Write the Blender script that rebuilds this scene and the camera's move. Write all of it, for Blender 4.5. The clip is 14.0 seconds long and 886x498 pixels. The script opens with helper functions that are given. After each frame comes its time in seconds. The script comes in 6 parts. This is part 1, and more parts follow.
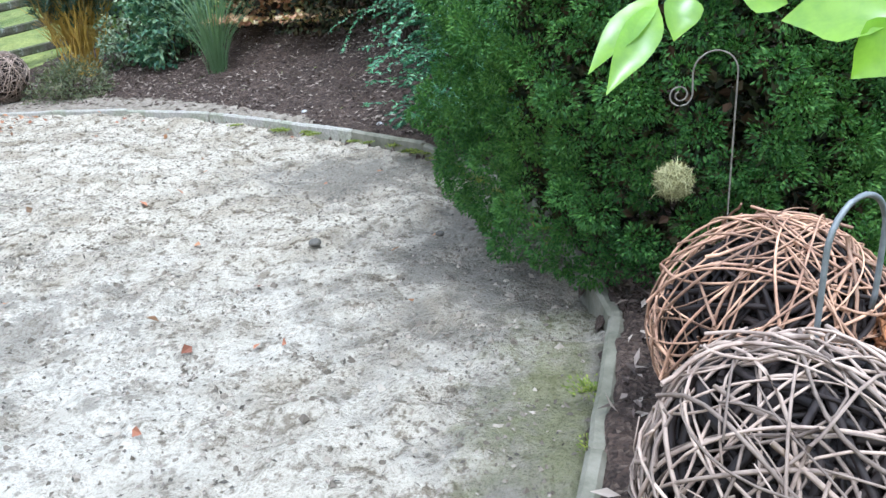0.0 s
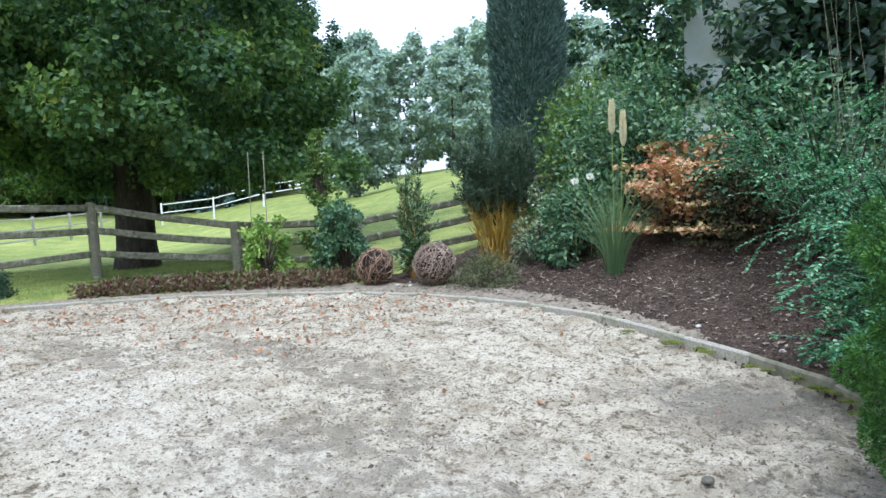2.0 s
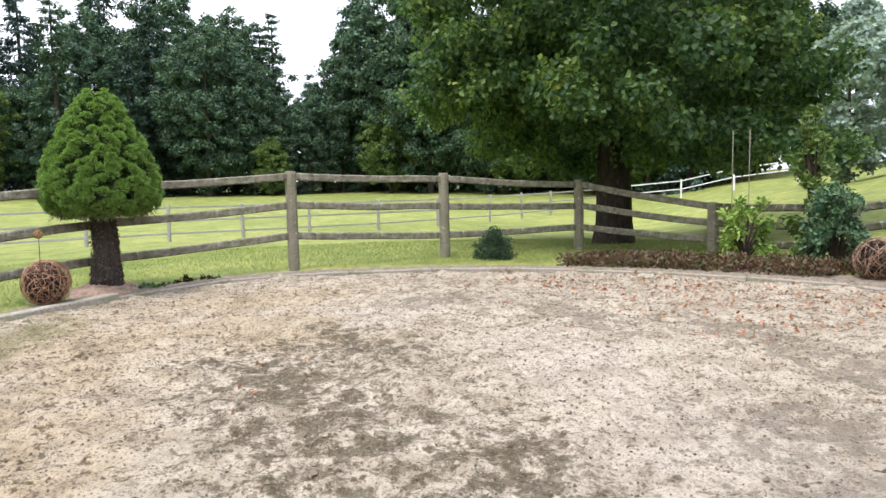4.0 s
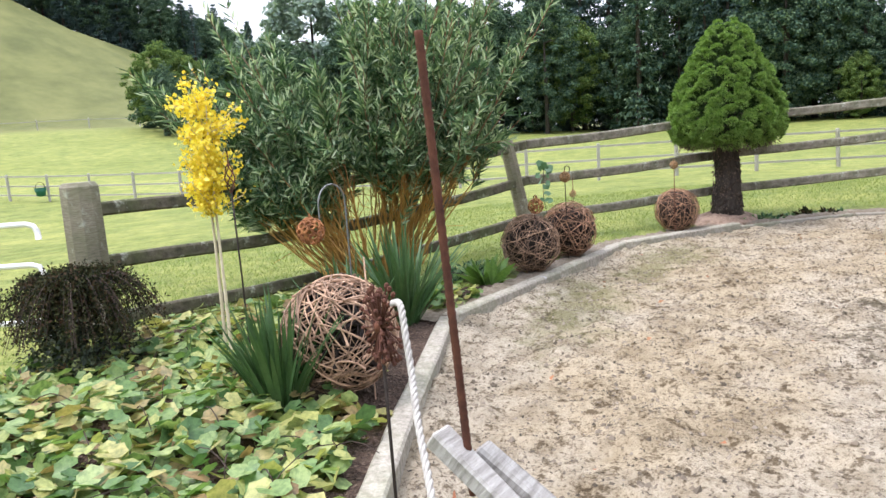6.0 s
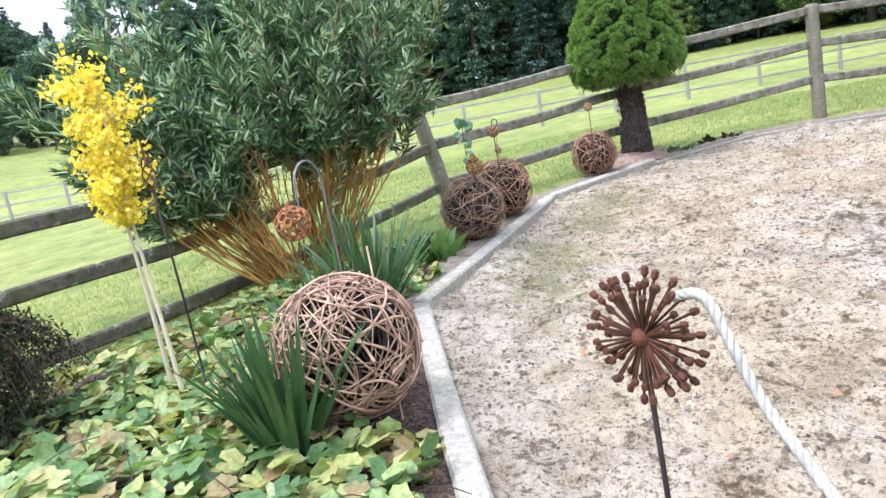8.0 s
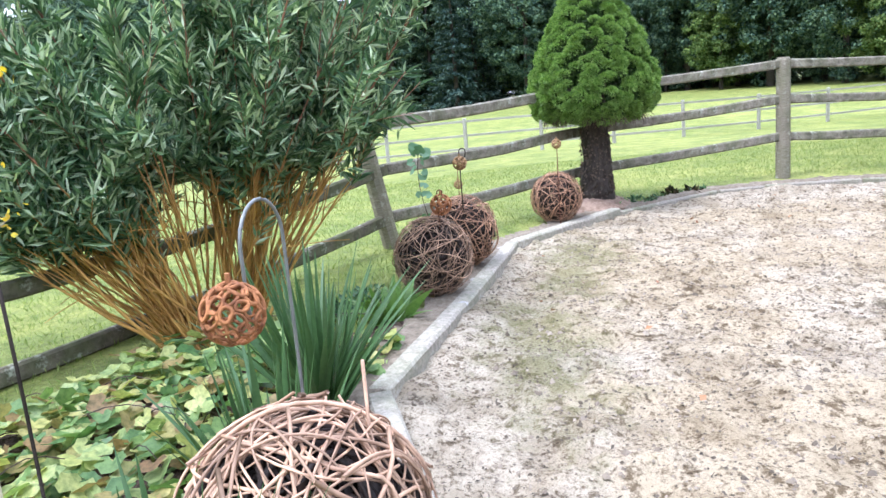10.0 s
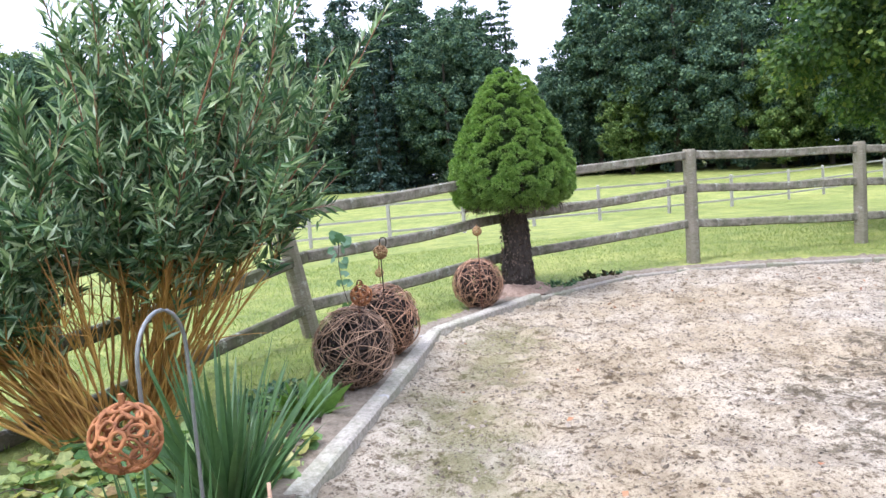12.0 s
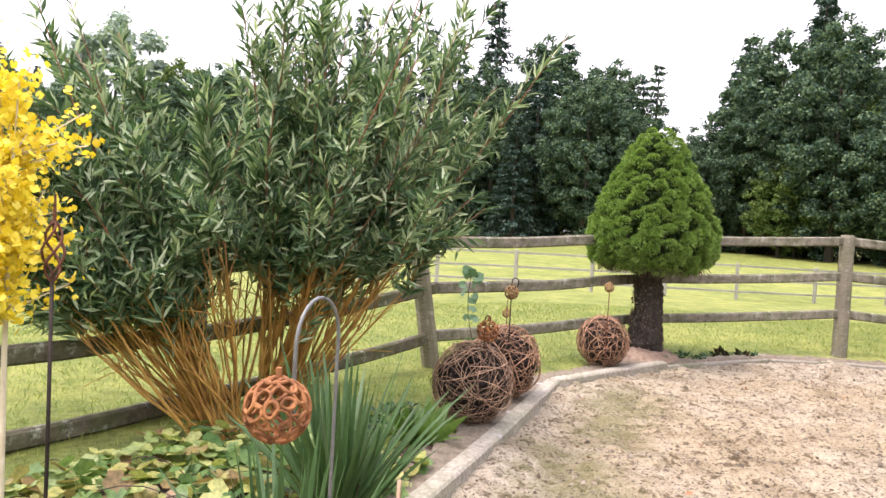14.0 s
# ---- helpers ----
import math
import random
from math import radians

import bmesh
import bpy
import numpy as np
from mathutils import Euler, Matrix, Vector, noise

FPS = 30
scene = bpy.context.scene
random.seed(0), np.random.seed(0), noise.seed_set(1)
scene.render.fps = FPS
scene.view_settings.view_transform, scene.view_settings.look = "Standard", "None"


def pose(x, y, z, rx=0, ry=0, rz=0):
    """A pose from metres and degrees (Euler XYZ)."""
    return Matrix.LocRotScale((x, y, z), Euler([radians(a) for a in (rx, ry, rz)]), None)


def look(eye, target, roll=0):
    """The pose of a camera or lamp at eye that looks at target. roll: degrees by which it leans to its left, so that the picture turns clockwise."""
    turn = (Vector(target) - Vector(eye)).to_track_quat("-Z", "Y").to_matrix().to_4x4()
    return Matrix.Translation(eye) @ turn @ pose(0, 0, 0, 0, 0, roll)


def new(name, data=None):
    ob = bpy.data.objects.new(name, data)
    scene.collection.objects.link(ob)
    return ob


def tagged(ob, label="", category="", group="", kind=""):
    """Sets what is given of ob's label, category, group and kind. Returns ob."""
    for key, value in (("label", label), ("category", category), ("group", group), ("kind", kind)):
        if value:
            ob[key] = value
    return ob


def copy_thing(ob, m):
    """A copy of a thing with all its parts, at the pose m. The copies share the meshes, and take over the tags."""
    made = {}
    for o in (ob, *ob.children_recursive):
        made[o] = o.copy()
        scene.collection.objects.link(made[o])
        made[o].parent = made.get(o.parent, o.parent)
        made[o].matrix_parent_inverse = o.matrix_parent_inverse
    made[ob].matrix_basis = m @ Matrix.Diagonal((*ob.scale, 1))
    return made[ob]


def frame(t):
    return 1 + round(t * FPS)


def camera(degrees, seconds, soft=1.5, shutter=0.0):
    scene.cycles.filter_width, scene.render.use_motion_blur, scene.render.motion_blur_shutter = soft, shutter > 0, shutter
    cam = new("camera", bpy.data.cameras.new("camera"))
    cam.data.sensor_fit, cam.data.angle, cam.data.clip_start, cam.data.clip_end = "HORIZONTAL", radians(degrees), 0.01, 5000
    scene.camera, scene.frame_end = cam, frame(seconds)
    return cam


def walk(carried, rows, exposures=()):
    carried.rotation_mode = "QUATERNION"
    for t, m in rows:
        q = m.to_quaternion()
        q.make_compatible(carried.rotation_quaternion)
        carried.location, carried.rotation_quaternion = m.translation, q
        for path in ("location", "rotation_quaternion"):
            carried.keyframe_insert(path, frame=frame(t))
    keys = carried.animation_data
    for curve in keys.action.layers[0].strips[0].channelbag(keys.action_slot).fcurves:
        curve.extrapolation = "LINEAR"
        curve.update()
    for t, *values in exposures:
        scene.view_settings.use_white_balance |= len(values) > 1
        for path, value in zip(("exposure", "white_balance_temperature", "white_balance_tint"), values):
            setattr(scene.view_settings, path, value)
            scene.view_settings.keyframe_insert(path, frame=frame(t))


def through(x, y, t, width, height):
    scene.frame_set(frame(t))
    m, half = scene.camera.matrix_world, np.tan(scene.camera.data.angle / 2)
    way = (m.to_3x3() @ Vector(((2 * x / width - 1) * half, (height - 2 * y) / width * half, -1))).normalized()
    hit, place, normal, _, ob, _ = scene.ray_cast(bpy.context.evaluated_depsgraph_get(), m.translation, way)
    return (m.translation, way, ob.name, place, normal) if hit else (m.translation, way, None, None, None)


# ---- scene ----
cam = camera(61.2, 14.0)
PATH = [
    (0, (0.357, 0.921, 1.153), (0.032, 2.762, 0.443), -3.9),
    (0.5, (0.296, 0.853, 1.191), (-0.378, 2.617, 0.532), -0.5),
    (1, (0.265, 0.828, 1.279), (-0.66, 2.527, 0.771), 1.6),
    (1.5, (0.255, 0.821, 1.345), (-0.852, 2.46, 1.051), -1.9),
    (2, (0.258, 0.809, 1.35), (-0.951, 2.392, 1.169), -2.4),
    (2.2, (0.264, 0.801, 1.348), (-0.953, 2.376, 1.147), -2.2),
    (4.3, (0.203, 0.472, 1.298), (-1.745, 0.875, 1.091), -0.8),
    (4.5, (0.233, 0.403, 1.308), (-1.738, 0.657, 1.077), -0.3),
    (5, (0.291, 0.231, 1.367), (-1.682, 0.008, 1.122), 0.6),
    (5.5, (0.313, 0.066, 1.371), (-1.589, -0.496, 1.110), -4.6),
    (5.7, (0.294, -0.002, 1.368), (-1.568, -0.675, 1.080), -3.3),
    (6, (0.242, -0.099, 1.355), (-1.579, -0.868, 1.049), -4.0),
    (6.5, (0.161, -0.280, 1.350), (-1.669, -1.050, 1.110), -5.6),
    (7, (0.132, -0.489, 1.330), (-1.731, -1.084, 0.914), -5.9),
    (7.2, (0.095, -0.584, 1.333), (-1.771, -1.123, 0.857), -9.1),
    (9.3, (-1.074, -1.407, 1.295), (-3.029, -1.613, 0.926), -7.7),
    (9.5, (-1.215, -1.447, 1.298), (-3.169, -1.594, 0.898), -6.7),
    (10, (-1.34, -1.507, 1.324), (-3.296, -1.642, 0.932), -4.9),
    (10.5, (-1.385, -1.516, 1.335), (-3.353, -1.563, 0.982), -4.3),
    (11, (-1.383, -1.505, 1.351), (-3.36, -1.525, 1.047), -5.3),
    (11.5, (-1.383, -1.484, 1.369), (-3.366, -1.427, 1.108), -5.7),
    (12, (-1.385, -1.481, 1.379), (-3.374, -1.399, 1.181), -4.3),
    (12.5, (-1.394, -1.477, 1.397), (-3.386, -1.36, 1.27), -2.9),
    (13, (-1.409, -1.446, 1.399), (-3.402, -1.283, 1.383), -1.9),
    (13.5, (-1.408, -1.503, 1.361), (-3.408, -1.5, 1.313), 0.8),
    (14, (-1.358, -1.557, 1.318), (-3.342, -1.801, 1.253), 3.3),
]
EXPOSURES = [(0.0, 1.48, 5100, 9), (1.0, 1.22, 5150, 10), (2.0, 1.18, 5300, 9), (4.5, 1.16, 6250, 18), (6.5, 1.18, 5950, 18), (7.0, 1.3, 5800, 19), (9.5, 1.55, 5450, 19), (10.5, 1.66, 5450, 19), (11.5, 1.5, 5500, 20), (12.5, 1.42, 5850, 23), (14.0, 1.42, 6700, 26)]
walk(cam, [(t, look(eye, target, roll)) for t, eye, target, roll in PATH], EXPOSURES)

# ---- body ----
# world and light: bright overcast sky with a weak wide sun
world = bpy.data.worlds.new("overcast")
scene.world = world
world.use_nodes = True
wn, wl = world.node_tree.nodes, world.node_tree.links
sky = wn.new("ShaderNodeTexSky")
sky.sky_type, sky.sun_disc = "NISHITA", False
sky.sun_elevation, sky.sun_rotation = radians(48), radians(200)
sky.dust_density, sky.air_density = 3.0, 1.0
haze = wn.new("ShaderNodeMix")
haze.data_type = "RGBA"
haze.inputs[0].default_value = 0.8
haze.inputs[7].default_value = (9.6, 9.9, 10.4, 1)
wl.new(sky.outputs[0], haze.inputs[6])
cloud_co = wn.new("ShaderNodeTexCoord")
cloud_up = wn.new("ShaderNodeSeparateXYZ")
cloud_ramp = wn.new("ShaderNodeMapRange")
for slot, value in ((1, 0.0), (2, 1.0), (3, 0.66), (4, 1.42)):
    cloud_ramp.inputs[slot].default_value = value
overhead = wn.new("ShaderNodeMix")
overhead.data_type, overhead.blend_type = "RGBA", "MULTIPLY"
overhead.inputs[0].default_value = 1.0
wl.new(cloud_co.outputs["Generated"], cloud_up.inputs[0])
wl.new(cloud_up.outputs[2], cloud_ramp.inputs[0])
wl.new(haze.outputs[2], overhead.inputs[6])
wl.new(cloud_ramp.outputs[0], overhead.inputs[7])
wl.new(overhead.outputs[2], wn["Background"].inputs[0])
wn["Background"].inputs[1].default_value = 0.107
sun = new("sun", bpy.data.lights.new("sun", "SUN"))
sun.data.energy, sun.data.angle, sun.data.color = 1.3, radians(14), (1.0, 0.95, 0.87)
sun.matrix_world = look((0, 0, 30), (-7, 11.0, 0))


# ---- mesh helpers ----
def mesh_of(name, verts, faces, smooth=False):
    me = bpy.data.meshes.new(name)
    verts = np.asarray(verts, dtype=np.float32)
    faces = np.asarray(faces, dtype=np.int32)
    n, k = faces.shape
    me.vertices.add(len(verts))
    me.vertices.foreach_set("co", verts.ravel())
    me.loops.add(n * k)
    me.loops.foreach_set("vertex_index", faces.ravel())
    me.polygons.add(n)
    me.polygons.foreach_set("loop_start", np.arange(n, dtype=np.int32) * k)
    me.polygons.foreach_set("loop_total", np.full(n, k, dtype=np.int32))
    me.polygons.foreach_set("use_smooth", np.full(n, smooth, dtype=bool))
    me.update(calc_edges=True)
    return me


def part(name, me, mat, parent=None, label=""):
    """One mesh object under a thing or part (or at the top)."""
    if isinstance(me, bmesh.types.BMesh):
        bm, me = me, bpy.data.meshes.new(name)
        bm.to_mesh(me)
        bm.free()
    if mat is not None:
        me.materials.clear()
        me.materials.append(mat)
    ob = new(name, me)
    ob.parent = parent
    if label:
        ob["label"] = label
    return ob


def thing(name, at=(0, 0, 0), rz=0.0, label="", category="", group="", kind="", scale=1.0):
    ob = new(name)
    ob.empty_display_size = 0.1
    ob.matrix_basis = pose(*at, 0, 0, rz) @ Matrix.Scale(scale, 4)
    return tagged(ob, label, category, group, kind)


class Soup:
    """Collects pieces with faces of one size into one mesh."""

    def __init__(self):
        self.v, self.f, self.n = [], [], 0

    def add(self, v, f):
        v, f = np.asarray(v, float), np.asarray(f, int)
        self.v.append(v)
        self.f.append(f + self.n)
        self.n += len(v)

    def mesh(self, name, smooth=False):
        return mesh_of(name, np.concatenate(self.v), np.concatenate(self.f), smooth)


def unit(v):
    v = np.asarray(v, float)
    return v / np.maximum(np.linalg.norm(v, axis=-1, keepdims=True), 1e-9)


def tube(pts, radii, sides=6, closed=False, cap=True):
    """A tube of quads along the points."""
    p = np.asarray(pts, float)
    n = len(p)
    r = np.broadcast_to(np.asarray(radii, float), (n,))
    if closed:
        t = unit(np.roll(p, -1, 0) - np.roll(p, 1, 0))
    else:
        t = unit(np.gradient(p, axis=0))
    ref = np.array([0.13, 0.21, 0.97]) if abs(t[0][2]) < 0.8 else np.array([0.97, 0.13, 0.21])
    a = unit(np.cross(t, ref))
    b = np.cross(t, a)
    ang = np.arange(sides) * 2 * np.pi / sides
    v = p[:, None] + r[:, None, None] * (np.cos(ang)[None, :, None] * a[:, None] + np.sin(ang)[None, :, None] * b[:, None])
    v = v.reshape(-1, 3)
    f = []
    rings = n if closed else n - 1
    for i in range(rings):
        j = (i + 1) % n
        for s in range(sides):
            q = (s + 1) % sides
            f.append((i * sides + s, i * sides + q, j * sides + q, j * sides + s))
    if cap and not closed:
        for ring in (0, n - 1):
            c = len(v)
            v = np.vstack([v, p[ring]])
            for s in range(0, sides, 2):
                f.append((c, ring * sides + s, ring * sides + (s + 1) % sides, ring * sides + (s + 2) % sides))
    return v, np.array(f)


def leaves(pos, along, facing, length, width, fold=0.15, wide=0.45):
    """Diamond-shaped leaves, each with a fold along the middle: two triangles a leaf in one quad, base to tip."""
    pos, along = np.asarray(pos, float), unit(along)
    n = len(pos)
    length = np.broadcast_to(length, (n,))[:, None]
    width = np.broadcast_to(width, (n,))[:, None]
    side = unit(np.cross(along, facing))
    up = np.cross(side, along)
    mid = pos + along * length * wide
    v = np.stack([pos, mid + side * width / 2 + up * width * fold, pos + along * length - up * length * 0.08, mid - side * width / 2 + up * width * fold], 1).reshape(-1, 3)
    f = np.arange(4 * n).reshape(-1, 4)
    return v, f


def lobed(pos, along, facing, size, points=7, cup=0.12):
    """Broad lobed leaves: a fan of quads round the stalk's end."""
    pos, along = np.asarray(pos, float), unit(along)
    n = len(pos)
    size = np.broadcast_to(size, (n,))
    side = unit(np.cross(along, facing))
    up = np.cross(side, along)
    rim = 2 * points
    ang = np.linspace(-2.75, 2.75, rim + 1)
    rad = np.where(np.arange(rim + 1) % 2 == 0, 0.47, 0.56) * (1 + 0.16 * np.cos(ang))
    x, y = rad * np.sin(ang), rad * np.cos(ang) + 0.38
    h = cup * (np.abs(x) - 0.25 * (x ** 2 + y ** 2))
    ring = pos[:, None] + size[:, None, None] * (x[None, :, None] * side[:, None] + y[None, :, None] * along[:, None] + h[None, :, None] * up[:, None])
    mid = pos[:, None] + size[:, None, None] * 0.38 * along[:, None]
    v = np.concatenate([mid, ring], 1)
    k = rim + 2
    one = np.array([(0, 1 + 2 * i, 2 + 2 * i, 3 + 2 * i) for i in range(points)])
    f = (one[None] + (np.arange(n) * k)[:, None, None]).reshape(-1, 4)
    return v.reshape(-1, 3), f


def ball_dirs(rng, n):
    return unit(rng.normal(size=(n, 3)))


def smooth01(t):
    t = np.clip(t, 0, 1)
    return t * t * (3 - 2 * t)


def box(bm, size, at=(0, 0, 0), rz=0.0):
    made = bmesh.ops.create_cube(bm, size=1, matrix=Matrix.Translation(at) @ Matrix.Rotation(rz, 4, "Z") @ Matrix.Diagonal((*size, 1)))
    return made["verts"]


def bevel(bm, width, segments=1):
    bmesh.ops.bevel(bm, geom=bm.edges[:], offset=width, segments=segments, affect="EDGES", clamp_overlap=True)


# ---- materials ----
class Nodes:
    def __init__(self, name, rough=0.7, metal=0.0, spec=0.4):
        self.m = bpy.data.materials.new(name)
        self.m.use_nodes = True
        self.nt = self.m.node_tree
        self.b = self.nt.nodes["Principled BSDF"]
        self.b.inputs["Roughness"].default_value = rough
        self.b.inputs["Metallic"].default_value = metal
        self.b.inputs["Specular IOR Level"].default_value = spec
        self.co = self.nt.nodes.new("ShaderNodeTexCoord").outputs["Object"]

    def link(self, a, b):
        self.nt.links.new(a, b)

    def noise(self, scale, detail=4.0, rough=0.55, stretch=None, out="Fac"):
        n = self.nt.nodes.new("ShaderNodeTexNoise")
        n.inputs["Scale"].default_value, n.inputs["Detail"].default_value, n.inputs["Roughness"].default_value = scale, detail, rough
        co = self.co
        if stretch:
            mp = self.nt.nodes.new("ShaderNodeMapping")
            mp.inputs["Scale"].default_value = stretch
            self.link(co, mp.inputs[0])
            co = mp.outputs[0]
        self.link(co, n.inputs["Vector"])
        return n.outputs[out]

    def voronoi(self, scale, feature="F1", out="Distance"):
        n = self.nt.nodes.new("ShaderNodeTexVoronoi")
        n.feature = feature
        n.inputs["Scale"].default_value = scale
        self.link(self.co, n.inputs["Vector"])
        return n.outputs[out]

    def ramp(self, fac, *stops):
        r = self.nt.nodes.new("ShaderNodeValToRGB")
        e = r.color_ramp.elements
        while len(e) < len(stops):
            e.new(0.5)
        for el, (p, c) in zip(e, stops):
            el.position = p
            el.color = (*c, 1) if isinstance(c, tuple) else (c, c, c, 1)
        self.link(fac, r.inputs[0])
        return r.outputs[0]

    def mix(self, fac, a, b, mode="MIX"):
        m = self.nt.nodes.new("ShaderNodeMix")
        m.data_type, m.blend_type = "RGBA", mode
        for v, s in ((fac, 0), (a, 6), (b, 7)):
            if isinstance(v, (int, float)):
                m.inputs[s].default_value = v if s == 0 else (v, v, v, 1)
            elif isinstance(v, tuple):
                m.inputs[s].default_value = (*v, 1)
            else:
                self.link(v, m.inputs[s])
        return m.outputs[2]

    def math(self, op, a, b=0.0, c=None):
        m = self.nt.nodes.new("ShaderNodeMath")
        m.operation = op
        for v, s in ((a, 0), (b, 1), (c, 2)):
            if v is None:
                continue
            if isinstance(v, (int, float)):
                m.inputs[s].default_value = v
            else:
                self.link(v, m.inputs[s])
        return m.outputs[0]

    def island(self):
        return self.nt.nodes.new("ShaderNodeNewGeometry").outputs["Random Per Island"]

    def random(self):
        return self.nt.nodes.new("ShaderNodeObjectInfo").outputs["Random"]

    def colour(self, c):
        self.link(c, self.b.inputs["Base Color"])
        return self

    def bump(self, h, strength=0.4, distance=0.01):
        b = self.nt.nodes.new("ShaderNodeBump")
        b.inputs["Strength"].default_value, b.inputs["Distance"].default_value = strength, distance
        self.link(h, b.inputs["Height"])
        self.link(b.outputs[0], self.b.inputs["Normal"])
        return self


def leaf_mat(name, *colours, rough=0.45, through=0.25, patch=0.0, spec=0.4, mottle=0.0):
    """Leaves: each one takes its own colour from the range; some light comes through."""
    n = Nodes(name, rough, spec=spec)
    k = max(len(colours) - 1, 1)
    f = n.island()
    if patch:
        big = n.math("MULTIPLY_ADD", n.noise(patch, 2), 1.6, -0.55)
        f = n.math("ADD", n.math("MULTIPLY", f, 0.55), n.math("MULTIPLY", big, 0.6))
    c = n.ramp(f, *[(i / k, col) for i, col in enumerate(colours)])
    if mottle:
        c = n.mix(mottle, c, n.ramp(n.noise(38, 4, 0.65), (0.35, (0.45, 0.55, 0.4)), (0.6, (1.15, 1.12, 0.95))), "MULTIPLY")
    n.colour(c)
    tr = n.nt.nodes.new("ShaderNodeBsdfTranslucent")
    bright = n.mix(1.0, c, (1.35, 1.45, 0.8), "MULTIPLY")
    n.link(bright, tr.inputs[0])
    ms = n.nt.nodes.new("ShaderNodeMixShader")
    ms.inputs[0].default_value = through
    n.link(n.b.outputs[0], ms.inputs[1])
    n.link(tr.outputs[0], ms.inputs[2])
    n.link(ms.outputs[0], n.nt.nodes["Material Output"].inputs[0])
    return n.m


def sand_mat():
    n = Nodes("arena_sand", 0.95, spec=0.15)
    base = n.ramp(n.noise(0.45, 5, 0.6), (0.3, (0.41, 0.355, 0.265)), (0.7, (0.49, 0.437, 0.342)))
    # damp dark patches in the middle of the arena
    sep = n.nt.nodes.new("ShaderNodeSeparateXYZ")
    n.link(n.co, sep.inputs[0])
    x, y = sep.outputs[0], sep.outputs[1]

    def patches(*rows):
        best = None
        for cx, cy, rx, ry in rows:
            dx = n.math("DIVIDE", n.math("SUBTRACT", x, cx), rx)
            dy = n.math("DIVIDE", n.math("SUBTRACT", y, cy), ry)
            d = n.math("SUBTRACT", 1.0, n.math("SQRT", n.math("ADD", n.math("MULTIPLY", dx, dx), n.math("MULTIPLY", dy, dy))))
            best = d if best is None else n.math("MAXIMUM", best, d)
        return best

    dry = n.math("ADD", patches((-4.2, 3.1, 1.7, 0.9), (-2.4, 2.9, 1.6, 0.9), (-7.0, 1.8, 1.2, 1.6), (-1.4, 2.7, 1.7, 1.6)), n.math("MULTIPLY_ADD", n.noise(1.6, 5, 0.6), 1.6, -0.8))
    dryf = n.ramp(dry, (0.05, 0.0), (0.6, 1.0))
    c = n.mix(n.math("MULTIPLY", dryf, 0.35), base, (0.54, 0.497, 0.415))
    warm = n.math("ADD", patches((-6.2, -0.4, 2.6, 1.3), (-3.6, -0.5, 2.2, 1.0), (-8.2, 1.2, 1.2, 1.8), (-6.6, 1.0, 1.6, 1.2)), n.math("MULTIPLY_ADD", n.noise(2.2, 5, 0.65), 1.8, -0.95))
    c = n.mix(n.math("MULTIPLY", n.ramp(warm, (0.0, 0.0), (0.6, 1.0)), 0.8), c, (0.42, 0.345, 0.225))
    # clods and hollows, then small flecks
    calm = n.math("MULTIPLY_ADD", dryf, -0.3, 0.9)
    clod = n.ramp(n.noise(13, 7, 0.72), (0.39, (0.30, 0.26, 0.21)), (0.47, (1.07, 1.07, 1.07)))
    c = n.mix(calm, c, clod, "MULTIPLY")
    drift = n.ramp(n.noise(2.6, 6, 0.7), (0.38, (0.66, 0.63, 0.58)), (0.54, (1.04, 1.04, 1.04)))
    c = n.mix(calm, c, drift, "MULTIPLY")
    fleck = n.ramp(n.noise(42, 5, 0.75), (0.36, (0.30, 0.26, 0.22)), (0.47, (1.05, 1.05, 1.05)))
    c = n.mix(calm, c, fleck, "MULTIPLY")
    damp = n.math("ADD", patches((-5.4, 1.7, 1.1, 0.6), (-4.5, 1.0, 1.2, 0.6), (-3.5, 1.2, 1.0, 0.65), (-2.8, 1.8, 0.9, 0.5)), n.math("MULTIPLY_ADD", n.noise(5.5, 8, 0.75), 7.5, -3.75))
    dampf = n.ramp(damp, (0.1, 0.0), (0.8, 1.0))
    c = n.mix(n.math("MULTIPLY", dampf, 0.84), c, n.mix(n.ramp(n.noise(24, 5, 0.75), (0.4, 0.0), (0.6, 1.0)), (0.045, 0.036, 0.019), (0.155, 0.127, 0.078)))
    trail = n.math("ADD", patches((-5.9, 3.9, 1.2, 0.4), (-4.6, 4.7, 1.3, 0.4), (-3.2, 4.5, 1.0, 0.4), (-2.6, 3.5, 0.8, 0.8), (-1.8, 3.1, 0.8, 0.6), (-7.3, 3.0, 0.6, 0.8)), n.math("MULTIPLY_ADD", n.noise(6.5, 8, 0.72), 7.5, -3.9))
    c = n.mix(n.math("MULTIPLY", n.ramp(trail, (0.2, 0.0), (0.6, 1.0)), 0.62), c, n.mix(n.noise(30, 5, 0.7), (0.08, 0.07, 0.05), (0.25, 0.215, 0.165)))
    # trodden dirt near the kerb, with the yew's shade painted in beside it
    dirt_and_shade = n.math("ADD", patches((0.15, 4.0, 1.0, 1.5), (-0.9, 5.2, 0.9, 0.7), (0.35, 2.5, 0.45, 1.0)), n.math("MULTIPLY_ADD", n.noise(5, 6, 0.7), 2.2, -1.0))
    c = n.mix(n.math("MULTIPLY", n.ramp(dirt_and_shade, (0.1, 0.0), (0.8, 1.0)), 0.82), c, n.mix(n.noise(30, 5, 0.7), (0.09, 0.08, 0.06), (0.24, 0.215, 0.175)))
    moss = n.math("ADD", patches((-7.2, -0.8, 1.0, 0.55), (0.3, 2.7, 0.3, 0.9), (-5.0, -1.3, 1.6, 0.5), (-6.4, -1.0, 1.0, 0.4)), n.math("MULTIPLY_ADD", n.noise(6, 6, 0.7), 2.4, -1.3))
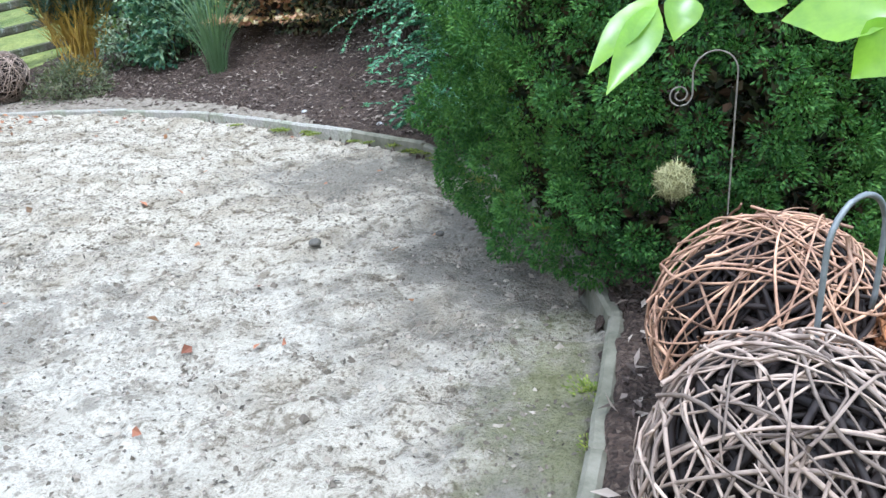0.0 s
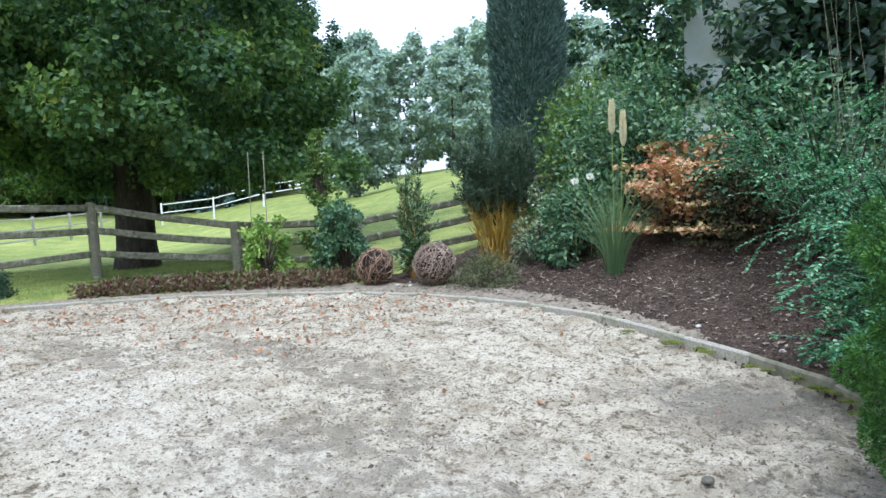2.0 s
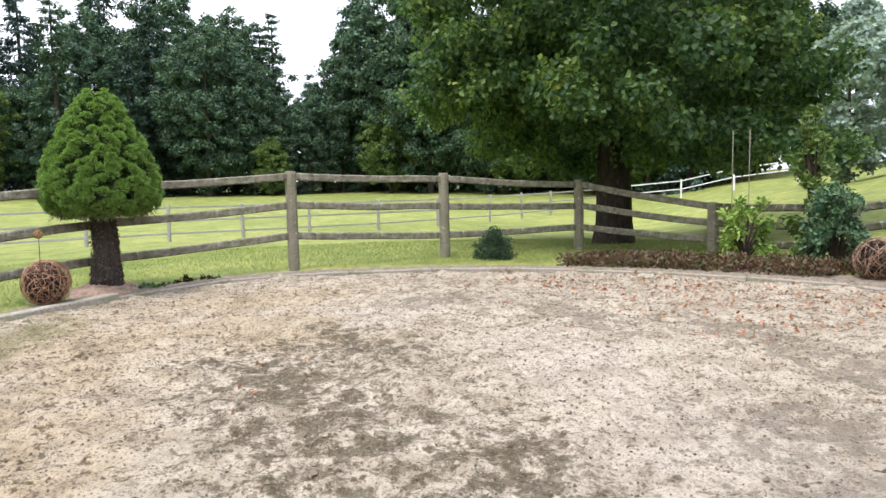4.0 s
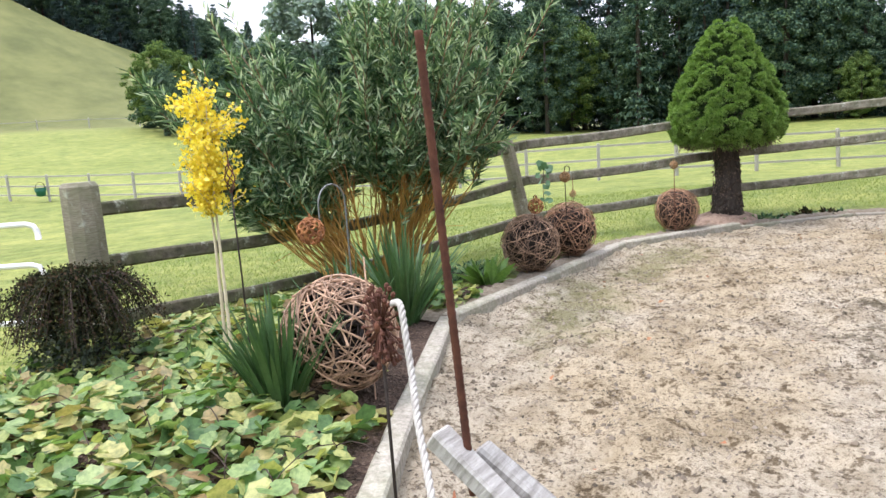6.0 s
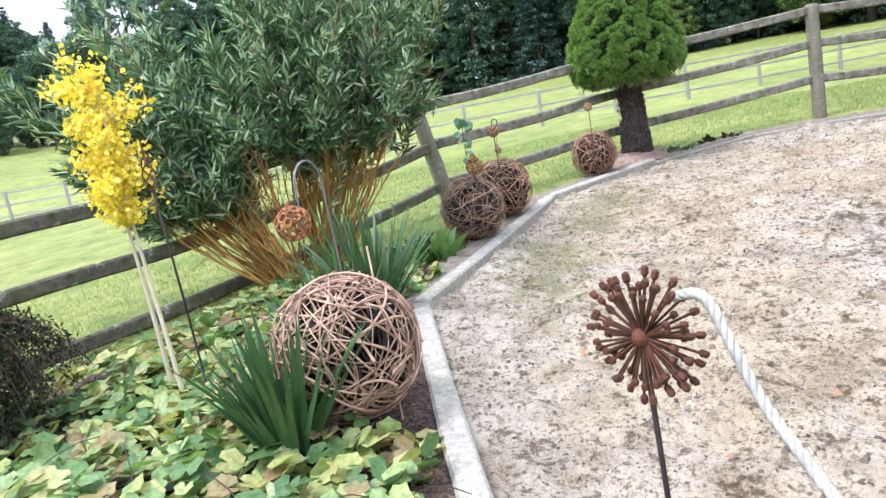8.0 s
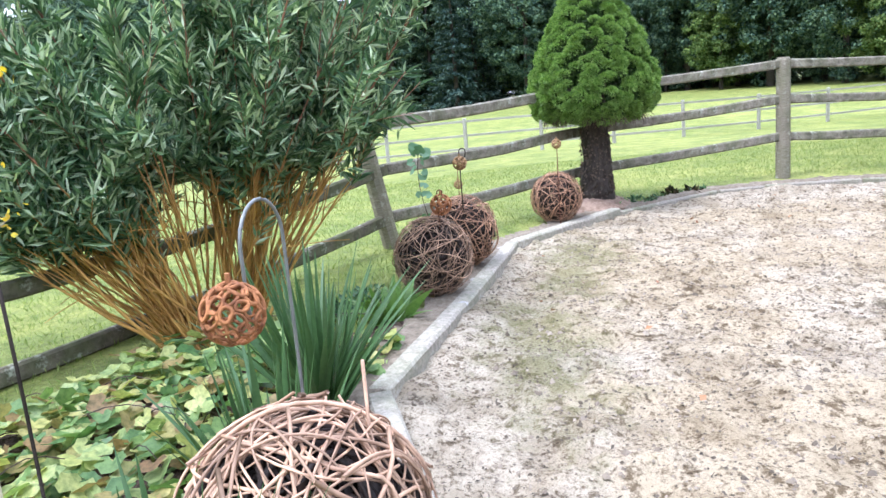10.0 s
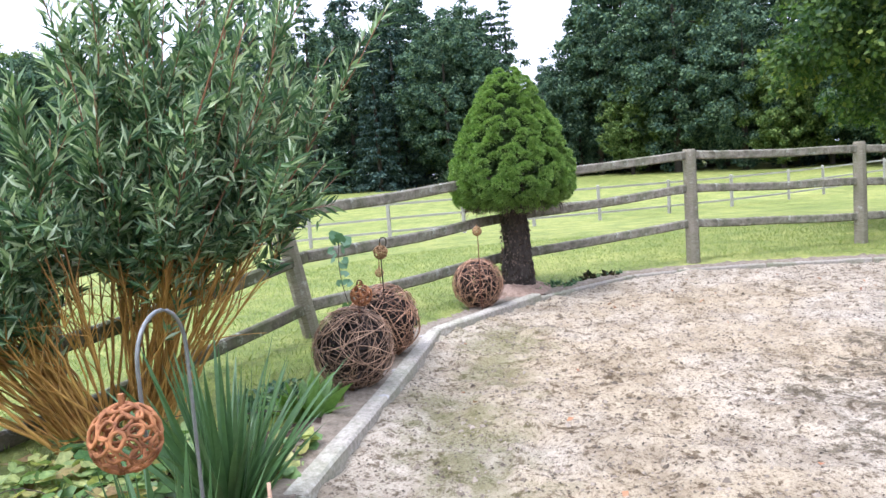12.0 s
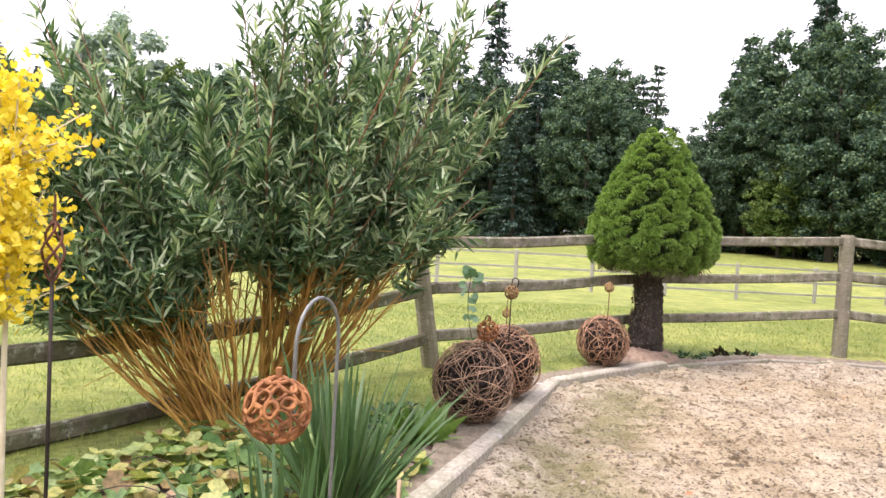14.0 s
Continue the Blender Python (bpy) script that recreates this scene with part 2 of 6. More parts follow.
    mossf = n.ramp(moss, (0.1, 0.0), (0.7, 1.0))
    c = n.mix(n.math("MULTIPLY", mossf, 0.6), c, (0.16, 0.165, 0.06))
    grit = n.ramp(n.noise(95, 5, 0.75), (0.37, (0.42, 0.38, 0.33)), (0.5, (1.05, 1.05, 1.05)))
    c = n.mix(n.ramp(n.noise(3.4, 4, 0.6), (0.4, 0.15), (0.6, 0.85)), c, grit, "MULTIPLY")
    n.colour(c)
    n.bump(n.math("ADD", n.math("ADD", n.noise(30, 6, 0.75), n.math("MULTIPLY", n.noise(9, 5, 0.7), 2.0)), n.math("MULTIPLY", n.noise(80, 4, 0.7), 0.5)), 1.0, 0.025)
    return n.m


def grass_mat():
    n = Nodes("meadow_grass", 0.8, spec=0.2)
    big = n.ramp(n.noise(0.11, 4, 0.6), (0.3, (0.20, 0.235, 0.062)), (0.7, (0.31, 0.33, 0.105)))
    mid = n.ramp(n.noise(1.3, 5, 0.65), (0.38, (0.66, 0.74, 0.62)), (0.62, (1.10, 1.05, 1.0)))
    c = n.mix(1.0, big, mid, "MULTIPLY")
    tuft = n.ramp(n.noise(3.6, 6, 0.72), (0.36, (0.48, 0.55, 0.45)), (0.5, (1.05, 1.05, 1.05)))
    c = n.mix(0.6, c, tuft, "MULTIPLY")
    fine = n.ramp(n.noise(22, 4, 0.7, (1, 1, 1)), (0.3, (0.45, 0.5, 0.4)), (0.62, (1.15, 1.15, 1.1)))
    c = n.mix(0.8, c, fine, "MULTIPLY")
    # the far hillside is rougher, browner pasture
    far = n.nt.nodes.new("ShaderNodeVectorMath")
    far.operation = "LENGTH"
    n.link(n.co, far.inputs[0])
    hill = n.ramp(n.math("DIVIDE", far.outputs["Value"], 200.0), (0.38, 0.0), (0.47, 1.0))
    c = n.mix(n.math("MULTIPLY", hill, 0.95), c, n.ramp(n.noise(0.12, 8, 0.7), (0.35, (0.085, 0.098, 0.03)), (0.65, (0.165, 0.172, 0.058))))
    n.colour(c).bump(n.noise(40, 4, 0.7), 0.8, 0.03)
    return n.m


def mulch_mat(name="bark_mulch", tone=1.0):
    n = Nodes(name, 0.95, spec=0.2)
    v = n.ramp(n.voronoi(75, out="Color"), (0.0, (0.035 * tone, 0.024 * tone, 0.018 * tone)), (0.7, (0.10 * tone, 0.068 * tone, 0.05 * tone)), (1.0, (0.2 * tone, 0.15 * tone, 0.11 * tone)))
    c = n.mix(0.7, v, n.ramp(n.noise(5, 5, 0.7), (0.3, 0.35), (0.7, 1.1)), "MULTIPLY")
    n.colour(c).bump(n.math("ADD", n.voronoi(75), n.noise(30, 5, 0.7)), 0.9, 0.02)
    return n.m


def wood_mat(name, dark, light, lichen=0.0, rough=0.85, grain=(3, 3, 40), green=0.0):
    n = Nodes(name, rough, spec=0.25)
    g = n.noise(6, 6, 0.7, grain)
    c = n.ramp(g, (0.3, dark), (0.68, light))
    c = n.mix(0.6, c, n.ramp(n.noise(2.2, 4), (0.3, 0.5), (0.7, 1.1)), "MULTIPLY")
    if lichen:
        spot = n.ramp(n.noise(11, 5, 0.7), (0.58, 0.0), (0.68, lichen))
        c = n.mix(spot, c, (0.42, 0.43, 0.36))
    if green:
        gm = n.ramp(n.noise(3.1, 5, 0.7), (0.42, 0.0), (0.66, green))
        c = n.mix(gm, c, (0.10, 0.13, 0.045))
    n.colour(c).bump(g, 0.5, 0.008)
    return n.m


def plain_mat(name, a, b, scale=9.0, rough=0.8, metal=0.0, bump=0.4, dist=0.004, rnd=False):
    n = Nodes(name, rough, metal, 0.35)
    c = n.ramp(n.noise(scale, 6, 0.7), (0.3, a), (0.7, b))
    if rnd:
        c = n.mix(1.0, c, n.ramp(n.random(), (0.0, 0.5), (1.0, 1.5)), "MULTIPLY")
    n.colour(c).bump(n.noise(scale * 3, 5, 0.7), bump, dist)
    return n.m


SAND = sand_mat()
GRASS = grass_mat()
MULCH = mulch_mat("bark_mulch", 0.95)
SOIL = mulch_mat("garden_soil", 1.25)
FENCE = wood_mat("fence_wood", (0.13, 0.112, 0.08), (0.38, 0.345, 0.265), 0.85, green=0.4)
RAILDARK = wood_mat("fence_rail_wood", (0.045, 0.038, 0.028), (0.185, 0.163, 0.12), 0.95, grain=(3, 3, 3), green=0.5)
FARFENCE = wood_mat("far_fence_wood", (0.30, 0.29, 0.25), (0.50, 0.49, 0.44), 0.0)
WHITEFENCE = plain_mat("white_fence_paint", (0.68, 0.69, 0.68), (0.8, 0.8, 0.79), 5, 0.5)
RAILPALE = wood_mat("bleached_rail_wood", (0.085, 0.075, 0.055), (0.34, 0.31, 0.245), 0.95, grain=(3, 3, 3), green=0.4)
KERB = wood_mat("kerb_concrete", (0.25, 0.225, 0.175), (0.56, 0.52, 0.44), 0.35, 0.9, (7, 7, 7), green=0.4)
BARK = wood_mat("tree_bark", (0.016, 0.013, 0.011), (0.07, 0.056, 0.044), 0.15, grain=(5, 5, 0.8))
FARBARK = wood_mat("far_bark", (0.03, 0.026, 0.02), (0.10, 0.085, 0.065), 0)
WICKER = plain_mat("wicker_rods", (0.20, 0.12, 0.075), (0.54, 0.36, 0.24), 14, 0.6, 0, 0.3, 0.002, True)
WICKERRED = plain_mat("reddish_wicker_rods", (0.13, 0.066, 0.042), (0.55, 0.33, 0.20), 14, 0.6, 0, 0.3, 0.002, True)
L_THUJA = leaf_mat("thuja_sprays", (0.06, 0.105, 0.10), (0.11, 0.17, 0.155), (0.18, 0.25, 0.22), rough=0.85, through=0.15, spec=0.1)
WICKERDARK = plain_mat("dark_wicker_rods", (0.085, 0.05, 0.033), (0.47, 0.31, 0.20), 14, 0.6, 0, 0.3, 0.002, True)
WICKERGREY = plain_mat("weathered_wicker_rods", (0.15, 0.105, 0.078), (0.41, 0.31, 0.235), 14, 0.7, 0, 0.3, 0.002, True)
RUST = plain_mat("rusty_iron", (0.06, 0.024, 0.016), (0.19, 0.075, 0.042), 40, 0.85, 0.2, 0.6, 0.002)
RUSTLIGHT = plain_mat("bright_rust", (0.09, 0.03, 0.014), (0.52, 0.23, 0.09), 26, 0.8, 0.2, 0.5, 0.002)
DARKROD = plain_mat("dark_iron", (0.018, 0.014, 0.011), (0.05, 0.038, 0.03), 40, 0.6, 0.5)
GREYSTEEL = plain_mat("grey_painted_steel", (0.13, 0.14, 0.135), (0.24, 0.25, 0.24), 30, 0.5, 0.4)
def stem_mat_of(name, low, high, z0):
    """Bright bark on the old stems, green-brown on the young growth above."""
    n = Nodes(name, 0.5, spec=0.35)
    sep = n.nt.nodes.new("ShaderNodeSeparateXYZ")
    n.link(n.co, sep.inputs[0])
    h = n.ramp(n.math("ADD", n.math("SUBTRACT", sep.outputs[2], z0), n.math("MULTIPLY", n.noise(3, 3), 0.4)), (0.1, 0.0), (0.45, 1.0))
    old = n.ramp(n.noise(6, 6, 0.7), (0.3, low[0]), (0.7, low[1]))
    young = n.ramp(n.noise(8, 4, 0.7), (0.3, high[0]), (0.7, high[1]))
    n.colour(n.mix(h, old, young))
    return n.m


WILLOWSTEM = stem_mat_of("willow_bark", ((0.20, 0.085, 0.018), (0.58, 0.35, 0.085)), ((0.11, 0.05, 0.025), (0.28, 0.13, 0.065)), 0.9)
TWIG = plain_mat("brown_twigs", (0.022, 0.015, 0.011), (0.075, 0.05, 0.035), 10, 0.8)

L_WILLOW = leaf_mat("willow_leaves", (0.026, 0.062, 0.03), (0.058, 0.118, 0.054), (0.11, 0.19, 0.09), (0.22, 0.31, 0.165), (0.52, 0.60, 0.43), through=0.28, rough=0.45, spec=0.3)
# darkened copy of the spruce needles, standing for shade between the puffs
L_SPRUCESHADE = leaf_mat("inner_spruce_needles", (0.02, 0.045, 0.009), (0.05, 0.10, 0.018), rough=0.7, through=0.1)
L_SPRUCE = leaf_mat("dwarf_spruce_needles", (0.075, 0.15, 0.028), (0.165, 0.285, 0.056), (0.30, 0.44, 0.11), rough=0.6, through=0.2)
L_YEW = leaf_mat("yew_needles", (0.012, 0.042, 0.010), (0.036, 0.10, 0.018), (0.09, 0.19, 0.034), (0.16, 0.28, 0.05), rough=0.6, through=0.2, patch=2.2, spec=0.25)
L_LIME = leaf_mat("lime_tree_leaves", (0.019, 0.048, 0.023), (0.052, 0.108, 0.04), (0.125, 0.20, 0.052), (0.42, 0.40, 0.09), through=0.42, rough=0.5, spec=0.3, patch=0.7)
L_FOREST = leaf_mat("forest_leaves", (0.024, 0.053, 0.042), (0.066, 0.12, 0.08), (0.165, 0.235, 0.13), through=0.2, rough=0.8, spec=0.1)
L_FORESTL = leaf_mat("light_forest_leaves", (0.055, 0.10, 0.035), (0.115, 0.185, 0.055), (0.21, 0.27, 0.085), through=0.25, rough=0.8, spec=0.1)
L_CONIFER = leaf_mat("conifer_needles", (0.02, 0.043, 0.039), (0.05, 0.092, 0.076), (0.12, 0.175, 0.13), rough=0.85, through=0.1, spec=0.1)
# for far trees: the haze of distance is mixed into both leaf colours
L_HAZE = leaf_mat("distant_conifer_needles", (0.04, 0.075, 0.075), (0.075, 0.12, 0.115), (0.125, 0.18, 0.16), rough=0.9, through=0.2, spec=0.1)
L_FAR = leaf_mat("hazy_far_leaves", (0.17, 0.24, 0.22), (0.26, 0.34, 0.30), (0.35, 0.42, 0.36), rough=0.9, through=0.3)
L_IRIS = leaf_mat("iris_blades", (0.012, 0.04, 0.019), (0.03, 0.078, 0.031), (0.072, 0.142, 0.05), (0.23, 0.27, 0.09), rough=0.4, through=0.1, mottle=0.4)
L_VINE = leaf_mat("creeper_leaves", (0.07, 0.15, 0.055), (0.16, 0.265, 0.095), (0.29, 0.375, 0.165), (0.43, 0.44, 0.17), (0.25, 0.155, 0.09), through=0.3, mottle=0.8)
L_YELLOW = leaf_mat("yellow_leaves", (0.60, 0.44, 0.02), (0.78, 0.62, 0.05), (0.82, 0.72, 0.13), through=0.35)
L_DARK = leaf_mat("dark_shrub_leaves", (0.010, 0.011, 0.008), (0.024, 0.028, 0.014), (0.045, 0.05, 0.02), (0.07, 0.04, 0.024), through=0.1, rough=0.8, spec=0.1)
L_ACER = leaf_mat("acer_leaves", (0.33, 0.12, 0.07), (0.46, 0.22, 0.12), (0.46, 0.30, 0.16), (0.35, 0.34, 0.13), (0.23, 0.29, 0.10), through=0.25, patch=1.6)
L_COTO = leaf_mat("arching_shrub_leaves", (0.02, 0.08, 0.04), (0.05, 0.165, 0.08), (0.11, 0.28, 0.14), (0.26, 0.43, 0.24), rough=0.35)
L_SHRUB = leaf_mat("mixed_shrub_leaves", (0.02, 0.06, 0.035), (0.05, 0.12, 0.06), (0.105, 0.195, 0.095), (0.20, 0.28, 0.14))
L_LITTER = leaf_mat("fallen_leaves", (0.17, 0.065, 0.035), (0.31, 0.125, 0.06), (0.40, 0.20, 0.095), (0.20, 0.135, 0.085), through=0.05, rough=0.8)
L_GRASS = leaf_mat("grass_blades", (0.13, 0.20, 0.045), (0.22, 0.285, 0.08), (0.32, 0.365, 0.12), through=0.3)
L_HOSTA = leaf_mat("hosta_leaves", (0.05, 0.13, 0.03), (0.11, 0.22, 0.05), (0.24, 0.32, 0.10), rough=0.4, mottle=0.5)
L_MOSS = leaf_mat("kerb_moss", (0.07, 0.10, 0.015), (0.16, 0.20, 0.028), (0.28, 0.30, 0.045), rough=0.8, through=0.1)
STEMYELLOW = stem_mat_of("yellow_willow_bark", ((0.36, 0.21, 0.03), (0.62, 0.42, 0.08)), ((0.03, 0.035, 0.02), (0.08, 0.07, 0.035)), 0.8)
# near-black rods: the shade inside the woven balls is put into their colour
WICKERSHADE = plain_mat("inner_wicker_rods", (0.010, 0.0065, 0.005), (0.028, 0.018, 0.014), 14, 0.7, 0, 0.3, 0.002, True)
KERBMOSS = wood_mat("half_buried_kerb", (0.22, 0.195, 0.155), (0.50, 0.46, 0.39), 0.3, 0.9, (9, 9, 9), green=0.6)
KERBDARK = plain_mat("mossy_edging_board", (0.07, 0.07, 0.04), (0.22, 0.20, 0.15), 7, 0.9, 0, 0.8, 0.008)
RUSTDARK = plain_mat("dark_rust", (0.05, 0.02, 0.014), (0.15, 0.06, 0.035), 40, 0.85, 0.2, 0.6, 0.002)


def stuff(ob):
    return tagged(ob, kind="stuff")


def broad_leaf(base, tip, face, width, droop=0.15):
    """One oval leaf with a folded midrib, seven quads long."""
    base, tip = np.asarray(base, float), np.asarray(tip, float)
    along = tip - base
    side = unit(np.cross(along, face))
    up = np.cross(side, unit(along))
    s = np.linspace(0, 1, 9)
    w = width * np.array([0.03, 0.55, 0.85, 1.0, 0.98, 0.85, 0.6, 0.3, 0.01]) / 2
    mid = base + np.outer(s, along) - np.outer(s ** 2, up) * droop * np.linalg.norm(along)
    wave = 0.12 * np.sin(s * 14)[:, None] * w[:, None] * up
    lift = up * (w * 0.35)[:, None]
    v = np.concatenate([mid + side * w[:, None] + lift + wave, mid, mid - side * w[:, None] + lift - wave])
    f = []
    for k in range(8):
        f += [(k, k + 1, 10 + k, 9 + k), (9 + k, 10 + k, 19 + k, 18 + k)]
    return v, f

# ---- the ground ----
# inner edge of the kerb, going round the arena
EDGE = np.array([(0.10, 0.30), (0.24, 1.3), (0.40, 2.4), (0.49, 3.1), (0.28, 4.1), (-0.10, 4.9), (-0.55, 5.54), (-1.15, 6.0), (-1.84, 6.43), (-2.65, 6.9), (-3.57, 7.18), (-4.39, 7.28), (-5.09, 7.3), (-5.88, 7.1),
                 (-6.84, 6.6), (-7.77, 5.97), (-8.43, 5.25), (-8.95, 4.5), (-9.4, 3.6), (-9.62, 2.5), (-9.68, 1.5), (-9.6, 0.98), (-8.67, -0.24), (-7.38, -1.3),
                 (-5.9, -1.62), (-4.36, -1.99), (-2.86, -1.57), (-1.85, -1.27), (-0.6, -0.92), (0.02, -0.5)])


def edge_distance(x, y):
    """Distance to the arena's edge, negative inside."""
    x, y = np.asarray(x, float), np.asarray(y, float)
    best = np.full(x.shape, 1e9)
    inside = np.zeros(x.shape, bool)
    for (ax, ay), (bx, by) in zip(EDGE, np.roll(EDGE, -1, 0)):
        ex, ey = bx - ax, by - ay
        t = np.clip(((x - ax) * ex + (y - ay) * ey) / (ex * ex + ey * ey), 0, 1)
        best = np.minimum(best, np.hypot(x - ax - t * ex, y - ay - t * ey))
        cross = (ay > y) != (by > y)
        inside ^= cross & (x < (bx - ax) * (y - ay) / (by - ay + 1e-12) + ax)
    return np.where(inside, -best, best)


def ground_z(x, y):
    x, y = np.asarray(x, float), np.asarray(y, float)
    d = edge_distance(x, y)
    r = np.hypot(x + 1, y)
    az = np.degrees(np.arctan2(-y, -x))
    z = 0.12 - 0.42 * smooth01((d - 1.0) / 15) + 0.9 * smooth01((r - 25) / 50)
    z = z + 4.2 * smooth01((az - 4) / 45) * smooth01((r - 22) / 80) * (az < 150)
    peak = np.clip(15.5 + 1.4 * (az - 43), 0, 42) * (az < 160)
    z = z + peak * smooth01((r - 95) / 70)
    z = z - 0.03 * (1 - smooth01((d - 0.05) / 0.6)) - 0.11 * (1 - smooth01(d / 0.04))
    # the slope behind and the planted bank
    z = z + 3.0 * smooth01((y - 8.5) / 20) * smooth01((x + 13) / 9)
    phi = np.degrees(np.arctan2(y - 0.8, 0.26 - x))
    z = z + (1.0 * smooth01((phi - 33) / 10) + 1.1 * smooth01((phi - 43) / 14)) * smooth01((r - 8) / 18) * (1 - smooth01((phi - 62) / 30))
    z = z + 0.95 * smooth01((d - 0.1) / 4.0) * smooth01((x + 5.2) / 2.4) * smooth01((y - 3.4) / 2.4)
    return z


def spot(x, y):
    return float(ground_z(np.array([x]), np.array([y]))[0])


def stretched(lo, hi, a, b, fine):
    core = np.arange(a, b + fine, fine)
    left, right, s = [], [], fine
    v = a
    while v > lo:
        s *= 1.17
        v -= s
        left.append(v)
    v, s = core[-1], fine
    while v < hi:
        s *= 1.17
        v += s
        right.append(v)
    return np.array(left[::-1] + list(core) + right)


gx, gy = stretched(-900, 900, -12, 3, 0.16), stretched(-900, 900, -6.5, 12, 0.16)
X, Y = np.meshgrid(gx, gy)
Z = ground_z(X, Y)
Z = np.where(edge_distance(X, Y) < 0.12, -0.15, Z)
idx = np.arange(X.size).reshape(X.shape)
quads = np.stack([idx[:-1, :-1], idx[:-1, 1:], idx[1:, 1:], idx[1:, :-1]], -1).reshape(-1, 4)
tagged(part("ground", mesh_of("ground", np.stack([X, Y, Z], -1).reshape(-1, 3), quads, True), GRASS), "short green meadow grass rolling up to a hill", "meadow", kind="structure")


def sheet(name, mask, x0, x1, y0, y1, step, lift, mat, rough=0.0, seed=1):
    """A patch of ground following the terrain wherever the mask holds."""
    xs, ys = np.arange(x0, x1, step), np.arange(y0, y1, step)
    X, Y = np.meshgrid(xs, ys)
    Z = ground_z(X, Y) + lift
    if rough:
        rng = np.random.default_rng(seed)
        Z = Z + rng.normal(size=Z.shape) * rough
    idx = np.arange(X.size).reshape(X.shape)
    q = np.stack([idx[:-1, :-1], idx[:-1, 1:], idx[1:, 1:], idx[1:, :-1]], -1).reshape(-1, 4)
    keep = mask(X, Y).ravel()[q].all(1)
    q = q[keep]
    used, inv = np.unique(q, return_inverse=True)
    v = np.stack([X, Y, Z], -1).reshape(-1, 3)[used]
    return part(name, mesh_of(name, v, inv.reshape(-1, 4), True), mat)


# arena sand: a fine grid with hoof-trodden relief
xs, ys = np.arange(-9.9, 0.6, 0.04), np.arange(-2.2, 7.5, 0.04)
X, Y = np.meshgrid(xs, ys)
D = edge_distance(X, Y)
rng = np.random.default_rng(3)
rel = np.zeros(X.shape)
for cell, amp in ((0.06, 0.007), (0.12, 0.010), (0.3, 0.009), (1.3, 0.01)):
    nx, ny = int(12 / cell), int(11 / cell)
    g = rng.normal(size=(ny + 2, nx + 2))
    u, v = (X + 10.2) / cell, (Y + 2.6) / cell
    i, j = u.astype(int) % nx, v.astype(int) % ny
    fu, fv = smooth01(u - np.floor(u)), smooth01(v - np.floor(v))
    rel += amp * (1.25 if cell < 0.2 else 1.0) * ((g[j, i] * (1 - fu) + g[j, i + 1] * fu) * (1 - fv) + (g[j + 1, i] * (1 - fu) + g[j + 1, i + 1] * fu) * fv)
sand_relief = rel
idx = np.arange(X.size).reshape(X.shape)
q = np.stack([idx[:-1, :-1], idx[:-1, 1:], idx[1:, 1:], idx[1:, :-1]], -1).reshape(-1, 4)
# the floor falls slightly towards the yew; sand is banked up against the kerb
rel += -0.02 + 0.05 * smooth01((-X - 0.8) / 3.2) + 0.035 * smooth01((D + 0.35) / 0.33) * smooth01((-Y - 0.1) / 0.6) * smooth01((-X - 0.6) / 2.0)
rel += 0.035 * smooth01((D + 0.45) / 0.43) * smooth01((Y + 0.7) / 1.2) * (1 - 0.5 * smooth01((X + 0.8) / 0.6))
q = q[(D.ravel() < 0.07)[q].all(1)]
used, inv = np.unique(q, return_inverse=True)
v = np.stack([X, Y, rel], -1).reshape(-1, 3)[used]
tagged(part("arena_sand", mesh_of("arena_sand", v, inv.reshape(-1, 4), True), SAND), "pale grey-beige trodden sand of a small riding arena", "sand floor", kind="structure")

# flower bed, edge strip and planted bank
BED = lambda x, y: ((y > -4.42 - (x + 3.6) * 0.435 + 0.5) | (x > -2.6)) & (edge_distance(x, y) > 0.01) & (y < 0.2) & (x > -5.6) & (x + y * 0.9 > -7.3) & (edge_distance(x, y) < 2.6)
tagged(sheet("flower_bed", BED, -7, 3.2, -5.5, 0.3, 0.05, 0.012, SOIL, 0.006), "dark garden soil of a flower bed", "flower bed", kind="structure")
STRIP = lambda x, y: (edge_distance(x, y) > np.where(y > -0.1, -0.03, 0.01)) & (edge_distance(x, y) < np.where(y > 0, 0.12 + 0.32 * smooth01((-1.2 - x) / 3.0) - 0.22 * smooth01((-6.5 - x) / 1.5), 0.30)) & (x < -1.5) & ~((x > -4.2) & (y < 0))
tagged(sheet("sandy_edge", STRIP, -10.6, -1.4, -2.8, 8.2, 0.045, 0.028, plain_mat("dusty_soil", (0.10, 0.08, 0.055), (0.29, 0.245, 0.185), 20, 0.95, 0, 0.7, 0.01), 0.006), "dusty bare soil strip along the kerb", "bare soil", kind="structure")
BANK = lambda x, y: (edge_distance(x, y) > -0.03) & (edge_distance(x, y) < 4.2) & (x > -6.2) & (y > 0.8) & (x < 3.6)
tagged(sheet("mulch_bank", BANK, -6.4, 3.6, 0.8, 12, 0.05, 0.015, MULCH, 0.008), "dark bark mulch on a planted bank", "mulch bank", kind="structure")


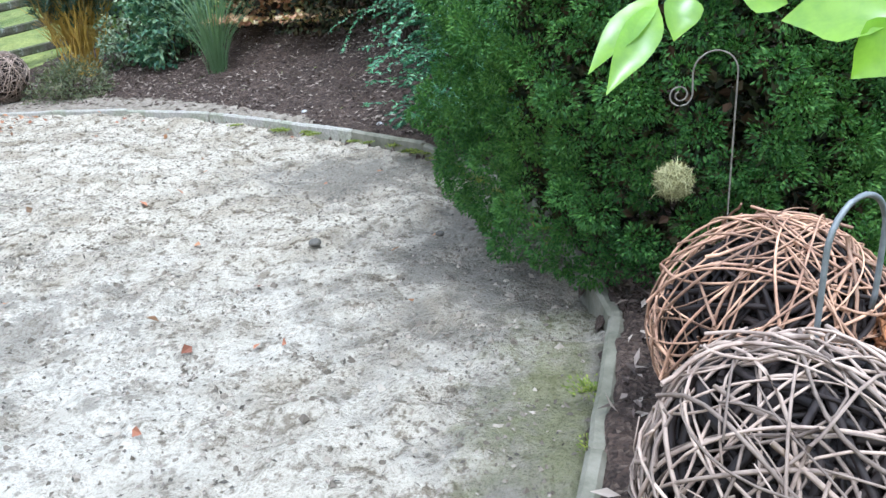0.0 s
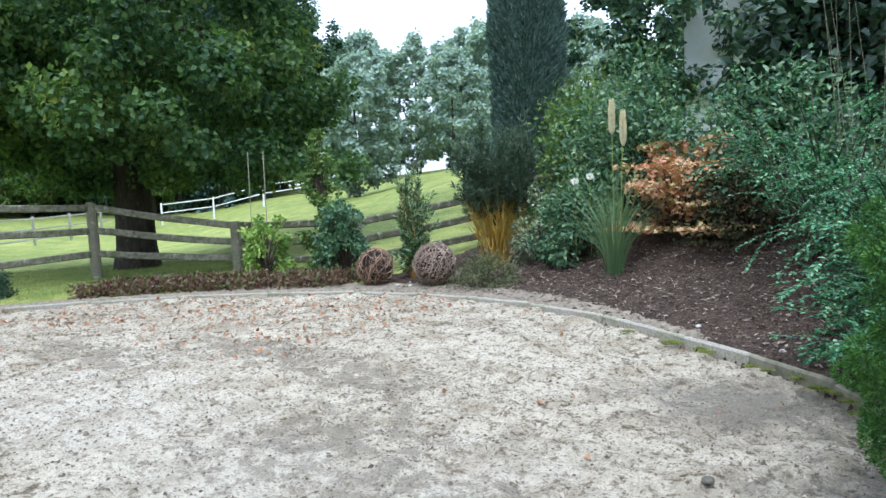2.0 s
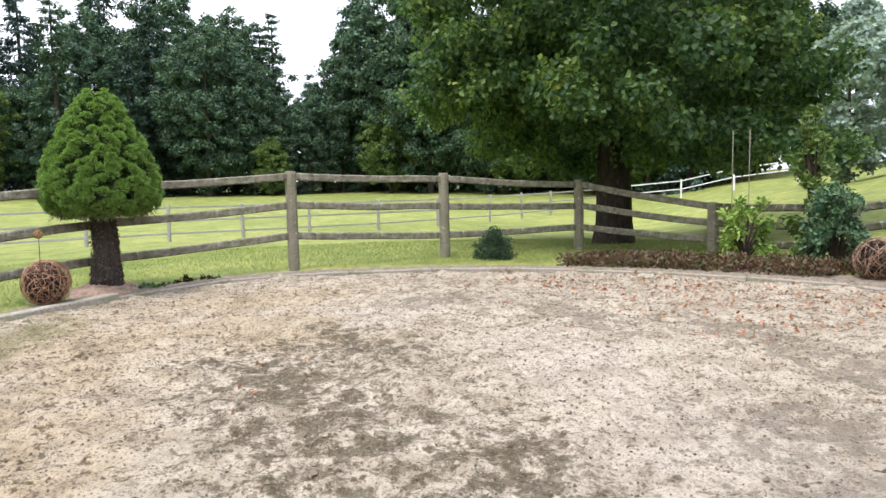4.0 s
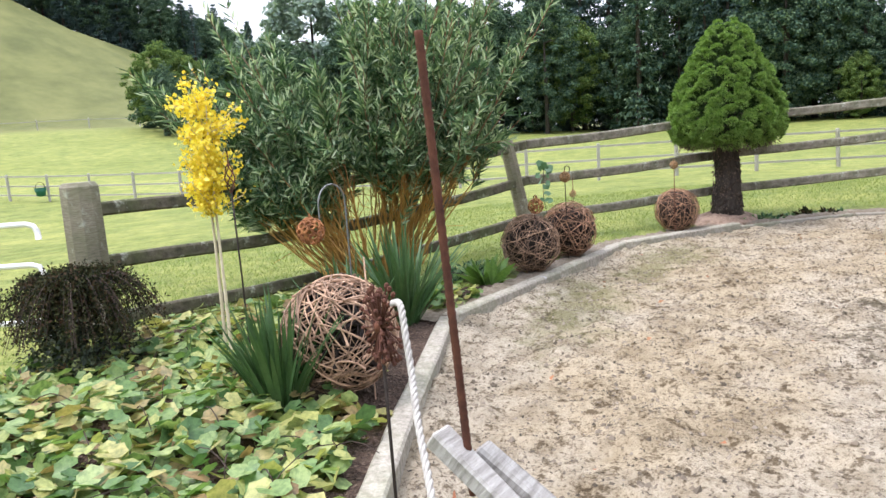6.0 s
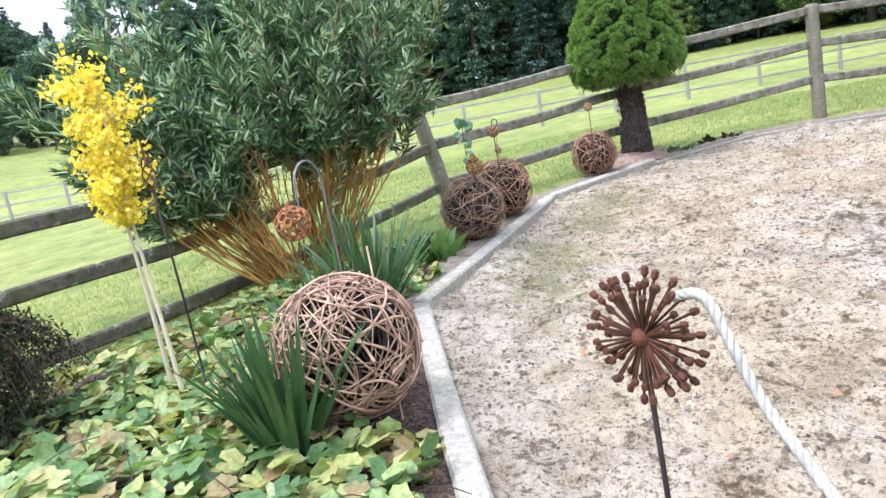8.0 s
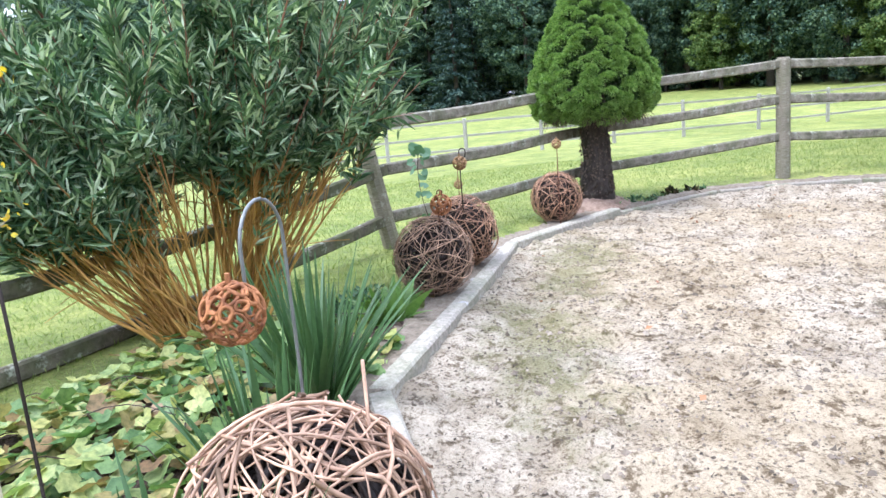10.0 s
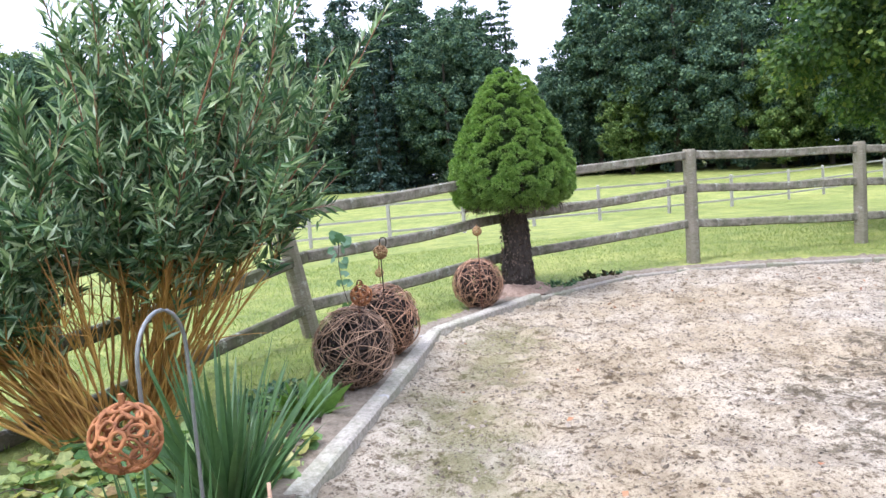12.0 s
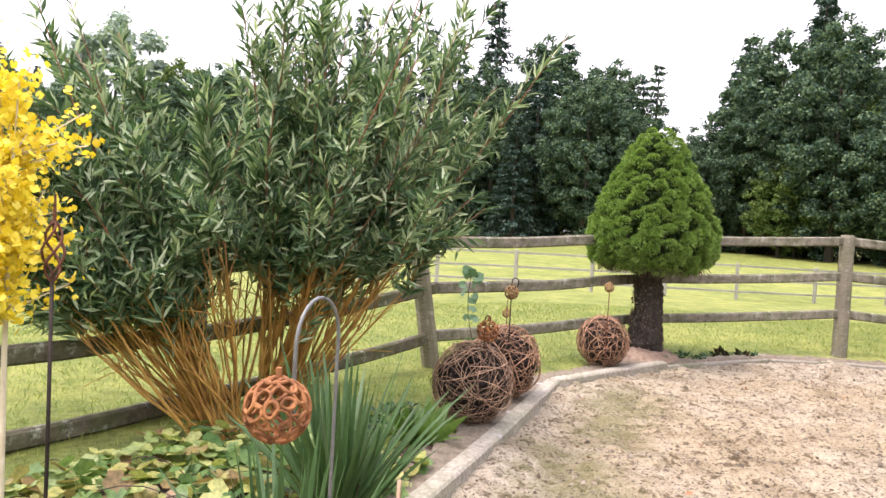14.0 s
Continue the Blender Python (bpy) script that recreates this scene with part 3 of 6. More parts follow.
# earth heaped round the foot of the clipped spruce
u, a = np.meshgrid(np.linspace(0, 1, 12), np.linspace(0, 2 * np.pi, 37)[:-1])
mx, my = -9.16 + 0.85 * u * np.cos(a), -0.42 + 0.6 * u * np.sin(a)
mz = np.maximum(ground_z(mx, my), 0.05) + 0.15 * (1 - smooth01(u)) - 0.03 + np.random.default_rng(9).normal(size=u.shape) * 0.008 * (1 - u)
gi = np.arange(u.size).reshape(u.shape)
quads = np.stack([gi[:, :-1], gi[:, 1:], np.roll(gi, -1, 0)[:, 1:], np.roll(gi, -1, 0)[:, :-1]], -1).reshape(-1, 4)
tagged(part("earth_mound", mesh_of("earth_mound", np.stack([mx, my, mz], -1).reshape(-1, 3), quads, True), plain_mat("reddish_earth", (0.15, 0.095, 0.065), (0.38, 0.28, 0.21), 16, 0.95, 0, 0.8, 0.012)), "reddish earth heaped round the foot of the spruce", "earth", kind="structure")


# ---- kerb ----
kerb = thing("kerb", label="pale weathered concrete kerb round the arena, mossy in places", category="kerb", kind="structure")


def kerb_stone(a, b, w=0.11, top=0.13):
    a, b = Vector(a), Vector(b)
    d = (b - a).length
    bm = bmesh.new()
    box(bm, (d - 0.008, w, top + 0.12), (0, 0, (top - 0.12) / 2))
    bmesh.ops.subdivide_edges(bm, edges=[e for e in bm.edges if abs(e.verts[0].co.x - e.verts[1].co.x) > 0.05], cuts=5)
    bevel(bm, 0.012)
    for v in bm.verts:
        v.co += Vector((noise.noise(v.co * 7 + a.to_3d()), noise.noise(v.co * 9 + b.to_3d()), noise.noise(v.co * 8 - a.to_3d()))) * 0.006
    ob = part("kerb_stone", bm, KERBDARK if w < 0.052 else KERBMOSS if w < 0.08 else KERB, kerb)
    n = Vector((-(b - a).y, (b - a).x)).normalized()
    if edge_distance(np.array([(a + n * 0.3 + (b - a) * 0.5).x]), np.array([(a + n * 0.3 + (b - a) * 0.5).y]))[0] < 0:
        n = -n
    mid = (a + b) / 2 + n * w / 2
    ob.matrix_basis = Matrix.Translation((mid.x, mid.y, random.uniform(-0.008, 0.008))) @ Matrix.Rotation(math.atan2((b - a).y, (b - a).x), 4, "Z")
    return ob


for k, (a, b) in enumerate(zip(EDGE, np.roll(EDGE, -1, 0))):
    n = max(1, round(float(np.hypot(*(b - a))) / 1.9))
    for i in range(n):
        kerb_stone(a + (b - a) * i / n, a + (b - a) * (i + 1) / n, *((0.11, 0.13) if a[1] < 0.5 and a[0] < -0.3 else (0.05, 0.095) if a[0] > -0.7 else (0.058, 0.10)))


# ---- wooden paddock fence ----
def fence_post(parent, at, height, r=0.078, lean=(0, 0), mat=FENCE, name="post"):
    pts = [(0, 0, -0.4), (0, 0, height * 0.35), (0, 0, height * 0.7), (0, 0, height - 0.03), (0, 0, height)]
    v, f = tube(pts, [r * 1.04, r, r * 0.98, r * 0.96, r * 0.8], 10)
    ob = part(name, mesh_of(name, v, f, False), mat, parent)
    ob.matrix_basis = Matrix.Translation(at) @ Euler((radians(lean[0]), radians(lean[1]), random.uniform(0, 6))).to_matrix().to_4x4()
    return ob


def rail(parent, a, b, h=0.1, d=0.055, mat=RAILDARK, name="rail"):
    a, b = Vector(a), Vector(b)
    L = (b - a).length
    bm = bmesh.new()
    box(bm, (L, d, h))
    bmesh.ops.subdivide_edges(bm, edges=[e for e in bm.edges if abs(e.verts[0].co.x - e.verts[1].co.x) > 0.1], cuts=7)
    for v in bm.verts:
        s = Vector((v.co.x * 1.1 + a.x * 3, a.y + a.z * 5, 0))
        v.co.z += noise.noise(s) * 0.018 - 0.012 * (1 - (2 * v.co.x / L) ** 2)
        v.co.y += noise.noise(s + Vector((9, 1, 4))) * 0.012
    bevel(bm, 0.014)
    ob = part(name, bm, mat, parent)
    ob.matrix_basis = Matrix.Translation(a.lerp(b, 0.5)) @ (b - a).to_track_quat("X", "Z").to_matrix().to_4x4()
    return ob


fence = thing("paddock_fence", label="weathered grey post-and-rail wooden paddock fence with lichen", category="fence")
# x, y, ground, top, lean
POSTS = [(-3.6, -4.42, 0.05, 1.19, 0, 0), (-5.6, -3.55, 0.05, 1.25, 0, 0), (-7.58, -2.36, 0.08, 1.25, 9, -8), (-9.5, -0.38, 0.1, 1.36, 0, 0), (-10.11, 1.85, 0.08, 1.46, 0, 0), (-10.57, 4.19, 0.06, 1.40, 0, 0),
         (-10.6, 6.5, 0.1, 1.25, 0, 0), (-8.95, 7.8, 0.05, 0.88, 0, 0), (-6.85, 8.2, 0.05, 0.9, 0, 0), (-6.0, 10.4, 0.2, 1.2, 0, 0), (-5.3, 12.6, 0.7, 1.75, 0, 0), (-4.8, 14.8, 1.2, 2.3, 0, 0)]
for i, (x, y, g, t, lx, ly) in enumerate(POSTS):
    fence_post(fence, (x, y, g), t - g, 0.135 if i == 0 else 0.078, (lx, ly))
# heights of the rails at each post
RAILS = [(0.99, 0.615, 0.20), (0.985, 0.585, 0.165), (1.17, 0.78, 0.375), (1.29, 0.87, 0.45), (1.39, 1.0, 0.585), (1.31, 0.90, 0.465)]
RAILS += [tuple(p[2] + (p[3] - p[2]) * up for up in (0.93, 0.64, 0.34)) for p in POSTS[6:]]
for i, (a, b, ra, rb) in enumerate(zip(POSTS, POSTS[1:], RAILS, RAILS[1:])):
    for za, zb in zip(ra, rb):
        rail(fence, (a[0], a[1], za), (b[0], b[1], zb), mat=RAILDARK if i < 2 or i > 6 else RAILPALE)


# ---- wicker balls ----
def wicker_ball(rods=64, seed=5, r_rod=0.0055, mat=WICKER, radius=0.26, core=0.42):
    rng = np.random.default_rng(seed)
    ball = thing("wicker_ball")
    for k in range(rods):
        ax = unit(rng.normal(size=3))
        u = unit(np.cross(ax, rng.normal(size=3)))
        w = np.cross(ax, u)
        off = rng.uniform(-0.85, 0.85)
        a = np.linspace(0, rng.uniform(1.6, 5.6), 26) + rng.uniform(0, 6)
        lat = off + 0.10 * np.sin(a * rng.integers(1, 4) + rng.uniform(0, 6))
        ring = np.sqrt(np.maximum(1 - lat ** 2, 0.1))
        rr = radius * (0.965 + 0.05 * np.sin(a * 2.3 + rng.uniform(0, 6)) + rng.uniform(-0.035, 0.03))
        p = rr[:, None] * (ring[:, None] * (np.cos(a)[:, None] * u + np.sin(a)[:, None] * w) + lat[:, None] * ax)
        p[0] *= 1.04
        th = r_rod * rng.uniform(0.7, 1.25)
        # thicker inner rods painted almost black, so the gaps read as shaded
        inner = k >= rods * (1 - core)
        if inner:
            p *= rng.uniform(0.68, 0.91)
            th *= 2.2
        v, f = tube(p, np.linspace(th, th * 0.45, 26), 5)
        part("withy", mesh_of("withy", v, f, True), WICKERSHADE if inner else mat, ball)
    return ball


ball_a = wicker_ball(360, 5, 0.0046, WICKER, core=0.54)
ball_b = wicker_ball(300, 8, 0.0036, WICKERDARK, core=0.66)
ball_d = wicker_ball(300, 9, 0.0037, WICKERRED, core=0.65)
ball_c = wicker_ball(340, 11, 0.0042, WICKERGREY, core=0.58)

BALLS = [(ball_a, (-2.80, -1.955, 0.43), 1.075, "large light brown woven wicker ball beside the kerb", 65),
         (ball_b, (-5.94, -1.89, 0.36), 0.97, "dark brown woven wicker ball by the leaning post", 40),
         (ball_d, (-6.70, -1.72, 0.37), 1.0, "reddish-brown woven wicker ball behind another one", 130),
         (ball_d, (-8.32, -0.89, 0.335), 0.91, "small reddish-brown woven wicker ball near the clipped spruce", 230),
         (ball_c, (-5.14, 7.70, 0.385), 0.97, "grey-brown woven wicker ball beside low shrubs", 20),
         (ball_b, (-5.88, 7.48, 0.35), 0.88, "dark brown woven wicker ball half hidden by a shrub", 80),
         (ball_d, (0.79, 2.46, 0.375), 0.98, "reddish woven wicker ball in front of the yew", 160),
         (ball_c, (0.70, 1.93, 0.37), 0.93, "grey weathered woven wicker ball beside the kerb", 300)]
seen_balls = set()
for src, at, s, label, turn in BALLS:
    m = pose(*at, turn * 0.7, turn * 0.4, turn)
    if src.name in seen_balls:
        ob = copy_thing(src, m)
        ob.matrix_basis = m @ Matrix.Scale(s, 4)
    else:
        ob = src
        seen_balls.add(src.name)
        ob.matrix_basis = m @ Matrix.Scale(s, 4)
    tagged(ob, label, "wicker ball", "woven wicker balls")


# ---- clipped spruce ----
def clipped_spruce(at):
    rng = np.random.default_rng(21)
    t = thing("clipped_spruce", at, label="clipped cone-shaped dwarf spruce on a bare dark trunk", category="tree")
    pts = [(0, 0, -0.1), (0.01, 0, 0.12), (0, 0.01, 0.5), (0, 0, 0.95), (0, 0, 1.6), (0, 0, 2.2)]
    v, f = tube([tuple(float(np.interp(q, range(6), [p[j] for p in pts])) for j in range(3)) for q in np.linspace(0, 5, 60)], np.interp(np.linspace(0, 5, 60), range(6), [0.25, 0.175, 0.14, 0.13, 0.08, 0.02]), 26)
    for i in range(len(v)):
        v[i, :2] *= 1 + 0.13 * noise.noise(Vector(v[i]) * 9) + 0.10 * noise.noise(Vector(v[i]) * 28)
    part("trunk", mesh_of("trunk", v, f), BARK, t)
    flakes = Soup()
    m = 900
    a, z = rng.uniform(0, 2 * np.pi, m), rng.uniform(0.05, 0.95, m)
    r = np.interp(z, [0, 0.12, 0.5, 0.95], [0.2, 0.168, 0.138, 0.128])
    out = np.stack([np.cos(a), np.sin(a), np.zeros(m)], 1)
    v, f = leaves(out * r[:, None] + np.array([0, 0, 1.0]) * z[:, None], out * 0.5 + ball_dirs(rng, m) * 0.5 + np.array([0, 0, -0.5]), out + ball_dirs(rng, m) * 0.4, rng.uniform(0.02, 0.05, m), rng.uniform(0.012, 0.028, m))
    flakes.add(v, f)
    m = 700
    a, r = rng.uniform(0, 2 * np.pi, m), rng.uniform(0.2, 0.55, m)
    p = np.stack([r * np.cos(a), r * np.sin(a), 0.97 - 0.05 * rng.random(m)], 1)
    v, f = leaves(p, np.stack([np.cos(a) * 0.5, np.sin(a) * 0.5, -np.ones(m)], 1) + ball_dirs(rng, m) * 0.4, ball_dirs(rng, m), rng.uniform(0.04, 0.12, m), 0.006)
    flakes.add(v, f)
    stuff(part("bark_flakes", flakes.mesh("bark_flakes"), plain_mat("flaky_bark", (0.05, 0.035, 0.025), (0.16, 0.115, 0.085), 12, 0.9), t))
    # tight puffs of short shoots sit on a bumpy cone with a rounded foot
    soup = Soup()
    H, R = [0, 0.06, 0.16, 0.3, 0.55, 0.8, 0.94, 1], np.array([0.36, 0.54, 0.61, 0.59, 0.46, 0.28, 0.15, 0.03])
    n = 520
    h = (np.arange(n) + rng.uniform(0.3, 0.7, n)) / n
    h = 1 - (1 - h * 0.9995) ** 0.56
    a = np.arange(n) * 2.39996 + rng.normal(size=n) * 0.16
    lump = np.array([noise.noise(Vector((math.cos(q) * 2.2, math.sin(q) * 2.2, hh * 5))) for q, hh in zip(a, h)])
    rad = np.interp(h, H, R) * (0.97 + 0.04 * lump) + rng.uniform(-0.024, 0.014, n) * np.interp(h, [0, 0.85, 1], [1, 1, 0.3])
    c = np.stack([rad * np.cos(a), rad * np.sin(a), 0.90 + h * 1.44], 1)
    out = unit(np.stack([np.cos(a), np.sin(a), 0.25 + 0.8 * h], 1))
    m = 300
    # shoots point out and up, so each puff has a lit top and a shaded foot
    d = unit(ball_dirs(rng, n * m) + np.repeat(out, m, 0) * 0.7 + np.array([0, 0, 0.25]))
    size = np.repeat(rng.uniform(0.05, 0.078, n) * np.interp(h, [0, 0.9, 1], [1.05, 0.85, 0.5]), m)
    p = np.repeat(c, m, 0) + d * (size * rng.uniform(0.5, 1.0, n * m) ** 0.5)[:, None] * np.array([1.0, 1.0, 0.62])
    v, f = leaves(p, d + ball_dirs(rng, n * m) * 0.45, ball_dirs(rng, n * m), rng.uniform(0.016, 0.03, n * m), 0.010)
    soup.add(v, f)
    # inner fill so that no light comes through; darker needles paint the crevices' shade
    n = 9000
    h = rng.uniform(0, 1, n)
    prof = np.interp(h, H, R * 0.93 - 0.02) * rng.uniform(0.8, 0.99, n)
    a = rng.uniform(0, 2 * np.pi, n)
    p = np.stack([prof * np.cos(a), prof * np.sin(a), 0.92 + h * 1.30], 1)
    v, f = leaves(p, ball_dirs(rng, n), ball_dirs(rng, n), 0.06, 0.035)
    stuff(part("inner_growth", mesh_of("inner_growth", v, f), L_SPRUCESHADE, t))
    part("crown", soup.mesh("crown"), L_SPRUCE, t)
    return t


clipped_spruce((-9.12, -0.40, 0.08))


# ---- willow ----
def willow(at, label, stems=46, height=2.5, spread=0.75, bias=(0, 0), seed=2, leaf=0.085, bare=0.36, mat=L_WILLOW, stem_mat=WILLOWSTEM, upright=0, lush=1.0, vee=None, clear=None):
    rng = np.random.default_rng(seed)
    t = thing("willow", at, label=label, category="willow")
    twig, leaf_soup, heart = Soup(), Soup(), []
    for k in range(stems + upright + stems // 2):
        under = k >= stems + upright
        a = rng.uniform(0, 2 * np.pi)
        q = math.sqrt(rng.uniform(0.02, 1)) * spread
        bx, by = bias if k < stems or under else (0.0, 0.02)
        tall = height * rng.choice([0.64, 0.78, 0.92, 1.1], p=[0.3, 0.3, 0.25, 0.15]) * rng.uniform(0.94, 1.06)
        tip = np.array([(math.cos(a) * q + bx) * (0.45 * height + 0.5 * tall), (math.sin(a) * q + by) * (0.45 * height + 0.5 * tall), tall * (1 - 0.2 * (q / max(spread, 0.01)) ** 2)])
        if under:
            tip *= np.array([0.5, 0.5, 0.6])
        b = np.array([rng.normal() * 0.21 * spread, rng.normal() * 0.21 * spread, -0.05])
        s = np.linspace(0, 1, 12)[:, None]
        bow = np.array([math.cos(a), math.sin(a), 0]) * q * 0.3 + rng.normal(size=3) * np.array([0.07, 0.07, 0.0])
        p = b + (tip - b) * s + bow * np.sin(s * np.pi) * rng.uniform(-0.4, 1.0) + rng.normal(size=3) * np.array([0.03, 0.03, 0.0]) * np.sin(s * 2 * np.pi) + rng.normal(size=(12, 3)) * 0.006
        v, f = tube(p, np.linspace(0.0085, 0.0022, 12) * rng.uniform(0.6, 1.3), 5)
        part("stem", mesh_of("stem", v, f, True), stem_mat, t)
        shoots = [(p, 1.0)]
        for j in range(0 if under else int(rng.integers(7, 12) * lush)):
            s0 = bare + (0.88 - bare) * rng.uniform(0, 1) ** 2.2
            base = p[int(s0 * 11)]
            d = unit(tip - b) + rng.normal(size=3) * 0.5 * (1.15 - s0 * 0.6) + np.array([0, 0, 0.2])
            L = height * rng.uniform(0.08, 0.17) * (0.8 + s0 * 0.7)
            ss = np.linspace(0, 1, 7)[:, None]
            sp = base + unit(d) * L * ss + np.array([0, 0, -0.03]) * ss ** 2
            v, f = tube(sp, np.linspace(0.004, 0.0015, 7), 4)
            twig.add(v, f)
            shoots.append((sp, 0.0))
        for sp, main in shoots:
            m = int(rng.integers(30, 44) * (0.6 if under else 1.5 if main else 1) * lush)
            s0 = rng.uniform(min(0.9, bare / 0.66) if under else bare if main else 0.05, 1, m) ** (0.8 if main else 1)
            i = np.minimum((s0 * (len(sp) - 1)).astype(int), len(sp) - 2)
            fr = (s0 * (len(sp) - 1) - i)[:, None]
            pos = sp[i] * (1 - fr) + sp[i + 1] * fr
            if vee:
                # foliage starts higher on the outer stems
                keep = pos[:, 2] > vee[0] + rng.normal() * 0.1 + vee[1] * np.maximum(np.hypot(pos[:, 0], pos[:, 1]) - 0.3, 0) - (0.45 if under and k % 3 == 0 else 0)
                if clear:
                    keep &= (pos[:, 1] * clear[0] > clear[1]) | (pos[:, 2] > clear[2] + 0.15 * np.sin(pos[:, 0] * 9))
                pos, i, m = pos[keep], i[keep], int(keep.sum())
                if m < 1:
                    continue
            ax = unit(sp[i + 1] - sp[i])
            d = unit(ax * 0.8 + unit(np.cross(ax, ball_dirs(rng, m))) * rng.uniform(0.4, 0.95, m)[:, None])
            v, f = leaves(pos, d, ball_dirs(rng, m) + np.array([0, 0, 0.8]), rng.uniform(0.7, 1.25, m) * leaf, leaf * 0.195, 0.12, 0.4)
            leaf_soup.add(v, f)
            if 0.0 < main or rng.random() < 0.6:
                heart.append(sp)
    if vee:
        # short leafy spurs along the wood make the inside of the bush dense
        m = 46
        for sp in heart:
            u = rng.uniform(0.25, 0.8, m) * (len(sp) - 1.001)
            k = u.astype(int)
            pos = sp[k] + (sp[k + 1] - sp[k]) * (u - k)[:, None] + rng.normal(size=(m, 3)) * 0.05
            pos = pos[pos[:, 2] > vee[0] + 0.06 + vee[1] * np.maximum(np.hypot(pos[:, 0], pos[:, 1]) - 0.3, 0)]
            if clear:
                pos = pos[(pos[:, 1] * clear[0] > clear[1]) | (pos[:, 2] > clear[2] + 0.1)]
            if len(pos):
                v, f = leaves(pos, ball_dirs(rng, len(pos)) + np.array([0, 0, 0.6]), ball_dirs(rng, len(pos)), rng.uniform(0.55, 0.95, len(pos)) * leaf, leaf * 0.17, 0.12, 0.4)
                leaf_soup.add(v, f)
    stuff(part("twig_growth", twig.mesh("twig_growth"), stem_mat, t))
    stuff(part("foliage", leaf_soup.mesh("foliage"), mat, t))
    return t


willow((-5.2, -3.15, 0.08), "bushy willow with orange-brown stems fanning outward", 48, 2.15, 0.29, (0.14, -0.50), 2, 0.114, 0.42, upright=5, vee=(0.80, -0.42), clear=(-1, 0.1, 0.98))
willow((-5.62, -3.06, 0.08), "bushy willow with yellow-brown stems and grey-green leaves", 48, 2.6, 0.35, (-0.06, 0.27), 4, 0.114, 0.40, upright=6, vee=(0.90, 0.12), clear=(1, -0.1, 0.9))


# ---- big lime tree ----
def broad_tree(name, at, label, height, radius, low, trunk_r, n, leaf, mat, seed, limbs=16, bark=BARK, category="tree", squash=1.0, puff=0.2, skirt=0.0, per=95):
    rng = np.random.default_rng(seed)
    t = thing(name, at, label=label, category=category)
    pts = [(0, 0, -0.3), (0, 0, 0.05), (0.02, 0, 0.5), (0, 0.03, 1.5), (0.05, 0, height * 0.4), (0, 0.05, height * 0.85)]
    v, f = tube(pts, [trunk_r * 1.35, trunk_r * 1.2, trunk_r, trunk_r * 0.92, trunk_r * 0.6, trunk_r * 0.12], 12)
    for i in range(len(v)):
        v[i, :2] *= 1 + 0.16 * noise.noise(Vector((v[i][0] * 3, v[i][1] * 3, v[i][2] * 0.6)))
    part("trunk", mesh_of("trunk", v, f), bark, t)
    soup = Soup()
    mid = (low + height) / 2
    for k in range(limbs):
        a = k * 2.4 + rng.uniform(-0.3, 0.3)
        z0 = rng.uniform(low + 0.2, height * 0.7)
        e = radius * math.sqrt(max(0.1, 1 - ((z0 - mid) / (height - low) * 1.7) ** 2)) * 0.62
        s = np.linspace(0, 1, 6)[:, None]
        tip = np.array([math.cos(a) * e, math.sin(a) * e, z0 + rng.uniform(-0.6, 0.7)])
        p = np.array([0, 0, z0]) * (1 - s) + tip * s + np.array([0, 0, 0.5]) * np.sin(s * np.pi)
        v, f = tube(p, np.linspace(trunk_r * 0.3, trunk_r * 0.05, 6), 6)
        part("limb", mesh_of("limb", v, f), bark, t)
    clumps = max(60, n // per)
    d = ball_dirs(rng, clumps)
    q = rng.uniform(0.45, 1.0, clumps) ** 0.6
    c = d * q[:, None] * np.array([radius, radius, (height - low) / 2]) * np.array([1, 1, 1])
    c[:, 2] += mid
    c[:, :2] *= (1 + 0.15 * rng.normal(size=(clumps, 1)))
    k = int(clumps * skirt)
    if k:
        aa, rr = rng.uniform(0, 2 * np.pi, k), radius * np.sqrt(rng.uniform(0.15, 0.95, k))
        c[:k] = np.stack([rr * np.cos(aa), rr * np.sin(aa), low + rng.uniform(0, 1.7, k) + 0.35 * (1 - rr / radius) + 1.3 * smooth01(-rr * np.sin(aa) / radius)], 1)
    m = n // clumps
    p = np.repeat(c, m, 0) + ball_dirs(rng, clumps * m) * (rng.uniform(0, 1, clumps * m) ** 0.5 * radius * puff)[:, None] * np.array([1, 1, 0.7 * squash])
    along = ball_dirs(rng, clumps * m) + np.array([0, 0, -0.5])
    face = unit(unit(p - np.repeat(c, m, 0)) * 0.7 + ball_dirs(rng, clumps * m) * 0.55 + np.array([0, 0, 0.8]))
    v, f = leaves(p, along, face, rng.uniform(0.7, 1.2, clumps * m) * leaf, leaf * 0.8, 0.1, 0.5)
    soup.add(v, f)
    part("crown", soup.mesh("crown"), mat, t)
    return t


broad_tree("lime_tree", (-11.8, 7.85, -0.05), "large leafy lime tree with a dark trunk behind the fence", 10.5, 3.9, 1.5, 0.33, 150000, 0.105, L_LIME, 31, 22, puff=0.115, skirt=0.27, per=230)


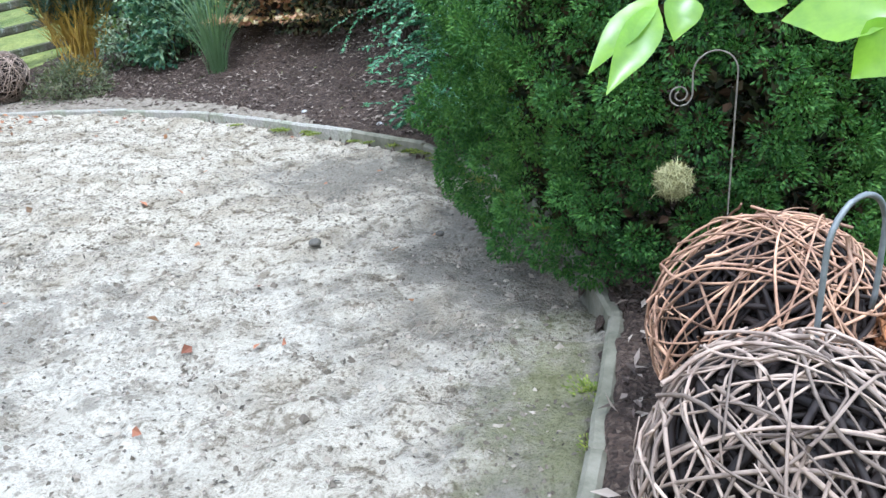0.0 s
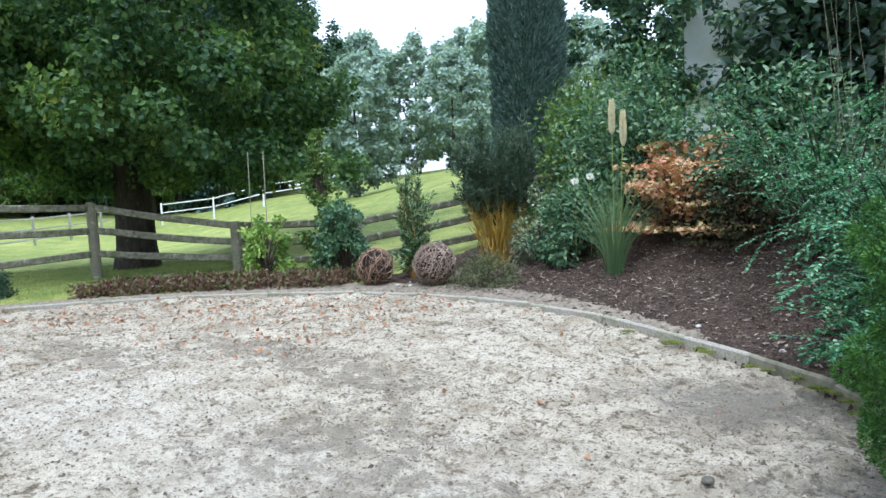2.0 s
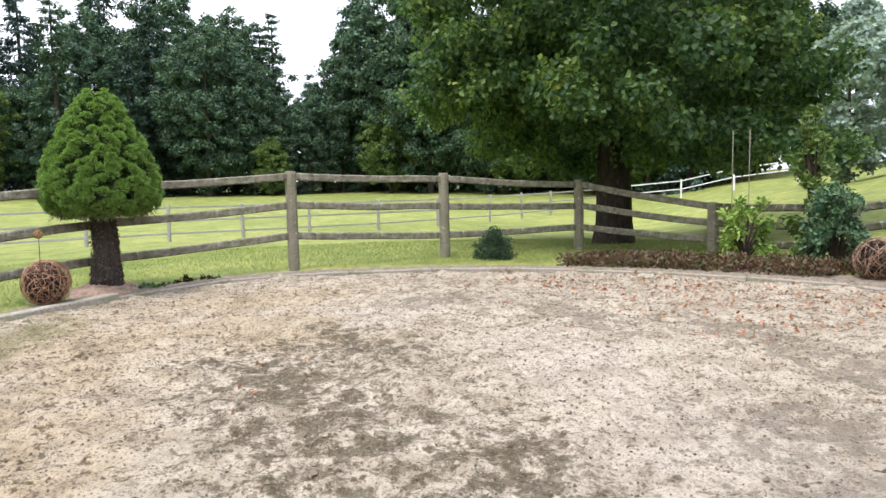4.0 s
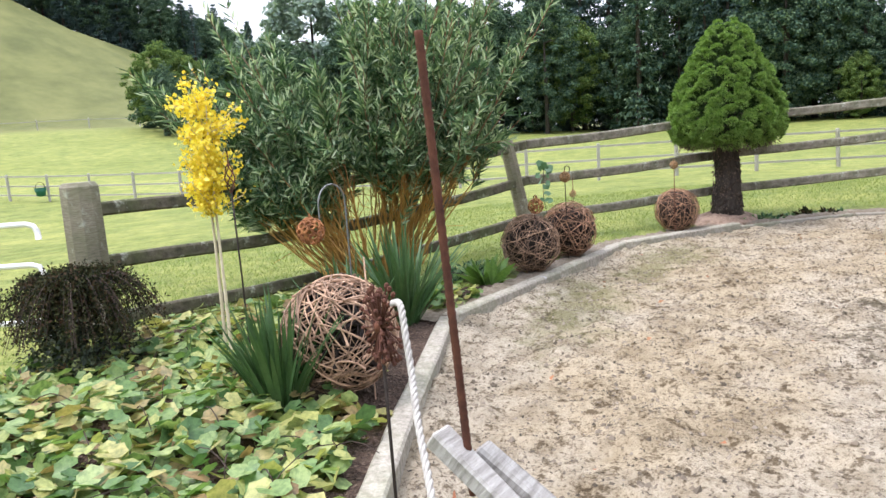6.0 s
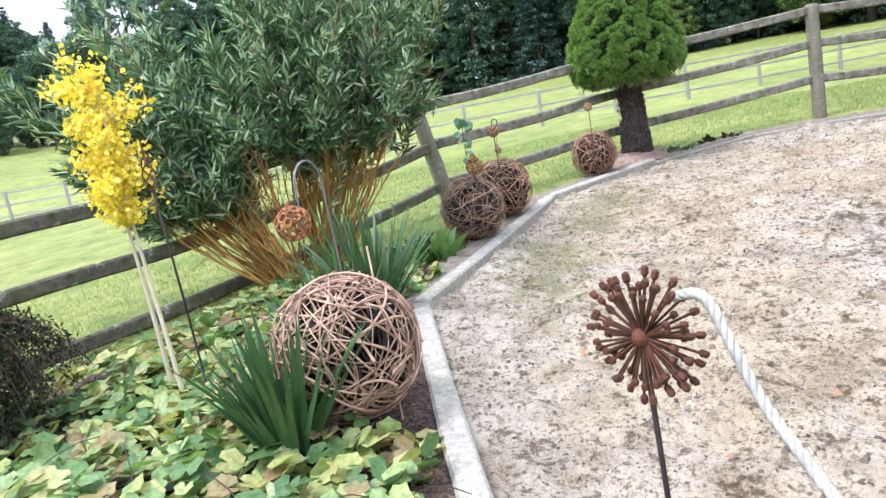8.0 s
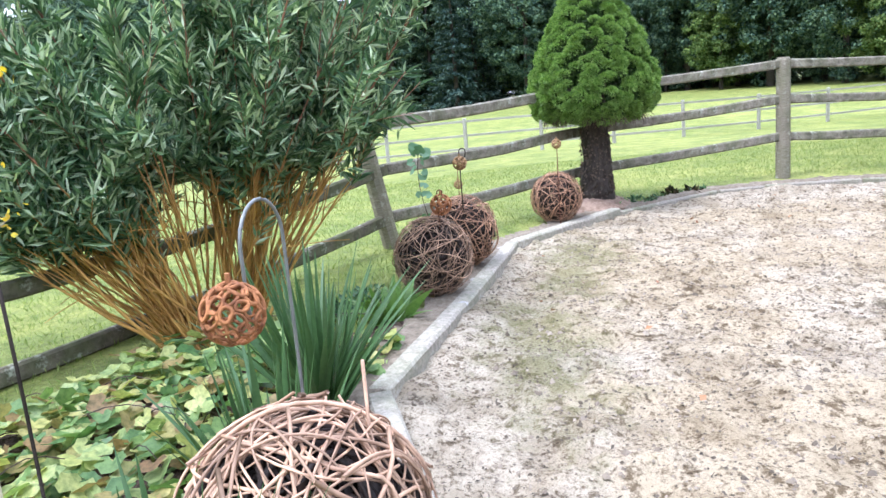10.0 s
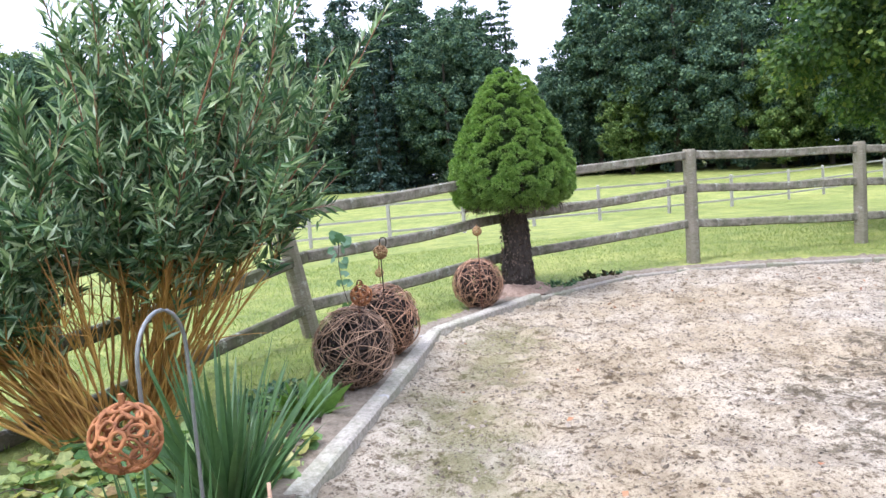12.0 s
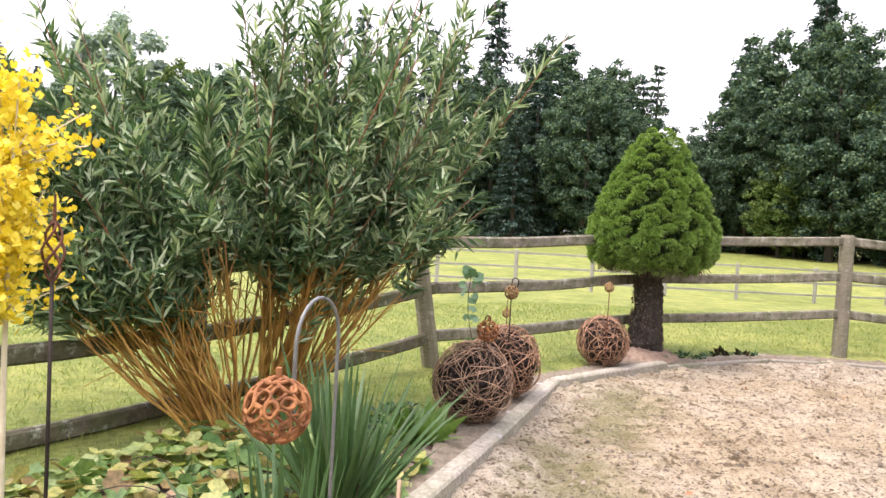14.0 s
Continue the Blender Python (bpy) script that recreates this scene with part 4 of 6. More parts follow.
# ---- forest ----
def conifer(name, height, radius, n, seed, mat, label, leaf=0.4, bare=0.04):
    rng = np.random.default_rng(seed)
    t = thing(name, label=label, category="tree", group="forest trees")
    v, f = tube([(0, 0, -1), (0, 0, height * 0.5), (0, 0, height * 0.97)], [0.28, 0.18, 0.03], 7)
    part("trunk", mesh_of("trunk", v, f), FARBARK, t)
    tiers = int(height * 1.6)
    soup = Soup()
    for k in range(tiers):
        u = (k + rng.uniform(-0.2, 0.2)) / tiers
        z = height * (bare + (1 - bare) * u)
        e = radius * (1 - u) ** 0.85 + 0.15
        arms = rng.integers(6, 10)
        for j in range(arms):
            a = rng.uniform(0, 2 * np.pi)
            L = e * rng.uniform(0.65, 1.1)
            m = max(6, int(n / tiers / arms * (0.35 + 1.1 * (1 - u))))
            s = rng.uniform(0.1, 1, m) ** 0.7
            p = np.stack([np.cos(a) * L * s, np.sin(a) * L * s, z - 0.28 * L * s + 0.1 * L * s ** 2], 1) + rng.normal(size=(m, 3)) * np.array([0.22, 0.22, 0.12]) * (0.4 + e * 0.25)
            d = np.array([math.cos(a), math.sin(a), -0.5]) + ball_dirs(rng, m) * 0.8
            v, f = leaves(p, d, np.array([0, 0, 1.0]) + ball_dirs(rng, m) * 0.5, rng.uniform(0.7, 1.3, m) * leaf, leaf * 0.5)
            soup.add(v, f)
    part("crown", soup.mesh("crown"), mat, t)
    return t


protos = [conifer("spruce_tree", 19, 3.4, 9000, 51, L_CONIFER, "tall dark spruce at the edge of the wood"),
          conifer("spruce_tree", 16, 3.0, 8000, 52, L_CONIFER, "dark spruce at the edge of the wood"),
          broad_tree("forest_tree", (0, 0, 0), "leafy broad-leaved tree at the edge of the wood", 15, 4.2, 0.8, 0.3, 24000, 0.26, L_FOREST, 53, 3, FARBARK, puff=0.15),
          broad_tree("forest_tree", (0, 0, 0), "lighter green broad-leaved tree at the edge of the wood", 12, 3.8, 0.4, 0.25, 22000, 0.25, L_FORESTL, 54, 3, FARBARK, puff=0.15),
          broad_tree("forest_tree", (0, 0, 0), "tall leafy tree of the wood", 18, 4.2, 0.2, 0.3, 27000, 0.26, L_FOREST, 55, 3, FARBARK, puff=0.15),
          conifer("larch_tree", 18, 2.6, 4200, 56, L_FOREST, "slender airy larch at the edge of the wood", 0.45),
          conifer("distant_spruce", 19, 2.9, 7000, 58, L_HAZE, "spruce standing further off, bluish from haze painted into its needles"),
          broad_tree("hazy_tree", (0, 0, 0), "tree far up the slope, pale from haze painted into its leaves", 13, 4.0, 0.6, 0.25, 11000, 0.42, L_FAR, 57, 3, FARBARK)]
rng = np.random.default_rng(77)
used_proto = set()


def plant(i, x, y, s, turn):
    m = pose(x, y, spot(x, y) - 0.2, 0, 0, turn)
    if i in used_proto:
        ob = copy_thing(protos[i], m)
    else:
        used_proto.add(i)
        ob = protos[i]
    ob["group"] = "forest trees"
    ob.matrix_basis = m @ Matrix.Scale(s, 4)
    return ob


# rows by bearing (0 is straight ahead along the fence corner, positive to the far side)
for az in np.arange(-43, 43, 1.7):
    for row, dist in enumerate((60, 66, 73)):
        r = dist + rng.uniform(-2.5, 2.5) - 12 * smooth01((az - 8) / 30) + (3 if az < 0 else 0)
        a = radians(az + rng.uniform(-0.8, 0.8) + row * 0.6)
        i = int(rng.choice(6, p=([0.06, 0.07, 0.32, 0.27, 0.24, 0.04], [0.13, 0.12, 0.25, 0.1, 0.35, 0.05], [0.25, 0.2, 0.1, 0.0, 0.35, 0.1])[row]))
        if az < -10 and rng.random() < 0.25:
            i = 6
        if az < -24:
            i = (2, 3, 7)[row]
        if row == 2 and rng.random() < 0.5:
            continue
        gap = (1 - 0.46 * math.exp(-((az - 7.6) / 3.2) ** 2)) * (1 - 0.42 * float(smooth01((-27.5 - az) / 3))) * (0.86 if -29 < az < -8 else 1.0)
        plant(i, -1 - r * math.cos(a), r * math.sin(a), gap * (rng.uniform(0.85, 1.25) if row else rng.uniform(0.55, 0.95)), rng.uniform(0, 360))


plant(7, -1 - 70 * math.cos(radians(-32)), 70 * math.sin(radians(-32)), 1.15, 10)
plant(5, -1 - 64 * math.cos(radians(6.8)), 64 * math.sin(radians(6.8)), 0.86, 40)


# ---- generic planting ----
def clump_shrub(name, at, label, radius, height, n, leaf, mat, seed, category="shrub", group="", stems=9, low=0.15, ratio=0.55, twig=TWIG, lean=(0, 0)):
    """A rounded shrub: forked stems and leaf clumps with gaps."""
    rng = np.random.default_rng(seed)
    t = thing(name, at, label=label, category=category, group=group)
    soup, wood = Soup(), Soup()
    clumps = max(14, n // 45)
    d = ball_dirs(rng, clumps)
    d[:, 2] = np.abs(d[:, 2]) * 1.15 - 0.15
    q = rng.uniform(0.5, 1.0, clumps)
    c = d * q[:, None] * np.array([radius, radius, height * (1 - low)]) + np.array([0, 0, height * low])
    c[:, 0] += lean[0] * c[:, 2]
    c[:, 1] += lean[1] * c[:, 2]
    for k in range(min(clumps, stems * 3)):
        s = np.linspace(0, 1, 6)[:, None]
        b = np.array([rng.normal() * 0.05 * radius, rng.normal() * 0.05 * radius, -0.03])
        p = b * (1 - s) + c[k] * s + np.array([0, 0, 0.12 * height]) * np.sin(s * np.pi)
        v, f = tube(p, np.linspace(0.012, 0.003, 6) * max(0.5, height), 4)
        wood.add(v, f)
    stuff(part("branchwork", wood.mesh("branchwork"), twig, t))
    m = n // clumps
    p = np.repeat(c, m, 0) + ball_dirs(rng, clumps * m) * (rng.uniform(0.1, 1, clumps * m) ** 0.5 * radius * 0.3)[:, None]
    p[:, 2] = np.maximum(p[:, 2], 0.015)
    out = unit(p - np.array([0, 0, height * 0.3]))
    along = unit(out * 0.7 + ball_dirs(rng, clumps * m) * 0.8 + np.array([0, 0, -0.15]))
    face = unit(unit(p - np.repeat(c, m, 0)) + ball_dirs(rng, clumps * m) * 0.5 + np.array([0, 0, 0.7]))
    v, f = leaves(p, along, face, rng.uniform(0.7, 1.25, clumps * m) * leaf, leaf * ratio, 0.12, 0.45)
    soup.add(v, f)
    stuff(part("foliage", soup.mesh("foliage"), mat, t))
    return t


def arching_shrub(name, at, label, branches, length, leaf, mat, seed, toward=(0, 0), rise=0.6, category="shrub", per=46):
    """Long arching branches with two ranks of small leaves."""
    rng = np.random.default_rng(seed)
    t = thing(name, at, label=label, category=category)
    wood, soup = Soup(), Soup()
    for k in range(branches):
        a = rng.uniform(0, 2 * np.pi)
        d = np.array([math.cos(a) + toward[0], math.sin(a) + toward[1], 0])
        d /= max(1.0, np.linalg.norm(d))
        L = length * rng.uniform(0.45, 1.1)
        s = np.linspace(0, 1, 12)
        h = rise * rng.uniform(0.5, 1.3)
        base = np.array([rng.normal() * 0.2, rng.normal() * 0.2, 0.0]) * length * 0.5
        p = base + np.outer(s * L, d) + np.outer(h * 1.55 * np.sin(s * rng.uniform(1.7, 2.5)) * L * 0.75, [0, 0, 1])
        v, f = tube(p, np.linspace(0.008, 0.002, 12), 4)
        wood.add(v, f)
        for sub in range(4):
            i0 = rng.integers(2, 9)
            dd = unit(p[i0 + 1] - p[i0] + rng.normal(size=3) * 0.055 * L + np.array([0, 0, 0.02]))
            Ls = L * rng.uniform(0.2, 0.4)
            ss = np.linspace(0, 1, 7)[:, None]
            q = p[i0] + dd * Ls * ss + np.array([0, 0, -0.22 * Ls]) * ss ** 2
            v, f = tube(q, np.linspace(0.004, 0.0015, 7), 4)
            wood.add(v, f)
            m = int(per * 0.6)
            u = rng.uniform(0.05, 1, m) * 5.99
            i = u.astype(int)
            pos = q[i] + (q[i + 1] - q[i]) * (u - i)[:, None]
            ax = unit(q[i + 1] - q[i])
            sd = unit(np.cross(ax, [0, 0, 1])) * np.where(rng.random(m) < 0.5, 1, -1)[:, None]
            v, f = leaves(pos, sd + ax * 0.6 + rng.normal(size=(m, 3)) * 0.25, np.array([0, 0, 1.0]) + rng.normal(size=(m, 3)) * 0.35, rng.uniform(0.7, 1.2, m) * leaf, leaf * 0.55)
            soup.add(v, f)
        m = per
        u = rng.uniform(0.15, 1, m) * 10.99
        i = u.astype(int)
        pos = p[i] + (p[i + 1] - p[i]) * (u - i)[:, None]
        ax = unit(p[i + 1] - p[i])
        sd = unit(np.cross(ax, [0, 0, 1])) * np.where(rng.random(m) < 0.5, 1, -1)[:, None]
        v, f = leaves(pos, sd + ax * 0.5 + rng.normal(size=(m, 3)) * 0.25, np.array([0, 0, 1.0]) + rng.normal(size=(m, 3)) * 0.35, rng.uniform(0.7, 1.2, m) * leaf, leaf * 0.55)
        soup.add(v, f)
    stuff(part("branchwork", wood.mesh("branchwork"), TWIG, t))
    stuff(part("foliage", soup.mesh("foliage"), mat, t))
    return t


def blade_clump(name, at, label, n, length, width, mat, seed, spread=0.5, category="plant", base=0.07, droop=0.25):
    """Sword-shaped leaves, each a folded strip of quads, fanning from a tuft."""
    rng = np.random.default_rng(seed)
    t = thing(name, at, label=label, category=category)
    for k in range(n):
        a = rng.uniform(0, 2 * np.pi)
        q = rng.uniform(0.03, 1) * spread
        L = length * rng.uniform(0.6, 1.08)
        out = np.array([math.cos(a), math.sin(a), 0])
        d = unit(out * q + np.array([0, 0, 1]))
        s = np.linspace(0, 1, 7)
        b = out * rng.uniform(0, base) + np.array([0, 0, -0.02])
        p = b + np.outer(s * L, d) + np.outer(s ** 2.4 * L * droop * q, out * 0.8 - np.array([0, 0, 0.55]))
        side = unit(np.cross(d, out + rng.normal(size=3) * 0.5))
        w = width * rng.uniform(0.7, 1.2) * np.array([0.75, 0.95, 1.0, 0.95, 0.8, 0.5, 0.04]) / 2
        lift = np.cross(side, d) * (w * 0.35)[:, None]
        v = np.concatenate([p + side * w[:, None] + lift, p, p - side * w[:, None] + lift])
        f = []
        for i in range(6):
            f += [(i, i + 1, 8 + i, 7 + i), (7 + i, 8 + i, 15 + i, 14 + i)]
        part("blade", mesh_of("blade", v, f, True), mat, t)
    return t


# ---- the bed beside the kerb ----
blade_clump("iris_clump", (-2.52, -2.13, 0.12), "clump of stiff dark green sword-shaped leaves beside the wicker ball", 150, 0.62, 0.025, L_IRIS, 61, 0.52)
blade_clump("iris_clump", (-3.22, -2.14, 0.12), "clump of tall green sword-shaped leaves under a garden hook", 70, 0.66, 0.026, L_IRIS, 62, 0.55)
blade_clump("iris_clump", (-4.15, -2.25, 0.12), "dense clump of upright green sword-shaped leaves", 115, 0.72, 0.025, L_IRIS, 63, 0.72)
blade_clump("hosta", (-5.45, -2.12, 0.1), "low hosta with broad striped green leaves", 32, 0.31, 0.075, L_HOSTA, 65, 1.0, droop=0.6)
clump_shrub("ground_shrub", (-5.6, -2.32, 0.1), "low dark green ground shrub by the wicker ball", 0.24, 0.13, 500, 0.05, L_SHRUB, 66, low=0.2)


# creeping ground cover of broad lobed leaves
def creeper():
    rng = np.random.default_rng(67)
    t = thing("creeper", label="carpet of broad lobed yellow-green creeper leaves on the bed", category="ground cover")
    n = 19000
    x, y = rng.uniform(-5.4, 2.4, n), rng.uniform(-5.2, 0.0, n)
    d = edge_distance(x, y)
    dens = np.array([noise.noise(Vector((a * 0.9, b * 0.9, 3.0))) for a, b in zip(x, y)])
    keep = (d > np.where((x < -2.6) & (x > -4.5), 0.5, 0.16) + 0.08 * dens) & (d < 2.3) & (x > -5.0) & ((y > -4.42 - (x + 3.6) * 0.435 + 0.62 + 0.12 * dens) | (x > -2.6)) & (dens > -0.6)
    for cx, cy, r in ((-2.80, -1.955, 0.24), (-2.52, -2.13, 0.12), (-3.22, -2.14, 0.1), (-4.15, -2.25, 0.12)):
        keep &= np.hypot(x - cx, y - cy) > r
    x, y, dens = x[keep], y[keep], dens[keep]
    n = len(x)
    hump = 0.10 + 0.09 * np.clip(dens + 0.3, 0, 1)
    z = ground_z(x, y) + rng.uniform(0.03, 1, n) * hump
    tilt = rng.normal(size=(n, 3)) * 0.45
    face = unit(np.array([0, 0, 1.0]) + tilt)
    a = rng.uniform(0, 2 * np.pi, n)
    along = np.stack([np.cos(a), np.sin(a), rng.uniform(-0.35, 0.2, n)], 1)
    v, f = lobed(np.stack([x, y, z], 1), along, face, rng.uniform(0.055, 0.118, n), 6, 0.34)
    tagged(part("leaves", mesh_of("leaves", v, f, True), L_VINE, t), kind="stuff")
    stems = Soup()
    for k in range(260):
        i = rng.integers(0, n)
        p0 = np.array([x[i], y[i], z[i] - 0.02])
        aa = rng.uniform(0, 6.28)
        s = np.linspace(0, 1, 5)[:, None]
        p = p0 + np.array([math.cos(aa), math.sin(aa), 0]) * s * rng.uniform(0.1, 0.4) + np.array([0, 0, 0.05]) * np.sin(s * 3)
        vv, ff = tube(p, 0.0025, 4)
        stems.add(vv, ff)
    tagged(part("runner_growth", stems.mesh("runner_growth"), TWIG, t), kind="stuff")


creeper()


def yellow_sapling(at):
    rng = np.random.default_rng(70)
    t = thing("yellow_sapling", at, label="young tree with bright yellow leaves on two thin pale stems", category="tree")
    pale = plain_mat("pale_stem", (0.42, 0.36, 0.22), (0.6, 0.54, 0.38), 20, 0.7)
    heads = []
    for k, (dx, dy) in enumerate(((0.0, 0.0), (0.03, 0.06))):
        s = np.linspace(0, 1, 10)[:, None]
        p = np.array([dx, dy, -0.05]) + s * np.array([-0.14, -0.10, 1.5 - 0.12 * k]) + np.array([0.02, 0.02, 0]) * np.sin(s * 5 + k)
        v, f = tube(p, np.linspace(0.014, 0.005, 10), 6)
        part("stem", mesh_of("stem", v, f, True), pale, t)
        heads.append(p)
    wood, soup = Soup(), Soup()
    for k in range(84):
        p = heads[k % 2]
        b = p[rng.integers(6, 10)]
        d = unit(ball_dirs(rng, 1)[0] * np.array([1, 1, 0.5]) + np.array([0, 0, 0.55]))
        L = rng.uniform(0.05, 0.25)
        s = np.linspace(0, 1, 5)[:, None]
        q = b + d * L * s
        v, f = tube(q, 0.003, 4)
        wood.add(v, f)
        m = 48
        pos = b + d * L * rng.uniform(0.2, 1.1, m)[:, None] + rng.normal(size=(m, 3)) * 0.026
        v, f = lobed(pos, ball_dirs(rng, m), ball_dirs(rng, m) + np.array([0, 0, 0.5]), rng.uniform(0.014, 0.028, m), 4)
        soup.add(v, f)
    stuff(part("branchwork", wood.mesh("branchwork"), pale, t))
    part("foliage", soup.mesh("foliage"), L_YELLOW, t)


yellow_sapling((-3.28, -3.05, 0.12))


def weeping_shrub(at):
    rng = np.random.default_rng(71)
    t = thing("weeping_shrub", at, label="dark purple-brown weeping dwarf shrub in front of the gate post", category="shrub")
    v, f = tube([(0, 0, -0.05), (0.02, 0, 0.25), (0, 0.02, 0.55)], [0.03, 0.025, 0.02], 7)
    part("trunk", mesh_of("trunk", v, f), BARK, t)
    soup, wood = Soup(), Soup()
    for k in range(210):
        a = rng.uniform(0, 2 * np.pi)
        L = rng.uniform(0.15, 0.52)
        s = np.linspace(0, 1, 8)
        p = np.array([0, 0, 0.48]) + np.outer(s * L, [math.cos(a), math.sin(a), 0]) + np.outer(0.18 * np.sin(s * 2.2) - 0.42 * s ** 2.2 * rng.uniform(0.6, 1.1), [0, 0, 1])
        v, f = tube(p, 0.002, 3)
        wood.add(v, np.array(f))
        m = 80
        u = rng.uniform(0.1, 1, m) * 6.99
        i = u.astype(int)
        pos = p[i] + (p[i + 1] - p[i]) * (u - i)[:, None] + rng.normal(size=(m, 3)) * 0.022
        v, f = leaves(pos, ball_dirs(rng, m) + np.array([0, 0, -0.8]), ball_dirs(rng, m) + np.array([math.cos(a), math.sin(a), 0.6]), rng.uniform(0.018, 0.034, m), 0.012)
        soup.add(v, f)
    stuff(part("branchwork", wood.mesh("branchwork"), TWIG, t))
    part("foliage", soup.mesh("foliage"), L_DARK, t)


weeping_shrub((-2.85, -3.72, 0.12))
clump_shrub("yellow_green_shrub", (-2.25, -3.75, 0.1), "low yellow-green shrub under the weeping shrub", 0.3, 0.22, 420, 0.06, L_VINE, 72)


# ---- ornaments ----
def hook(at, height, reach, r, mat, label, turn=0.0, scroll=False, drop=0.12):
    """A shepherd's crook rod with a rounded arch."""
    t = thing("garden_hook", at, turn, label, "garden hook")
    a = np.linspace(0, np.pi, 14)
    pts = [(0, 0, -0.15), (0, 0, height * 0.5), (0, 0, height - reach / 2)]
    pts += [(reach / 2 - reach / 2 * math.cos(q), 0, height - reach / 2 + reach / 2 * math.sin(q)) for q in a[1:]]
    if scroll:
        c = np.array([reach + 0.028, 0, height - reach / 2 - drop])
        for q in np.linspace(0, 3.4 * np.pi, 24):
            rr = 0.03 * (1 - q / (4.6 * np.pi))
            pts.append((c[0] - rr * math.cos(q), 0, c[2] - rr * math.sin(q)))
    else:
        pts += [(reach, 0, height - reach / 2 - drop), (reach - 0.006, 0, height - reach / 2 - drop - 0.03)]
    v, f = tube(pts, r, 7)
    part("rod", mesh_of("rod", v, f, True), mat, t)
    return t


TANBALL = plain_mat("tan_woven_cane", (0.12, 0.06, 0.025), (0.42, 0.26, 0.12), 30, 0.7, 0, 0.4, 0.002)


def scroll_ball(at, radius, label, mat=RUSTLIGHT, seed=3, rings=46, wire=0.0036):
    """An open ball of curled iron rings."""
    rng = np.random.default_rng(seed)
    t = thing("rusty_ball", at, label=label, category="garden ornament", group="rusty openwork balls")
    for k in range(rings):
        z = 1 - 2 * (k + 0.5) / rings
        a = k * 2.39996
        d = np.array([math.sqrt(1 - z * z) * math.cos(a), math.sqrt(1 - z * z) * math.sin(a), z])
        u = unit(np.cross(d, [0.3, 0.5, 0.8]))
        w = np.cross(d, u)
        q = np.arange(11) * 2 * np.pi / 11
        rr = radius * (2.1 / math.sqrt(rings)) * rng.uniform(0.72, 1.2) * (0.92 + 0.16 * np.sin(2 * q + rng.uniform(0, 6)) + rng.normal(size=11) * 0.05)
        p = d * radius + rr[:, None] * (np.cos(q)[:, None] * u + np.sin(q)[:, None] * w)
        p = unit(p) * radius * rng.uniform(0.97, 1.02)
        v, f = tube(p, wire * rng.uniform(0.75, 1.25), 5, closed=True)
        part("curl", mesh_of("curl", v, f, True), mat, t)
    v, f = tube([(0, 0, radius * 0.98), (0, 0, radius + 0.02)], 0.006, 6)
    part("neck", mesh_of("neck", v, f), mat, t)
    return t


hook((-3.02, -1.99, 0.1), 1.045, 0.19, 0.0045, GREYSTEEL, "grey steel garden hook standing in the flower bed", -12)
scroll_ball((-2.755, -2.035, 0.94), 0.063, "rusty openwork iron ball hanging from a grey hook", seed=4, rings=56, wire=0.0036)
hook((-5.90, -1.83, 0.12), 0.66, 0.03, 0.004, RUST, "thin rusty rod beside the dark wicker ball", 90, drop=0.02)
scroll_ball((-5.89, -1.81, 0.69), 0.064, "small rusty openwork ball on top of a wicker ball", seed=6, rings=30, wire=0.0045)
scroll_ball((-6.52, -1.70, 0.88), 0.045, "small brown woven ball hanging above a wicker ball", TANBALL, 7, 30, 0.0055)
scroll_ball((-7.0, -1.74, 0.68), 0.032, "tiny olive woven ball hanging on a thin rod", TANBALL, 8, 20, 0.003)
scroll_ball((-8.07, -0.89, 0.85), 0.04, "tiny brown woven ball on a thin rod above a wicker ball", TANBALL, 9, 26, 0.005)


def thin_rod(at, top, r, mat, label, name="garden_rod"):
    t = thing(name, at, label=label, category="garden rod")
    v, f = tube([(0, 0, -0.1), (0, 0, top * 0.5), (0.004, 0.003, top)], r, 6)
    part("rod", mesh_of("rod", v, f, True), mat, t)
    return t


hook((-6.52, -1.70, 0.12), 0.86, 0.045, 0.004, DARKROD, "thin dark rod with a crook carrying a small woven ball", 100, drop=0.01)
thin_rod((-8.07, -0.89, 0.12), 0.70, 0.004, RUST, "thin rusty rod rising out of a wicker ball")
thin_rod((-7.0, -1.74, 0.12), 0.72, 0.003, RUST, "thin rusty rod behind the wicker balls")


thin_rod((-2.82, -1.80, 0.12), 0.685, 0.004, WICKER, "bare willow rod sticking up beside the large wicker ball", "willow_rod")


def finial_stake(at):
    t = thing("finial_stake", at, label="dark iron garden stake with a twisted cage finial", category="garden stake")
    v, f = tube([(0, 0, -0.1), (0, 0, 0.5), (0.01, 0, 1.02)], 0.006, 6)
    part("rod", mesh_of("rod", v, f, True), DARKROD, t)
    for k in range(4):
        s = np.linspace(0, 1, 14)
        a = s * 4.5 + k * np.pi / 2
        w = 0.028 * np.sin(s * np.pi) ** 0.7
        p = np.stack([0.01 + w * np.cos(a), w * np.sin(a), 1.0 + s * 0.17], 1)
        v, f = tube(p, 0.004, 5)
        part("cage_bar", mesh_of("cage_bar", v, f, True), RUST, t)
    v, f = tube([(0.01, 0, 1.16), (0.01, 0, 1.24)], [0.006, 0.003], 6)
    part("tip", mesh_of("tip", v, f), RUST, t)


finial_stake((-3.25, -2.85, 0.1))


